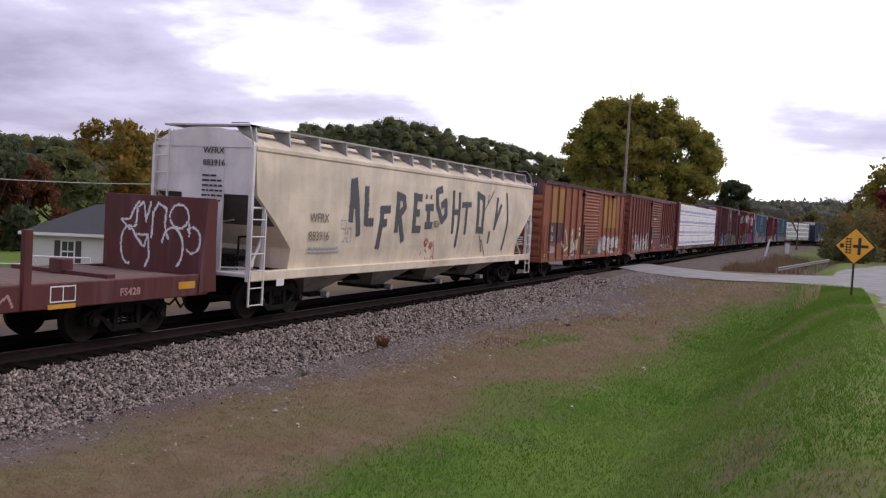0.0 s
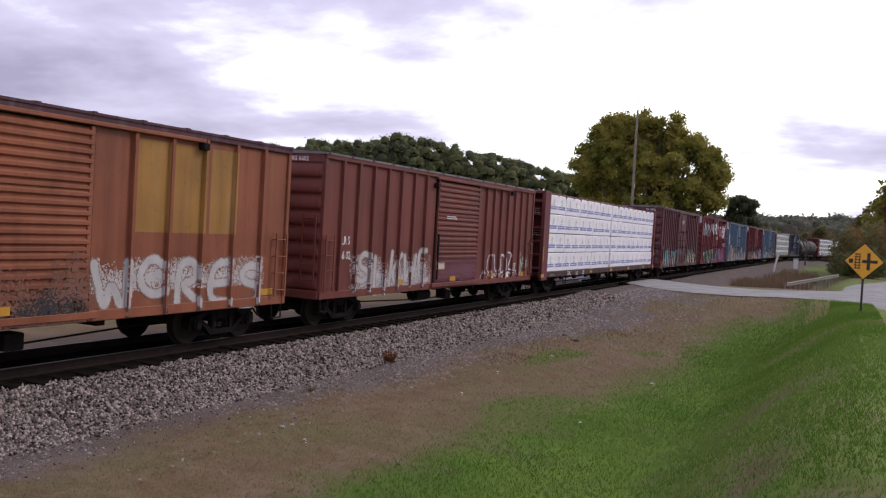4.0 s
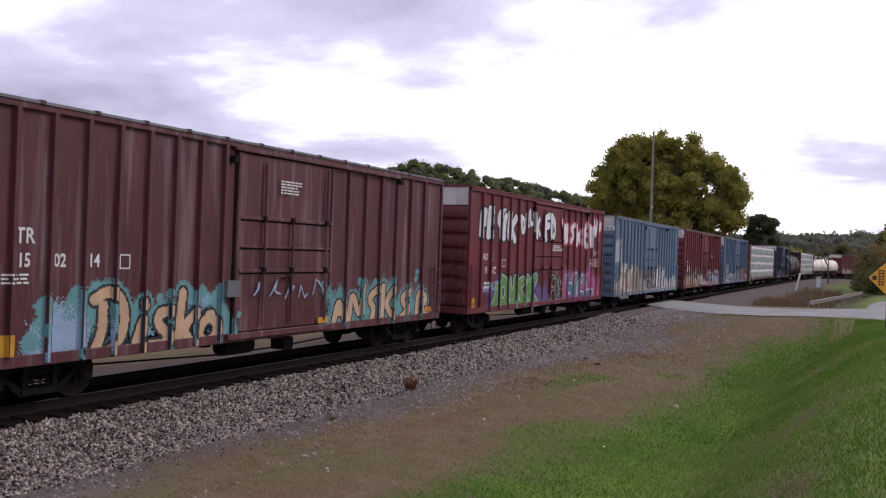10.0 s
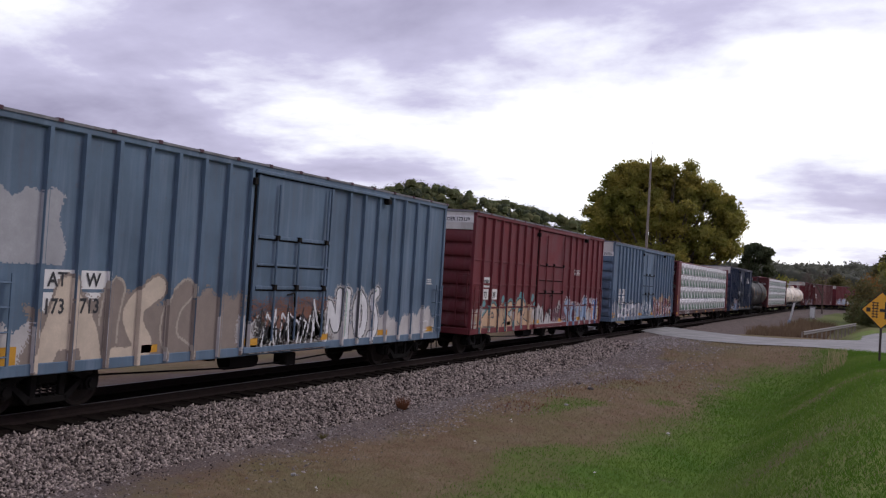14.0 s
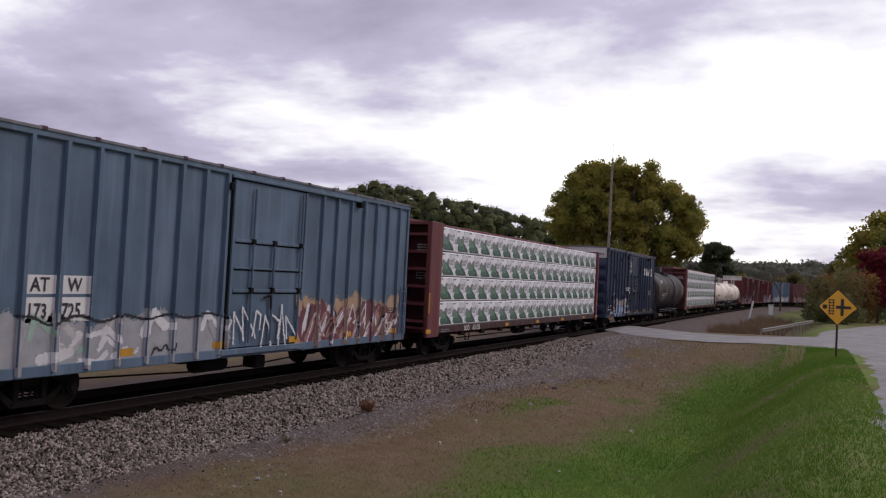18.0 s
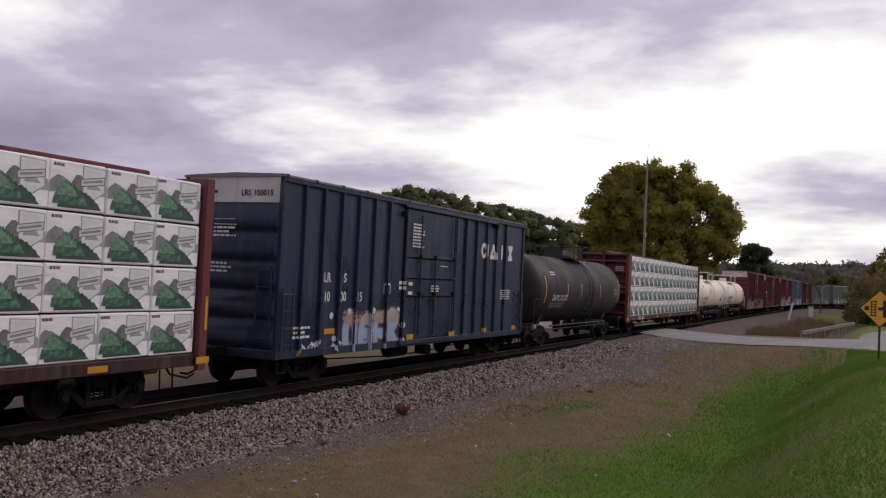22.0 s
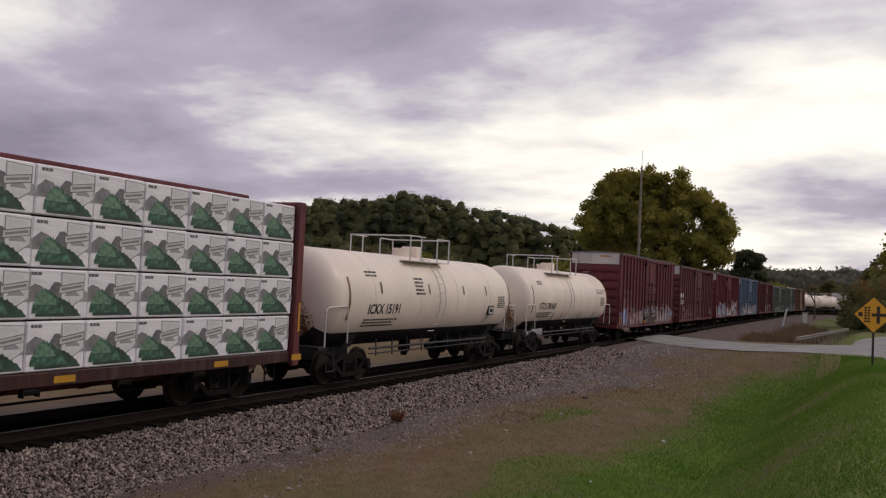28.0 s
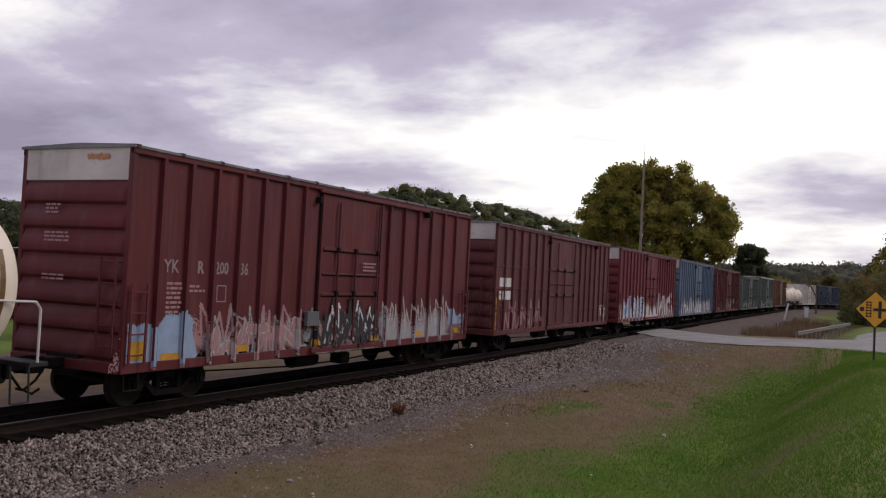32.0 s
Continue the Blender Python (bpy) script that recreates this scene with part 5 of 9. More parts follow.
    lettered(car, ([[(-5.38, 1.57), (-5.5, 1.08), (-5.79, 0.86)]], [[(-4.95, 1.88), (-5.2, 1.56), (-5.1, 0.98), (-4.66, 1.02), (-4.44, 1.41), (-4.60, 1.80), (-4.98, 1.86)]], [[(-4.24, 1.82), (-4.04, 0.90)], [(-3.61, 1.86), (-3.69, 0.90)], [(-4.13, 1.27), (-3.67, 1.39)]],
                   [[(-2.85, 1.80), (-3.30, 1.68), (-3.04, 1.30), (-2.78, 1.08), (-2.97, 0.88), (-3.36, 0.92)]], [[(-2.3, 1.85), (-2.45, 0.90)], [(-1.68, 1.90), (-2.27, 1.34), (-1.52, 0.88)]]), "leaf", "mint", 0.34, 0.07, "black", "mint")
    scrawl(car, "sky", -6.9, -6.0, 1.35, 1.85, 0.04, 51, 6)
    scrawl(car, "sky", -25.6 - mid, -24.7 - mid, 1.5, 1.9, 0.04, 47, 5)
    piece(car, "FOM", -19.4 - mid, -17.8 - mid, 0.85, 1.95, "black", "pale", 0.13, 0.03, 0.9, 48)
    patch(car, "pink", -17.6 - mid, -11.7 - mid, 0.78, 2.0, 0.4, 49, 0.003, 0.35)
    lettered(car, ([[(2.60, 1.90), (2.80, 1.12), (3.09, 1.6), (3.38, 1.0), (3.55, 1.88)]], [[(3.9, 1.94), (3.88, 0.95)]], [[(4.85, 1.84), (4.34, 1.54), (4.38, 1.06), (5.02, 1.02)]], [[(5.39, 1.88), (5.43, 1.02), (6.45, 1.14)]]), "deep_teal", "white", 0.30, 0.06, "violet", "teal")
    patch(car, "violet", 2.5, 6.3, 0.80, 1.0, 0.10, 57, 0.011, 0.25)
    small_print(car, -13.6 - mid, 2.7, 0.35, 6, seed=7)
    small_print(car, -12.8 - mid, 2.7, 0.4, 6, seed=8)
    small_print(car, -19.3 - mid, 3.25, 1.3, 4, x=1.556, seed=12)
    plate(car, -27.2 - mid, -26.8 - mid, 0.95, 1.3, YELLOW)
    yellow_marks(car, 8.05, 0.75, 6, (0, 1, 2, 3, 4))


def atw(name, u0, u1, number, door_u, seed, warm):
    car, mid = boxcar(name, u0, u1, 5.12, "faded blue boxcar with a white end band and graffiti" if not warm else "faded blue boxcar with maroon graffiti by its far end", STEEL_BLUE, door_u, "plug", (7, 7), STEEL_BLUE, WHITE_PAINT, None, None, 0.75, 7, (1.25, 1.4), grid=((u0 + 1.09, 0.757, 8), (u0 + 10.46, 0.76, 7)))
    half = (u1 - u0) / 2
    for a, b, lo, hi in ((1.17, 1.82, 2.20, 2.53), (1.92, 2.57, 2.20, 2.53), (1.17, 1.82, 1.70, 2.14), (1.92, 2.57, 1.70, 2.14)):
        plate(car, -half + a, -half + b, lo, hi, STENCIL, name="number_panel")
    ink = DARK_STENCIL
    lettering(car, "AT", -half + 1.26, 2.25, 0.34, ink, 1.459, 0.9)
    lettering(car, "W", -half + 2.06, 2.25, 0.34, ink, 1.459, 0.9)
    lettering(car, number[:3], -half + 1.20, 1.78, 0.36, ink, 1.459, 0.82)
    lettering(car, number[3:], -half + 1.95, 1.78, 0.36, ink, 1.459, 0.82)
    part("number_panel", Mesh().box(0.30, 1.42, -half - 0.006, -half + 0.02, 4.28, 4.50), STENCIL, car)
    lettering(car, "ATW " + number, 0.0, 4.32, 0.19, ink, 0.34, 0.95, face="end").location = (0, -half - 0.010, 0)
    if not warm:
        patch(car, "pale", -half + 0.2, half - 0.2, 0.80, 1.55, 0.30, seed, 0.003, 0.10)
        patch(car, "taupe", -half + 0.9, -half + 6.3, 0.78, 2.05, 0.25, seed + 1, 0.004, 0.12)
        patch(car, "silver", -half + 0.1, -half + 1.5, 2.6, 3.9, 0.2, seed + 2, 0.0035, 0.05)
        lettered(car, ([[(-6.14, 2.2), (-6.4, 1.44), (-6.59, 0.95)], [(-6.18, 2.1), (-5.71, 1.57), (-5.55, 0.95)], [(-6.29, 1.36), (-5.75, 1.38)]], [[(-4.05, 2.24), (-4.75, 1.82), (-4.52, 1.4), (-4.25, 1.08), (-4.66, 0.88), (-5.0, 0.92)]]), "cream", "taupe", 0.44, 0.06, at=-0.28)
        lettered(car, ([[(-5.10, 2.2), (-5.23, 1.55), (-5.21, 0.95)]], [[(-3.24, 2.2), (-3.62, 1.9), (-3.72, 1.2), (-3.22, 0.92)]]), "taupe", "buff", 0.40, 0.05, lift=0.0045, at=-0.28)
        lettered(car, ([[(1.86, 0.98), (1.94, 2.12), (2.40, 1.0), (2.45, 2.16)]], [[(2.85, 2.16), (2.83, 0.98)]], [[(3.46, 2.14), (3.22, 1.78), (3.38, 1.04), (3.74, 1.12), (3.78, 1.85), (3.46, 2.12)]], [[(4.36, 2.2), (4.05, 1.98), (4.36, 1.52), (4.36, 1.10), (4.06, 0.98)]]), "white", "slate", 0.26, 0.04, "pale", "mint", at=-0.28)
        patch(car, "brown", -half + 6.7, -half + 10.0, 0.8, 1.9, 0.15, seed + 8, 0.003, 0.8)
        scrawl(car, "black", -half + 6.8, -half + 9.0, 0.9, 1.9, 0.04, seed + 5, 9, 0.008)
        scrawl(car, "white", -half + 6.9, -half + 9.3, 0.9, 2.0, 0.05, seed + 6, 7, 0.007)
    else:
        patch(car, "silver", -half + 0.2, -half + 6.6, 0.80, 1.75, 0.20, seed, 0.003, 0.10)
        rnd = random.Random(seed + 40)
        for k in range(26):
            a, b = -half + 1.2 + 5.2 * rnd.random(), rnd.uniform(0.95, 1.65)
            turn, q = rnd.uniform(-1.0, 1.4), rnd.uniform(0.15, 0.5)
            draw(car, "graffiti_facet", rnd.choice(("white", "silver", "mint", "pale", "white")), [[(a, b), (a + q * math.cos(turn), b + q * math.sin(turn)), (a + 1.3 * q, b + 0.2 * q)]], rnd.uniform(0.08, 0.22), 0.0045 + 0.0003 * k, 0.02)
        wave = [(-half + 1.0 + 0.35 * k, 1.74 + 0.16 * math.sin(1.9 * k) + 0.10 * math.sin(4.3 * k + 1)) for k in range(17)]
        draw(car, "graffiti_line", "black", [rounded(wave)], 0.05, 0.014, 0.01)
        draw(car, "graffiti_tag", "black", [rounded([(-half + 4.3, 0.98), (-half + 4.4, 1.15), (-half + 4.55, 1.0), (-half + 4.7, 1.2), (-half + 4.8, 0.98), (-half + 5.05, 1.22), (-half + 4.95, 0.92)])], 0.045, 0.015)
        patch(car, "tan", half - 6.3, half - 0.5, 0.80, 2.05, 0.25, seed + 3, 0.003, 0.12)
        patch(car, "maroon", half - 6.2, half - 0.4, 0.80, 1.85, 0.25, seed + 4, 0.004, 0.05)
        for k, (col, w) in enumerate((("rose", 0.14), ("black", 0.05), ("white", 0.10), ("brown", 0.12), ("white", 0.04), ("rose", 0.06))):
            rnd = random.Random(seed + 7 + k)
            ls = []
            for i in range(8):
                a = half - 6.1 + 5.3 * (i + rnd.random() * 0.8) / 8
                ls.append([(a, rnd.uniform(0.85, 1.1)), (a + rnd.uniform(0.3, 0.8), rnd.uniform(1.5, 1.95)), (a + rnd.uniform(0.1, 0.9), rnd.uniform(1.0, 1.4))])
            for one in ls:
                draw(car, "graffiti_shape", col, [one], w, 0.006 + 0.001 * k, 0.02)
        scrawl(car, "white", -half + 6.7, -half + 9.2, 0.9, 2.0, 0.05, seed + 6, 7, 0.007)
    plate(car, -half + 0.3, -half + 0.75, 0.95, 1.25, YELLOW)
    small_print(car, half - 1.1, 1.75 if warm else 2.6, 0.4, 3, mat=ink if warm else STENCIL, seed=seed)
    draw(car, "stencil_box", "white", [[(half - 1.35, 1.05), (half - 0.85, 1.05), (half - 0.85, 1.32), (half - 1.35, 1.32), (half - 1.35, 1.05)], [(half - 1.1, 1.05), (half - 1.1, 1.32)]], 0.035, 0.012)
    yellow_marks(car, half, 0.75, 6, (0,))


def red_one():
    car, mid = boxcar("red_boxcar", 9.4, 25.53, 5.13, "red boxcar with a white end band and overpainted sill", RED, (16.0, 19.3), "plug", (7, 6), OXIDE, WHITE_PAINT, None, None, 0.75, 7, (1.4, 1.25), bands=3)
    half = 8.065
    plate(car, -half + 0.93, -half + 1.62, 2.42, 2.78, STENCIL, name="number_panel")
    plate(car, -half + 0.95, -half + 1.55, 1.98, 2.36, STENCIL, name="number_panel")
    plate(car, -half + 1.76, -half + 2.36, 1.98, 2.36, STENCIL, name="number_panel")
    lettering(car, "COER", -half + 0.96, 2.50, 0.28, DARK_STENCIL, squeeze=0.75)
    lettering(car, "173", -half + 0.98, 2.04, 0.32, DARK_STENCIL, squeeze=0.85)
    lettering(car, "139", -half + 1.79, 2.04, 0.32, DARK_STENCIL, squeeze=0.85)
    part("number_panel", Mesh().box(0.20, 1.40, -half - 0.006, -half + 0.02, 4.66, 4.90), STENCIL, car)
    lettering(car, "COER 173139", 0.0, 4.71, 0.18, DARK_STENCIL, 0.24, 0.95, face="end").location = (0, -half - 0.010, 0)
    patch(car, "pale", -half + 0.2, half - 0.15, 0.80, 1.55, 0.35, 61, 0.003, 0.12)
    patch(car, "tan", -half + 0.5, -half + 6.3, 0.85, 1.5, 0.3, 62, 0.004, 0.4)
    lettered(car, ([[(-7.10, 0.95), (-6.46, 1.38), (-5.78, 1.82), (-5.46, 0.92)], [(-6.60, 1.16), (-5.55, 1.14)]], [[(-4.15, 1.74), (-4.78, 1.56), (-4.62, 1.26), (-4.06, 1.08), (-4.15, 0.90), (-4.78, 0.92)]],
                   [[(-3.52, 0.90), (-3.52, 1.86), (-2.72, 1.78), (-2.75, 1.45), (-3.42, 1.26), (-2.25, 0.90)]]), "flesh", "slate", 0.30, 0.05, "teal", "cream", at=-0.115)
    for y, z, q in ((-6.9, 1.75, 0.25), (-5.1, 1.95, 0.22), (-3.3, 2.08, 0.25), (-1.9, 2.0, 0.25), (-1.7, 1.7, 0.2)):
        draw(car, "paint_bubble", "teal", [[(y, z), (y + 0.06, z + 0.08)]], q, 0.004)
    patch(car, "maroon", 0.3, 3.8, 1.0, 1.7, 0.25, 67, 0.0045, 0.6)
    piece(car, "SCAR", half - 5.8, half - 2.2, 0.85, 1.85, "sky", "slate", 0.26, 0.05, 0.8, 64, "white", "white")
    piece(car, "XB", half - 1.9, half - 0.4, 0.85, 1.95, "blue", "white", 0.16, 0.05, 0.7, 65)
    draw(car, "graffiti_star", "orange", [[(half - 1.9, 1.4), (half - 1.2, 1.5), (half - 1.7, 1.0), (half - 1.5, 1.75), (half - 1.3, 1.0), (half - 1.9, 1.4)]], 0.07, 0.011)
    scrawl(car, "black", -half + 6.7, -half + 9.8, 0.9, 1.8, 0.05, 66, 10, 0.008)
    plate(car, half - 0.35, half - 0.18, 0.95, 1.9, YELLOW, 1.456)
    small_print(car, 3.5, 3.3, 0.9, 4, x=1.456, seed=68)
    yellow_marks(car, half, 0.75, 6, (0, 5))


def navy():
    car, mid = boxcar("navy_boxcar", 71.4, 87.35, 5.17, "clean navy blue boxcar with white lettering and a tag", NAVY, (77.55, 81.05), "plug", (7, 6), NAVY, WHITE_PAINT, None, None, 0.75, 5, (1.3, 0.85), grid=((72.34, 0.838, 6), (81.83, 0.9, 5)))
    half = 7.975
    lettering(car, "LR", -half + 1.92, 2.62, 0.34, squeeze=0.85)
    lettering(car, "S", -half + 2.85, 2.62, 0.34, squeeze=0.9)
    lettering(car, "10", -half + 1.95, 2.12, 0.36, squeeze=0.8)
    lettering(car, "00", -half + 2.72, 2.12, 0.36, squeeze=0.8)
    lettering(car, "15", -half + 3.54, 2.12, 0.36, squeeze=0.8)
    lettering(car, "LRS 100015", 0.0, 4.62, 0.2, DARK_STENCIL, 0.25, face="end").location = (0, -half - 0.004, 0)
    small_print(car, 0, 0, 1.0, 1, 0.07, DARK_STENCIL, -1.3, "end", 4).location = (0, -half - 0.004, 4.68)
    # the lessor's mark: four plain white forms
    for i in range(4):
        a = half - 4.15 + i * 0.84
        form = (
            [(a + 0.26 + 0.20 * math.cos(0.7854 * k), 3.89 + 0.22 * math.sin(0.7854 * k)) for k in range(9)],
            [(a + 0.06, 3.67), (a + 0.26, 4.10), (a + 0.46, 3.67), (a + 0.06, 3.67)],
            [(a + 0.26, 3.67), (a + 0.26, 4.11)],
            [(a + 0.10, 3.67), (a + 0.42, 3.67), (a + 0.10, 4.11), (a + 0.42, 4.11), (a + 0.10, 3.67)])[i]
        draw(car, "company_mark", STENCIL, [form], 0.14, 0.010)
    small_print(car, -1.55, 4.40, 0.75, 8, 0.05, x=1.556, seed=5)
    small_print(car, 0.4, 3.2, 0.6, 1, 0.03, x=1.556, seed=6)
    small_print(car, -0.2, 2.55, 0.6, 3, 0.04, x=1.556, seed=7)
    small_print(car, -half + 0.6, 1.45, 0.8, 3, 0.06, seed=8)
    small_print(car, half - 2.2, 2.45, 0.35, 5, 0.04, seed=9)
    small_print(car, half - 1.6, 2.45, 0.35, 5, 0.04, seed=10)
    small_print(car, 0, 0, 0.7, 5, 0.05, None, -0.5, "end", 12).location = (0, -half - 0.05, 4.0)
    small_print(car, 0, 0, 0.9, 3, 0.05, None, -0.8, "end", 13).location = (0, -half - 0.05, 2.95)
    for y, z in ((-2.1, 2.60), (-1.7, 2.58), (-2.1, 2.45), (-1.7, 2.3)):
        plate(car, y, y + 0.26, z, z + 0.1, STENCIL, name="placard")
    draw(car, "stencil_box", "white", [[(-2.95, 2.3), (-2.62, 2.3), (-2.62, 2.6), (-2.95, 2.6), (-2.95, 2.3)]], 0.025)
    plate(car, -half + 2.05, -half + 2.55, 1.28, 1.42, YELLOW)
    plate(car, -half + 0.15, -half + 0.9, 0.80, 0.92, YELLOW, 1.48)
    piece(car, "OGER", -half + 2.95, -half + 6.0, 0.80, 1.75, "sky", "brown", 0.30, 0.05, 0.5, 71, None, "tan")
    patch(car, "tan", -half + 3.0, -half + 5.9, 1.5, 1.72, 0.12, 72, 0.0105, 0.5)
    for y, z in ((-half + 2.35, 1.75), (-half + 2.5, 1.15), (-half + 2.5, 0.95), (-half + 2.9, 0.85), (-half + 3.2, 1.85), (-half + 4.5, 1.85), (-half + 5.9, 1.85), (-half + 6.1, 1.4), (-half + 6.1, 0.95)):
        draw(car, "paint_dot", "white", [[(y, z), (y + 0.01, z)]], 0.16, 0.008)
    scrawl(car, "white", -half + 0.9, -half + 1.8, 0.85, 1.15, 0.035, 73, 5)
    scrawl(car, "white", -half + 2.0, -half + 2.8, 0.8, 0.95, 0.03, 74, 4)
    yellow_marks(car, half, 0.72, 6, (0, 1))


def ykr():
    car, mid = boxcar("red_boxcar", 158.7, 174.3, 5.12, "oxide red boxcar with a white end band and silvery graffiti", OXIDE, (165.1, 168.1), "plug", (7, 6), OXIDE, WHITE_PAINT, None, None, 0.75, 7, (0.9, 1.25), grid=((159.53, 0.80, 7), (168.60, 0.90, 6)))
    half = 7.8
    faint = SPRAY["rose"]
    lettering(car, "YK", -half + 1.0, 2.70, 0.36, WORN_INK, squeeze=0.9)
    scrawl(car, "black", -1.7, 1.5, 0.85, 1.9, 0.09, 91, 16, 0.012)
    patch(car, "silver", -half + 1.3, half - 0.4, 0.78, 1.15, 0.25, 92, 0.003, 0.4)
    lettering(car, "R", -half + 1.95, 2.70, 0.36, WORN_INK, squeeze=0.9)
    lettering(car, "200", -half + 2.50, 2.70, 0.36, WORN_INK, squeeze=0.8)
    lettering(car, "36", -half + 3.32, 2.70, 0.36, WORN_INK, squeeze=0.8)
    small_print(car, -half + 1.1, 2.45, 0.45, 7, 0.05, faint, seed=5)
    small_print(car, -half + 1.72, 2.4, 0.5, 2, 0.05, faint, seed=6)
    draw(car, "stencil_box", "rose", [[(-half + 2.6, 2.1), (-half + 2.9, 2.1), (-half + 2.9, 2.45), (-half + 2.6, 2.45), (-half + 2.6, 2.1)]], 0.03)
    for z, w in ((3.9, 0.4), (3.35, 0.75), (2.6, 0.6)):
        small_print(car, 0, 0, w, 3, 0.04, faint, -0.7, "end", int(z * 10)).location = (0, -half - 0.05, z)
    patch(car, "rose", -half + 0.05, half - 0.1, 0.80, 1.45, 0.35, 81, 0.003, 0.45)
    patch(car, "sky", -half + 0.08, -half + 2.0, 0.85, 1.75, 0.2, 82, 0.004, 0.06)
    patch(car, "sky", half - 1.5, half - 0.15, 1.3, 1.75, 0.25, 83, 0.004, 0.06)
    scrawl(car, "rose", -half + 2.1, -half + 6.4, 0.85, 2.1, 0.07, 84, 12)
    scrawl(car, "silver", -half + 2.3, -half + 6.3, 0.85, 2.0, 0.04, 80, 9, 0.008)
    scrawl(car, "pale", half - 5.9, half - 1.4, 1.0, 2.25, 0.05, 85, 13)
    patch(car, "silver", half - 5.9, half - 1.4, 0.8, 1.5, 0.3, 79, 0.0034, 0.5)
    scrawl(car, "black", -half + 6.5, -half + 9.3, 0.9, 2.2, 0.09, 86, 10, 0.007)
    scrawl(car, "white", -half + 6.6, -half + 9.2, 1.0, 2.1, 0.05, 87, 8, 0.009)
    piece(car, "WIN", -half + 2.5, -half + 5.9, 0.85, 1.5, "rose", "pale", 0.18, 0.03, 0.8, 88)
    plate(car, -half + 0.25, -half + 0.65, 1.0, 1.35, YELLOW)
    plate(car, -half + 1.05, -half + 1.6, 0.88, 1.08, YELLOW)
    plate(car, -2.0, -1.5, 1.5, 1.85, SPRAY["grey"], 1.52, "control_box", 0.1)
    small_print(car, 0.6, 3.1, 0.7, 3, 0.05, faint, 1.556, seed=21)
    draw(car, "paint_chip", "orange", [[(0.35, 4.86), (0.85, 4.85)]], 0.10, 0.004, 0.05, lambda a, z, l: (a, -half - 0.003 - l, z))
    yellow_marks(car, half, 0.75, 6, (0,))


def rest_of_boxcars():
    """The cars that only come near the crossing."""
    car, mid = boxcar("red_boxcar", 176.8, 192.7, 5.08, "dull red boxcar with belted sides", OXIDE_B, (183.0, 186.6), "plug", (6, 6), None, WHITE_PAINT, None, None, 0.75, 7, (1.25, 1.2), bands=3)
    half = 7.95
    for a, z in ((0.5, 2.6), (1.2, 2.6), (0.5, 2.1), (1.2, 2.1)):
        plate(car, -half + a, -half + a + 0.5, z, z + 0.34, STENCIL, name="number_panel")
    scrawl(car, "rose", -half + 1.0, -half + 5.2, 0.85, 2.1, 0.10, 91, 9)
    plate(car, -half + 0.2, -half + 0.36, 0.9, 2.2, YELLOW)
    scrawl(car, "white", half - 1.6, half - 0.4, 1.0, 1.9, 0.08, 92, 4)
    car, mid = boxcar("red_boxcar", 195.1, 211.2, 5.07, "red boxcar with white and blue overspray", RED, (201.8, 205.0), "plug", (7, 7), None, WHITE_PAINT, None, None, 0.75, 7, (1.2, 0.8))
    half = 8.05
    patch(car, "pale", -half + 0.3, half - 0.3, 0.8, 1.6, 0.4, 93, 0.003, 0.3)
    piece(car, "WLSKB", -half + 1.2, -half + 6.4, 0.85, 2.0, "sky", "white", 0.24, 0.06, 0.8, 94)
    piece(car, "WIMS", half - 5.6, half - 0.8, 0.85, 2.2, "white", "rose", 0.18, 0.05, 0.9, 95)
    car, mid = boxcar("blue_boxcar", 212.8, 228.6, 5.10, "faded blue boxcar with pale overspray", STEEL_BLUE, (219.4, 222.6), "plug", (7, 7), None, WHITE_PAINT, None, None, 0.75, 7, (0.8, 1.2))
    patch(car, "pale", -7.4, 7.4, 0.8, 1.7, 0.5, 96, 0.003, 0.3)
    scrawl(car, "white", -7.0, 7.0, 0.85, 2.0, 0.10, 97, 22)
    car, mid = boxcar("red_boxcar", 231.0, 246.8, 4.98, "dark red boxcar with graffiti", OXIDE_B, (237.4, 240.6), "plug", (7, 7), None, None, None, None, 0.75, 7, (1.2, 1.2))
    scrawl(car, "pale", -7.0, 7.0, 0.85, 2.1, 0.16, 98, 18)
    car, mid = boxcar("green_boxcar", 249.2, 264.8, 4.65, "grey-green boxcar with pale graffiti", LEAD, (255.4, 258.6), "plug", (7, 7), None, None, None, None, 0.75, 7, (1.2, 1.2))
    scrawl(car, "white", -7.0, 7.0, 0.85, 2.3, 0.2, 99, 12)
    car, mid = boxcar("green_boxcar", 267.2, 282.9, 4.92, "grey-green boxcar with a pale top", LEAD, (273.4, 276.6), "plug", (7, 7), None, None, WHITE_PAINT, None, 0.75, 7, (1.2, 1.2))
    scrawl(car, "white", -7.0, 7.0, 0.85, 2.3, 0.2, 100, 12)
    boxcar("brown_boxcar", 285.3, 301.0, 4.92, "tan-brown boxcar with rusted roof", BROWN, (291.4, 294.6), "corr", (7, 7), RUSTRED, None, None, None, 0.75, 7, (1.2, 1.2))
    boxcar("white_boxcar", 333.0, 348.6, 4.9, "white boxcar among dark cars", WHITE_PAINT, (339.4, 342.6), "plug", (7, 7), None, None, None, None, 0.75, 7, (1.2, 1.2))
    boxcar("navy_boxcar", 351.0, 366.6, 4.9, "dark blue boxcar far back in the train", NAVY, (357.4, 360.6), "plug", (7, 7), None, None, None, None, 0.75, 7, (1.2, 1.2))


lrs_orange()
rs_red()
tr_brown()
aok()
atw("blue_boxcar", -9.2, 7.05, "173713", (-2.55, 0.4), 200, False)
red_one()
atw("blue_boxcar", 27.75, 43.45, "173725", (34.4, 37.35), 300, True)
navy()
ykr()
rest_of_boxcars()

# ---- lumber cars ----


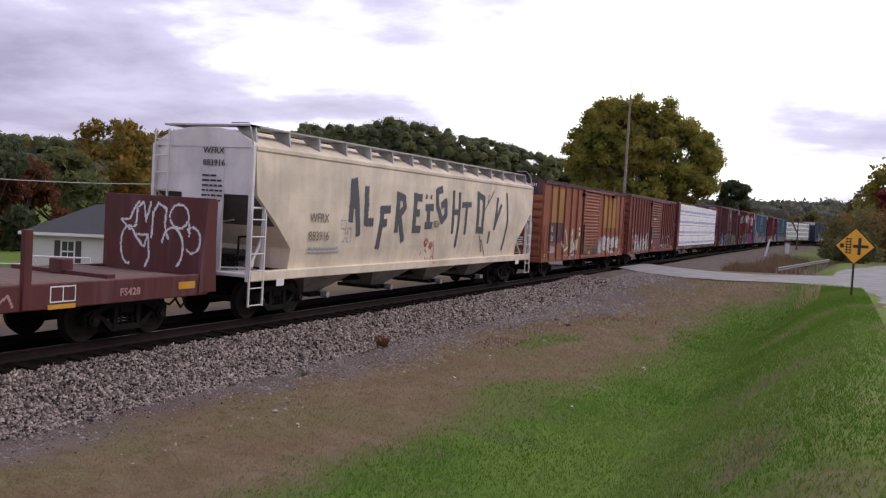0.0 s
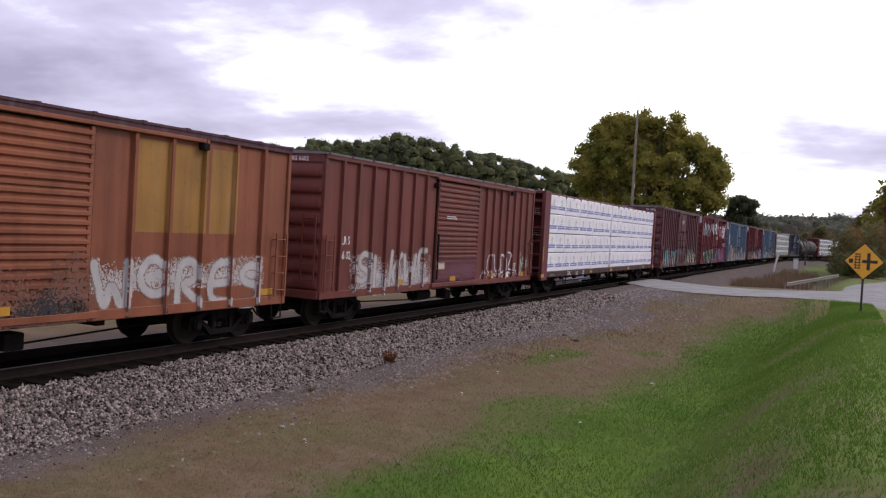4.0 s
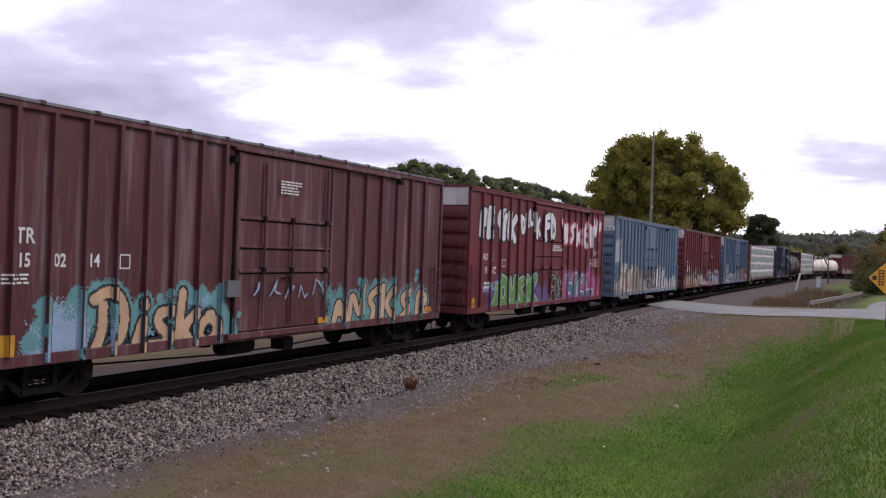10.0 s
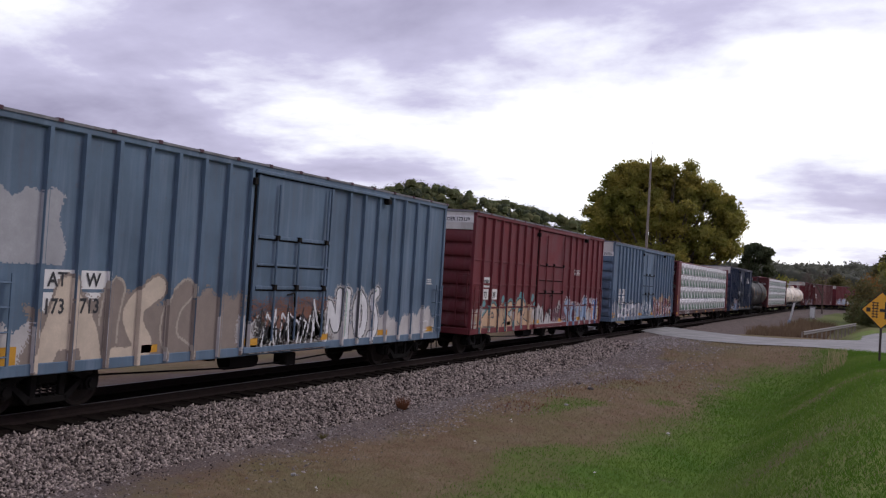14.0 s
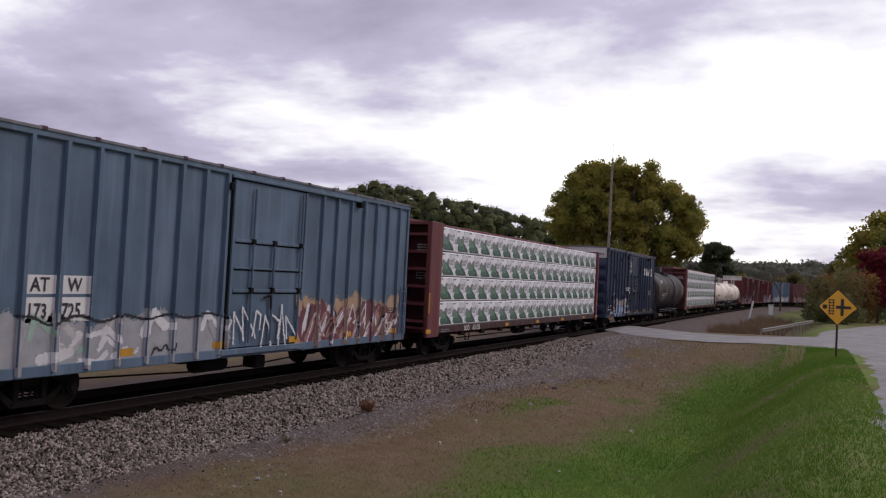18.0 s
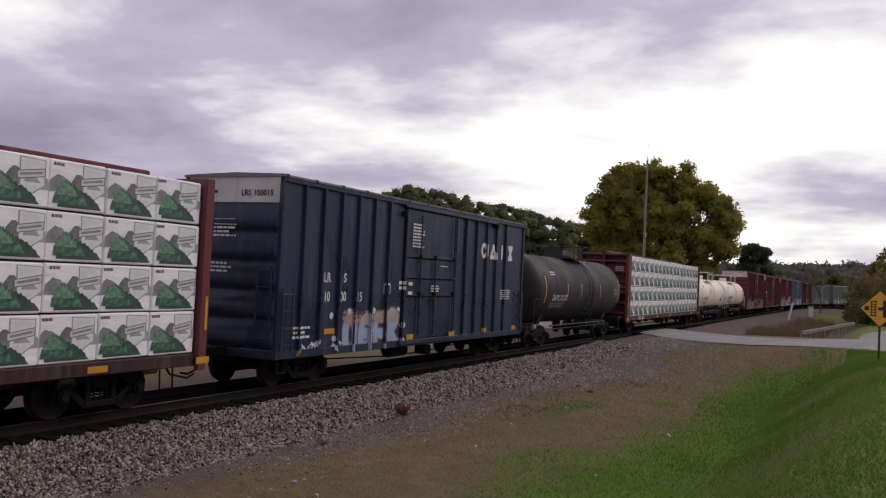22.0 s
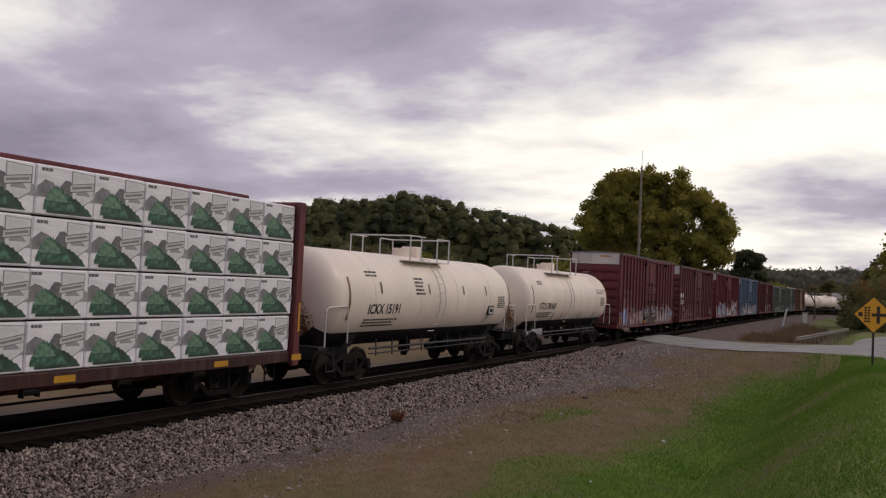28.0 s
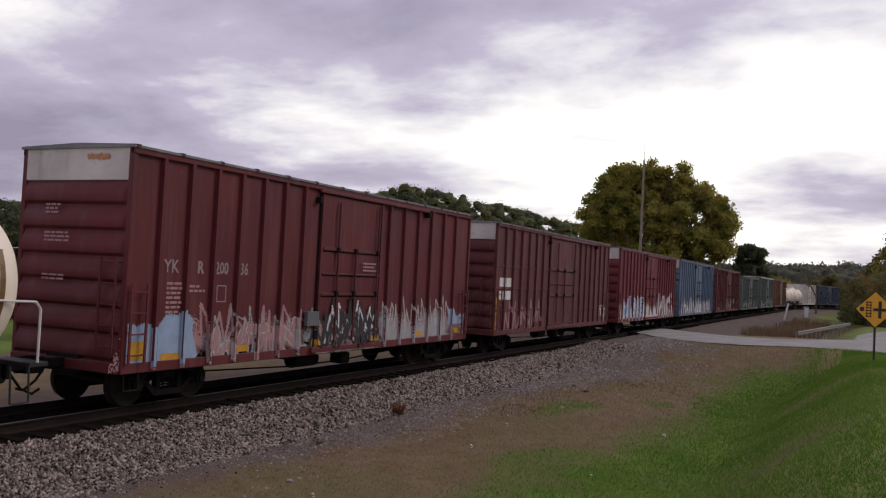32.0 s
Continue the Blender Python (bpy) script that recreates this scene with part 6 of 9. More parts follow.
def film_mat():
    """White plastic wrap, creased and a little glossy."""
    m, t, bsdf, add, link = nodes_of("white_lumber_wrap")
    vec = add("ShaderNodeTexCoord").outputs["Object"]
    a = noise_node(add, link, vec, 2.2, 4, 0.6, (1, 0.7, 1.6))
    b = noise_node(add, link, vec, 9, 5, 0.7, (1, 0.5, 2.0))
    rn = add("ShaderNodeObjectInfo").outputs["Random"]
    c = blend(add, link, rn, (0.90, 0.88, 0.91), (0.95, 0.93, 0.95))
    c = blend(add, link, band(add, link, b, 0.45, 0.75, 0, 0.25), c, (0.55, 0.54, 0.57))
    link(c, bsdf.inputs["Base Color"])
    bsdf.inputs["Roughness"].default_value = 0.38
    # sharp slanting creases where the film is drawn tight
    tilt = add("ShaderNodeMapping"); tilt.inputs["Rotation"].default_value = (0.7, 0.0, 0.0); tilt.inputs["Scale"].default_value = (1.0, 0.9, 4.0)
    link(vec, tilt.inputs[0])
    shift = add("ShaderNodeVectorMath"); shift.operation = "ADD"
    link(tilt.outputs[0], shift.inputs[0]); link(rn, shift.inputs[1])
    fold = add("ShaderNodeTexNoise"); fold.noise_type = "RIDGED_MULTIFRACTAL"; fold.inputs["Scale"].default_value = 1.2; fold.inputs["Detail"].default_value = 1
    link(shift.outputs[0], fold.inputs["Vector"])
    mixed = add("ShaderNodeMath"); mixed.operation = "MULTIPLY_ADD"; mixed.inputs[1].default_value = 0.55
    link(fold.outputs["Fac"], mixed.inputs[0]); link(a, mixed.inputs[2])
    relief(add, link, bsdf, mixed.outputs[0], 0.55, 0.06)
    return m


WRAP = film_mat()
FAINT = plain("faded_white_stencil", (0.26, 0.26, 0.26), 0.7, 0, 0.3, 4, 0.1, 60)
WRAP_FLAT = plain("printed_white", (0.66, 0.64, 0.63), 0.5, 0, 0.1, 5, 0.05, 30)
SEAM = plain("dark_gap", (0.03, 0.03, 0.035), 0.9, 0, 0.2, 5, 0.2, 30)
BRAND_BLUE = plain("printed_blue", (0.085, 0.095, 0.42), 0.5, 0, 0.1, 4, 0.05, 30)
BRAND_OLIVE = plain("printed_olive", (0.36, 0.36, 0.16), 0.5, 0, 0.15, 4, 0.05, 30)
PRINT_GREEN = plain("printed_green", (0.075, 0.170, 0.115), 0.42, 0, 0.75, 9, 0.25, 26)
PRINT_LEAF = plain("printed_leaf_green", (0.160, 0.300, 0.200), 0.42, 0, 0.55, 12, 0.25, 30)
PRINT_PALE = plain("printed_pale_grey", (0.78, 0.78, 0.79), 0.4, 0, 0.12, 6, 0.15, 30)
PRINT_DARK = plain("printed_slate", (0.19, 0.19, 0.195), 0.45, 0, 0.45, 7, 0.05, 30)
PRINT_SLATE = plain("printed_mid_grey", (0.27, 0.27, 0.275), 0.45, 0, 0.3, 6, 0.05, 30)
PRINT_DEEP = plain("printed_deep_green", (0.050, 0.090, 0.070), 0.45, 0, 0.4, 6, 0.05, 30)
PRINT_GREY = plain("printed_grey", (0.36, 0.36, 0.37), 0.45, 0, 0.2, 5, 0.05, 30)
CBEAM_SILL = paint("grimy_sill_paint", (0.052, 0.020, 0.020), 0.35, 0.15)
CBEAM_RED = paint("lumber_car_red_paint", (0.165, 0.038, 0.042), 0.18, 0.15)


def jitter(pts, amount, rnd):
    return [(a + rnd.uniform(-amount, amount), b + rnd.uniform(-amount, amount)) for a, b in pts]


def centerbeam(name, u0, u1, label, kind, code, cols=18, gap_at=None, reach=(1.2, 1.2), seed=1, inset=0.3):
    car, mid = rolling_stock(name, u0, u1, label, "lumber car")
    half = (u1 - u0) / 2
    rnd = random.Random(seed)
    top = 4.70
    part("deck", Mesh().box(-1.35, 1.35, -half, half, 0.98, 1.06, 0.01), CBEAM_RED, car)
    for s in (-1, 1):
        part("side_sill", Mesh().box(min(s * 1.33, s * 1.45), max(s * 1.33, s * 1.45), -half + 0.2, half - 0.2, 0.82, 1.07, 0.015), CBEAM_SILL, car)
    part("center_beam", Mesh().box(-0.08, 0.08, -half + 0.3, half - 0.3, 4.68, 4.85, 0.02).box(-0.05, 0.05, -half + 0.3, half - 0.3, 1.06, 1.2), CBEAM_RED, car)
    for i in range(17):
        y = -half + 0.8 + (2 * half - 1.6) * i / 16
        part("beam_post", Mesh().box(-0.06, 0.06, y - 0.08, y + 0.08, 1.06, 4.69), CBEAM_RED, car)
    part("center_sill", Mesh().box(-0.35, 0.35, -half, half, 0.55, 0.98, 0.03), CBEAM_RED, car)
    # fish-belly side under the deck
    for i in range(9):
        y = -half + 3.3 + (2 * half - 6.6) * i / 8
        part("cross_bearer", Mesh().prism([(-1.34, 0.96), (1.34, 0.96), (1.34, 0.82), (0.3, 0.52), (-0.3, 0.52), (-1.34, 0.82)], "y", y - 0.05, y + 0.05), CBEAM_RED, car)
        w = part("winch", Mesh().rod((1.36, y - 0.14, 0.76), (1.36, y + 0.14, 0.76), 0.075, 10).box(1.30, 1.42, y - 0.17, y - 0.14, 0.66, 0.86).box(1.30, 1.42, y + 0.14, y + 0.17, 0.66, 0.86), IRON, car)
        if i % 2 == 0 and i:
            plate(car, y + 0.4, y + 0.85, 0.87, 0.99, YELLOW, 1.456)
    # bulkheads: a plate with ribs towards the coupler
    for s in (-1, 1):
        deep = inset - 0.14 if s < 0 else 0.10
        a, b = sorted((s * (half - deep), s * (half - deep + 0.06)))
        bh = part("bulkhead", Mesh().box(-1.42, 1.42, a, b, 0.80, top, 0.01), CBEAM_RED, car, "dark red steel bulkhead")
        p, q = sorted((s * (half - deep + 0.06), s * (half + 0.10)))
        for x in (-1.42, -0.05, 1.34):
            part("rib", Mesh().box(x, x + 0.10, p, q, 0.85, top, 0.012), CBEAM_RED, bh)
        for z in (1.2, 1.8, 2.4, 3.0, 3.6, 4.2):
            part("rib", Mesh().box(-1.32, 1.34, *((p, q - 0.05) if s > 0 else (p + 0.05, q)), z, z + 0.10, 0.012), CBEAM_RED, bh)
        part("rib", Mesh().box(-1.45, 1.47, p, q, top - 0.12, top, 0.015), CBEAM_RED, bh)
        for x in (-1.45, 1.45):
            a2, b2 = sorted((s * (half - deep - 0.02), s * (half + 0.12)))
            part("edge_post", Mesh().box(x - 0.06, x + 0.06, a2, b2, 0.72, top, 0.015), CBEAM_RED, bh)
        couple(car, (s, s * half), reach[0 if s < 0 else 1])
        plate(car, *sorted((s * (half - 0.18), s * (half + 0.2))), 0.86, 1.0, YELLOW, 1.515)
        part("reflector", Mesh().box(1.515, 1.519, *sorted((s * half, s * (half + 0.08))), 1.55, 2.25), YELLOW, car)
        part("step", Mesh().tube([(1.42, s * (half - 1.1), 0.82), (1.44, s * (half - 1.1), 0.42), (1.44, s * (half - 0.75), 0.42), (1.42, s * (half - 0.75), 0.82)], 0.018, 6), IRON, car)
    for z, w in ((4.0, 0.5), (3.0, 0.7)):
        small_print(car, 0, 0, w, 3, 0.05, None, 0.55, "end", int(10 * z)).location = (0, -half + inset - 0.21, z - 0.1)
    # the load: wrapped packs in four tiers
    z0, h = 1.08, (4.62 - 1.08) / 4
    y0, y1 = -half + inset, half - 0.16
    slack = 0.5 if gap_at else 0.0
    w = (y1 - y0 - slack) / cols
    # dark fill behind the packs paints the shade in the gaps between them
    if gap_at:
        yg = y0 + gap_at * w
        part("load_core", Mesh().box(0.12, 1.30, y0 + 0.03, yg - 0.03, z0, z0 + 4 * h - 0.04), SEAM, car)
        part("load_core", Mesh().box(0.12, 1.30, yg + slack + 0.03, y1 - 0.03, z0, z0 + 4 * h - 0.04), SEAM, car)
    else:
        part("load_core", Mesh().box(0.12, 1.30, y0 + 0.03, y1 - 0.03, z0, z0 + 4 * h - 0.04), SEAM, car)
    for tier in range(4):
        part("lumber_pack", Mesh().box(-1.36, -0.12, y0, y1, z0 + tier * h, z0 + (tier + 1) * h - 0.04, 0.02), WRAP, car)
    packs = [Mesh().box(0, 0.9, 0.006, w - 0.006, 0, h - 0.035, 0.022).data("lumber_pack") for _ in range(1)]
    for tier in range(4):
        for i in range(cols):
            ya = y0 + i * w
            if gap_at and i >= gap_at:
                ya += slack
            p = part("lumber_pack", packs[0], WRAP, car)
            p.location = (0.50 + rnd.uniform(-0.02, 0.015) + (0.03 if gap_at and i < gap_at else 0), ya, z0 + tier * h + rnd.uniform(-0.006, 0.006))
            p.rotation_euler = (rnd.uniform(-0.004, 0.004), 0, rnd.uniform(-0.006, 0.006))
            prints(p, kind, w, h, rnd)
    # lashing straps over the top and tags at the joints
    for i in range(1, cols):
        y = y0 + i * w + (slack if gap_at and i > gap_at else 0)
        if kind == "word":
            part("strap", Mesh().box(1.40, 1.44, y - 0.025, y + 0.025, z0 + 4 * h - 0.12, z0 + 4 * h - 0.02).box(0.0, 1.44, y - 0.02, y + 0.02, z0 + 4 * h - 0.04, z0 + 4 * h - 0.01), SEAM, car)
    for yy, k in code:
        lettering(car, k, -half + yy, 0.84, 0.27, x=1.456, squeeze=0.95)
    small_print(car, -half + 1.2, 0.93, 0.9, 2, 0.035, FAINT, x=1.456, seed=seed)
    for s in (-1, 1):
        truck(car, s * (half - 2.2))
    part("brake_rigging", Mesh().tube([(1.2, -half + 4.1, 0.9), (1.2, -half + 4.1, 0.45), (1.2, -half + 4.5, 0.45), (1.2, -half + 4.5, 0.9)], 0.02).tube([(0.9, -half + 4, 0.5), (0.9, half - 4, 0.5)], 0.025).rod((0.8, -0.8, 0.55), (0.8, 0.3, 0.55), 0.18, 12), IRON, car)
    SHELL[car] = lambda y: 1.42
    return car


PRINTS = {}


def prints(p, kind, w, h, rnd):
    """What is printed on a pack's wrap: a word mark as plain blocks with a round badge, or a green picture."""
    k = (kind, rnd.randrange(5))
    if k not in PRINTS:
        r = random.Random(k[1] + 10)
        made = []
        if kind == "word":
            m, off = Mesh(), r.uniform(-0.12, 0.12)
            for i in range(7):
                a0, a1 = w * 0.08 + off + i * w * 0.12, w * 0.08 + off + i * w * 0.12 + w * 0.088
                a0, a1 = max(0.02, a0), min(w - 0.02, a1)
                if a1 > a0 + 0.02:
                    slabs = [(a0, a1, 0.195, 0.262), (a0, a1, 0.290, 0.355)]
                    for e0, e1, lo, hi in slabs:
                        m.add([(0.905, e0, lo), (0.905, e1, lo), (0.905, e1, hi), (0.905, e0, hi)], [(0, 1, 2, 3)])
            made.append(("word_mark", m.data("word_mark"), BRAND_BLUE))
            m = Mesh()
            c = w * 0.5 + off
            n = 18
            ring = [(0.904, c + q * math.cos(6.283 * i / n), 0.58 + q * math.sin(6.283 * i / n)) for q in (0.105, 0.08) for i in range(n)]
            m.add(ring, [(i, (i + 1) % n, n + (i + 1) % n, n + i) for i in range(n)])
            m.add([(0.904, c - 0.04, 0.54), (0.904, c + 0.04, 0.54), (0.904, c, 0.64)], [(0, 1, 2)])
            made.append(("badge", m.data("badge"), BRAND_OLIVE))
            m = Mesh()
            for a in (c - 0.17,):
                m.add([(0.904, a, 0.41), (0.904, a + 0.34, 0.41), (0.904, a + 0.34, 0.435), (0.904, a, 0.435)], [(0, 1, 2, 3)])
            made.append(("small_mark", m.data("small_mark"), PRINT_GREY))
        else:
            off = r.uniform(-0.10, 0.10)
            clip = lambda pts, e=0.012: [(min(w - 0.015, max(0.015, a * w + off)), b) for a, b in jitter(pts, e, r)]

            def shape(name, lift, mat, *rings):
                m = Mesh()
                for ring in rings:
                    m.add([(0.9 + lift, a, b) for a, b in ring], [tuple(range(len(ring)))])
                made.append((name, m.data(name), mat))

            def tuft(c, q, lo, hi, spikes, ragg):
                """A mass of foliage: steep on one side, long on the other, with a spiky edge."""
                pts = [(c + q * 1.25, lo), (c - q * 0.75, lo)]
                for i in range(spikes + 1):
                    u = i / spikes
                    k = -0.75 + 2.0 * u
                    top = lo + (hi - lo) * max(0.0, 1 - abs(k + 0.05) ** 1.5 / (0.75 ** 1.5 if k < -0.05 else 1.3 ** 1.5)) ** 0.75
                    pts.append((c + q * k + r.uniform(-0.01, 0.01), max(lo + 0.01, top + (ragg if i % 2 else -ragg) * r.uniform(0.3, 1.0))))
                return clip(pts, 0.004)
            shape("mountain_print", 0.0035, PRINT_SLATE, tuft(0.16, 0.26, 0.30, 0.60, 9, 0.010))
            shape("ridge_print", 0.0040, PRINT_GREY, tuft(0.93, 0.20, 0.30, 0.52, 7, 0.008))
            shape("mountain_print", 0.0044, PRINT_DARK, tuft(0.50, 0.22, 0.34, 0.64, 11, 0.012))
            shape("panel_edge", 0.0048, PRINT_GREY, clip([(0.575, 0.30), (0.76, 0.19), (0.97, 0.36), (0.975, 0.79), (0.565, 0.81)], 0.003))
            shape("panel_print", 0.0056, PRINT_PALE, clip([(0.59, 0.32), (0.76, 0.215), (0.955, 0.37), (0.96, 0.775), (0.58, 0.795)], 0.003))
            shape("slope_print", 0.0062, PRINT_GREY, tuft(0.74, 0.13, 0.40, 0.52, 9, 0.010))
            c = r.uniform(0.28, 0.33)
            shape("dark_print", 0.0068, PRINT_DEEP, tuft(c + 0.14, 0.38, 0.045, 0.40, 21, 0.022))
            shape("green_print", 0.0076, PRINT_GREEN, tuft(c, r.uniform(0.26, 0.30), 0.10, 0.52, 25, 0.034))
            shape("leaf_print", 0.0084, PRINT_LEAF, tuft(c - 0.03, 0.18, 0.25, 0.49, 19, 0.045))
            shape("banner_edge", 0.0095, PRINT_DARK, clip([(0.53, 0.425), (0.965, 0.51), (0.965, 0.655), (0.53, 0.57)], 0.003))
            shape("banner_print", 0.0105, WRAP_FLAT, clip([(0.545, 0.445), (0.95, 0.522), (0.95, 0.637), (0.545, 0.555)], 0.003))
            shape("banner_text", 0.0115, PRINT_SLATE, clip([(0.575, 0.49), (0.92, 0.557), (0.92, 0.597), (0.575, 0.53)], 0.002))
            for q0, q1 in ((0.07, 0.11), (0.12, 0.17), (0.18, 0.245)):
                shape("small_mark", 0.004, PRINT_DARK, clip([(q0, 0.745), (q1, 0.745), (q1, 0.80), (q0, 0.80)], 0.004))
        PRINTS[k] = made
    for nm, data, mat in PRINTS[k]:
        mark = part(nm, data, mat, p)
        if nm == "word_mark":
            tagged(mark, kind="stuff")


centerbeam("lumber_car", -71.9, -48.5, "dark red lumber car loaded with white wrapped packs", "word", ((3.9, "DWC"), (5.3, "626"), (6.45, "203")), 18, 9, (0.9, 1.45), 5, 0.75)
centerbeam("lumber_car", 45.3, 68.9, "dark red lumber car loaded with green-printed white packs", "picture", ((3.35, "SOO"), (4.2, "601120")), 18, None, (1.4, 1.3), 6, 1.0)
centerbeam("lumber_car", 104.45, 127.45, "dark red lumber car with green-printed packs and plastic wrap", "picture", ((2.75, "COER"), (3.75, "80117")), 18, None, (0.75, 0.7), 7, 0.62)

# ---- tank cars ----
TANK_BLACK = paint("black_tank_paint", (0.030, 0.028, 0.030), 0.12, 0.12, chalk=(0.14, 0.13, 0.13), rough=0.62)
TANK_CREAM = paint("cream_tank_paint", (0.93, 0.82, 0.69), 0.07, 0.10, chalk=(0.90, 0.84, 0.76), rustcol=(0.42, 0.26, 0.14), rough=0.42, deepen=0.90)
OLD_YELLOW = plain("dirty_yellow_strip", (0.20, 0.115, 0.035), 0.6, 0, 0.3, 4, 0.1, 60)
RAIL_WHITE = plain("white_rail_paint", (0.66, 0.64, 0.60), 0.55, 0, 0.15, 3, 0.1, 40)


def tank_car(name, u0, u1, label, mat, rails, r, zc, mark, mark_y, platform, lower=None, ink=None, far=False, reach=(0.7, 0.7), strips=(), d=0.66, lad_at=0.1, strip_up=0.34):
    car, mid = rolling_stock(name, u0, u1, label, "tank car")
    half = (u1 - u0) / 2
    prof = []
    for i in range(7):
        a = math.pi / 2 * i / 6
        prof.append((-half + d - d * math.cos(a), max(0.001, r * math.sin(a))))
    for y in (-half * 0.62, -half * 0.2, half * 0.2, half * 0.62):
        prof += [(y - 0.02, r), (y - 0.012, r + 0.008), (y + 0.012, r + 0.008), (y + 0.02, r)]
    for i in range(6, -1, -1):
        a = math.pi / 2 * i / 6
        prof.append((half - d + d * math.cos(a), max(0.001, r * math.sin(a))))
    part("tank_shell", Mesh().turned(prof, (0, 0, zc), "y", 48), mat, car, "", True)
    if lower:
        m, n = Mesh(), 22
        v, f = [], []
        cut = math.asin(0.66)
        for y, rr in ((-half + 0.28, r * 0.80), (-half + 0.55, r * 0.955), (-half + d, r + 0.005), (half - d, r + 0.005), (half - 0.55, r * 0.955), (half - 0.28, r * 0.80)):
            for i in range(n + 1):
                a = math.pi + cut + (math.pi - 2 * cut) * i / n
                v.append((rr * math.cos(a) * 1.004, y, zc + rr * math.sin(a) * 1.004))
        for j in range(5):
            f += [(j * (n + 1) + i, j * (n + 1) + i + 1, (j + 1) * (n + 1) + i + 1, (j + 1) * (n + 1) + i) for i in range(n)]
        part("lower_band", Mesh().add(v, f), lower, car, "black lower part", True)
    # stub sills, saddles, long pipe along the side
    for s in (-1, 1):
        a, b = sorted((s * (half - 2.9), s * (half + 0.25)))
        part("stub_sill", Mesh().box(-0.35, 0.35, a, b, 0.62, 1.06, 0.03), BLACK, car)
        part("end_platform", Mesh().box(-1.40, 1.40, *sorted((s * (half - 0.15), s * (half + 0.22))), 1.02, 1.10, 0.01), BLACK, car)
        part("saddle", Mesh().prism([(-1.1, zc - 1.02), (1.1, zc - 1.02), (0.9, 0.98), (-0.9, 0.98)], "y", s * (half - 1.9) - 0.22, s * (half - 1.9) + 0.22), BLACK, car)
        rail = Mesh().tube([(1.42, s * (half - 0.02), 1.1), (1.42, s * (half - 0.02), 2.0), (1.42, s * (half - 0.12), 2.12), (1.42, s * (half - 0.98), 2.15), (1.42, s * (half - 1.1), 2.05), (1.40, s * (half - 1.15), 1.15)], 0.022, 6)
        part("hand_rail", rail, rails, car)
        part("step", Mesh().tube([(1.38, s * (half - 0.5), 1.05), (1.42, s * (half - 0.5), 0.45), (1.42, s * (half - 0.15), 0.45), (1.38, s * (half - 0.15), 1.05)], 0.018, 6), BLACK, car)
        couple(car, (s, s * (half + 0.2)), reach[0 if s < 0 else 1])
        truck(car, s * (half - 1.9))
    part("side_pipe", Mesh().tube([(1.25, -half + 2.6, 0.93), (1.25, half - 2.6, 0.93)], 0.035, 8).tube([(1.25, -half + 2.6, 0.78), (1.25, half - 2.6, 0.78)], 0.02, 6), BLACK, car)
    for i in range(9):
        y = -half + 3 + (2 * half - 6) * i / 8
        part("pipe_hanger", Mesh().rod((1.25, y, 0.70), (1.22, y, 1.2), 0.022, 6), BLACK, car)
    part("outlet_valve", Mesh().rod((0, 0.2, 0.55), (0, 0.2, 1.1), 0.2, 12).rod((0, 0.2, 0.42), (0, 0.2, 0.56), 0.12, 10), IRON, car)
    # fittings on top
    topz = zc + r
    p0, p1 = platform[0] - mid, platform[1] - mid
    pc = (p0 + p1) / 2
    part("manway", Mesh().rod((0, pc, topz - 0.1), (0, pc, topz + 0.20), 0.27, 18).rod((0, pc, topz + 0.20), (0, pc, topz + 0.25), 0.31, 18), mat, car)
    part("valve_box", Mesh().box(-0.3, 0.3, pc + 0.55, pc + 0.95, topz - 0.05, topz + 0.34, 0.03), mat if not far else BLACK, car)
    part("platform", Mesh().box(-1.05, 1.05, p0, p1, topz - 0.02, topz + 0.02) if far else Mesh().box(0.72, 1.08, p0, p1, topz - 0.20, topz - 0.17).box(-1.08, -0.72, p0, p1, topz - 0.20, topz - 0.17), rails, car)
    zl, zh = topz - 0.2, topz + 0.60
    for x in (-1.1, 1.1):
        for y in (p0, p0 + 0.75, p1 - 0.9, p1):
            part("rail_post", Mesh().rod((x, y, zl), (x, y, zh), 0.024, 6), rails, car)
        part("platform_rail", Mesh().rod((x, p0, zh), (x, p0 + 1.0, zh), 0.022, 6), rails, car)
        part("platform_rail", Mesh().rod((x, p1 - 0.9, zh), (x, p1, zh), 0.022, 6), rails, car)
    for y in (p0, p1):
        part("platform_rail", Mesh().rod((-1.1, y, zh), (1.1, y, zh), 0.022, 6), rails, car)
    lad = Mesh()
    ly = pc + lad_at
    for k in range(11):
        a = math.radians(62 - k * 10.5)
        rr = r + 0.10
        if zc + rr * math.sin(a) < 1.2:
            break
        lad.rod((rr * math.cos(a), ly, zc + rr * math.sin(a)), (rr * math.cos(a), ly + 0.42, zc + rr * math.sin(a)), 0.015, 6)
    arc = [((r + 0.10) * math.cos(math.radians(62 - k * 5.25)), (r + 0.10) * math.sin(math.radians(62 - k * 5.25))) for k in range(17)] + [(r + 0.08, -1.35)]
    arc = [q for q in arc if zc + q[1] > 1.1]
    for y in (ly, ly + 0.42):
        lad.tube([(a, y, zc + b) for a, b in arc], 0.018, 6)
    part("ladder", lad, rails, car)
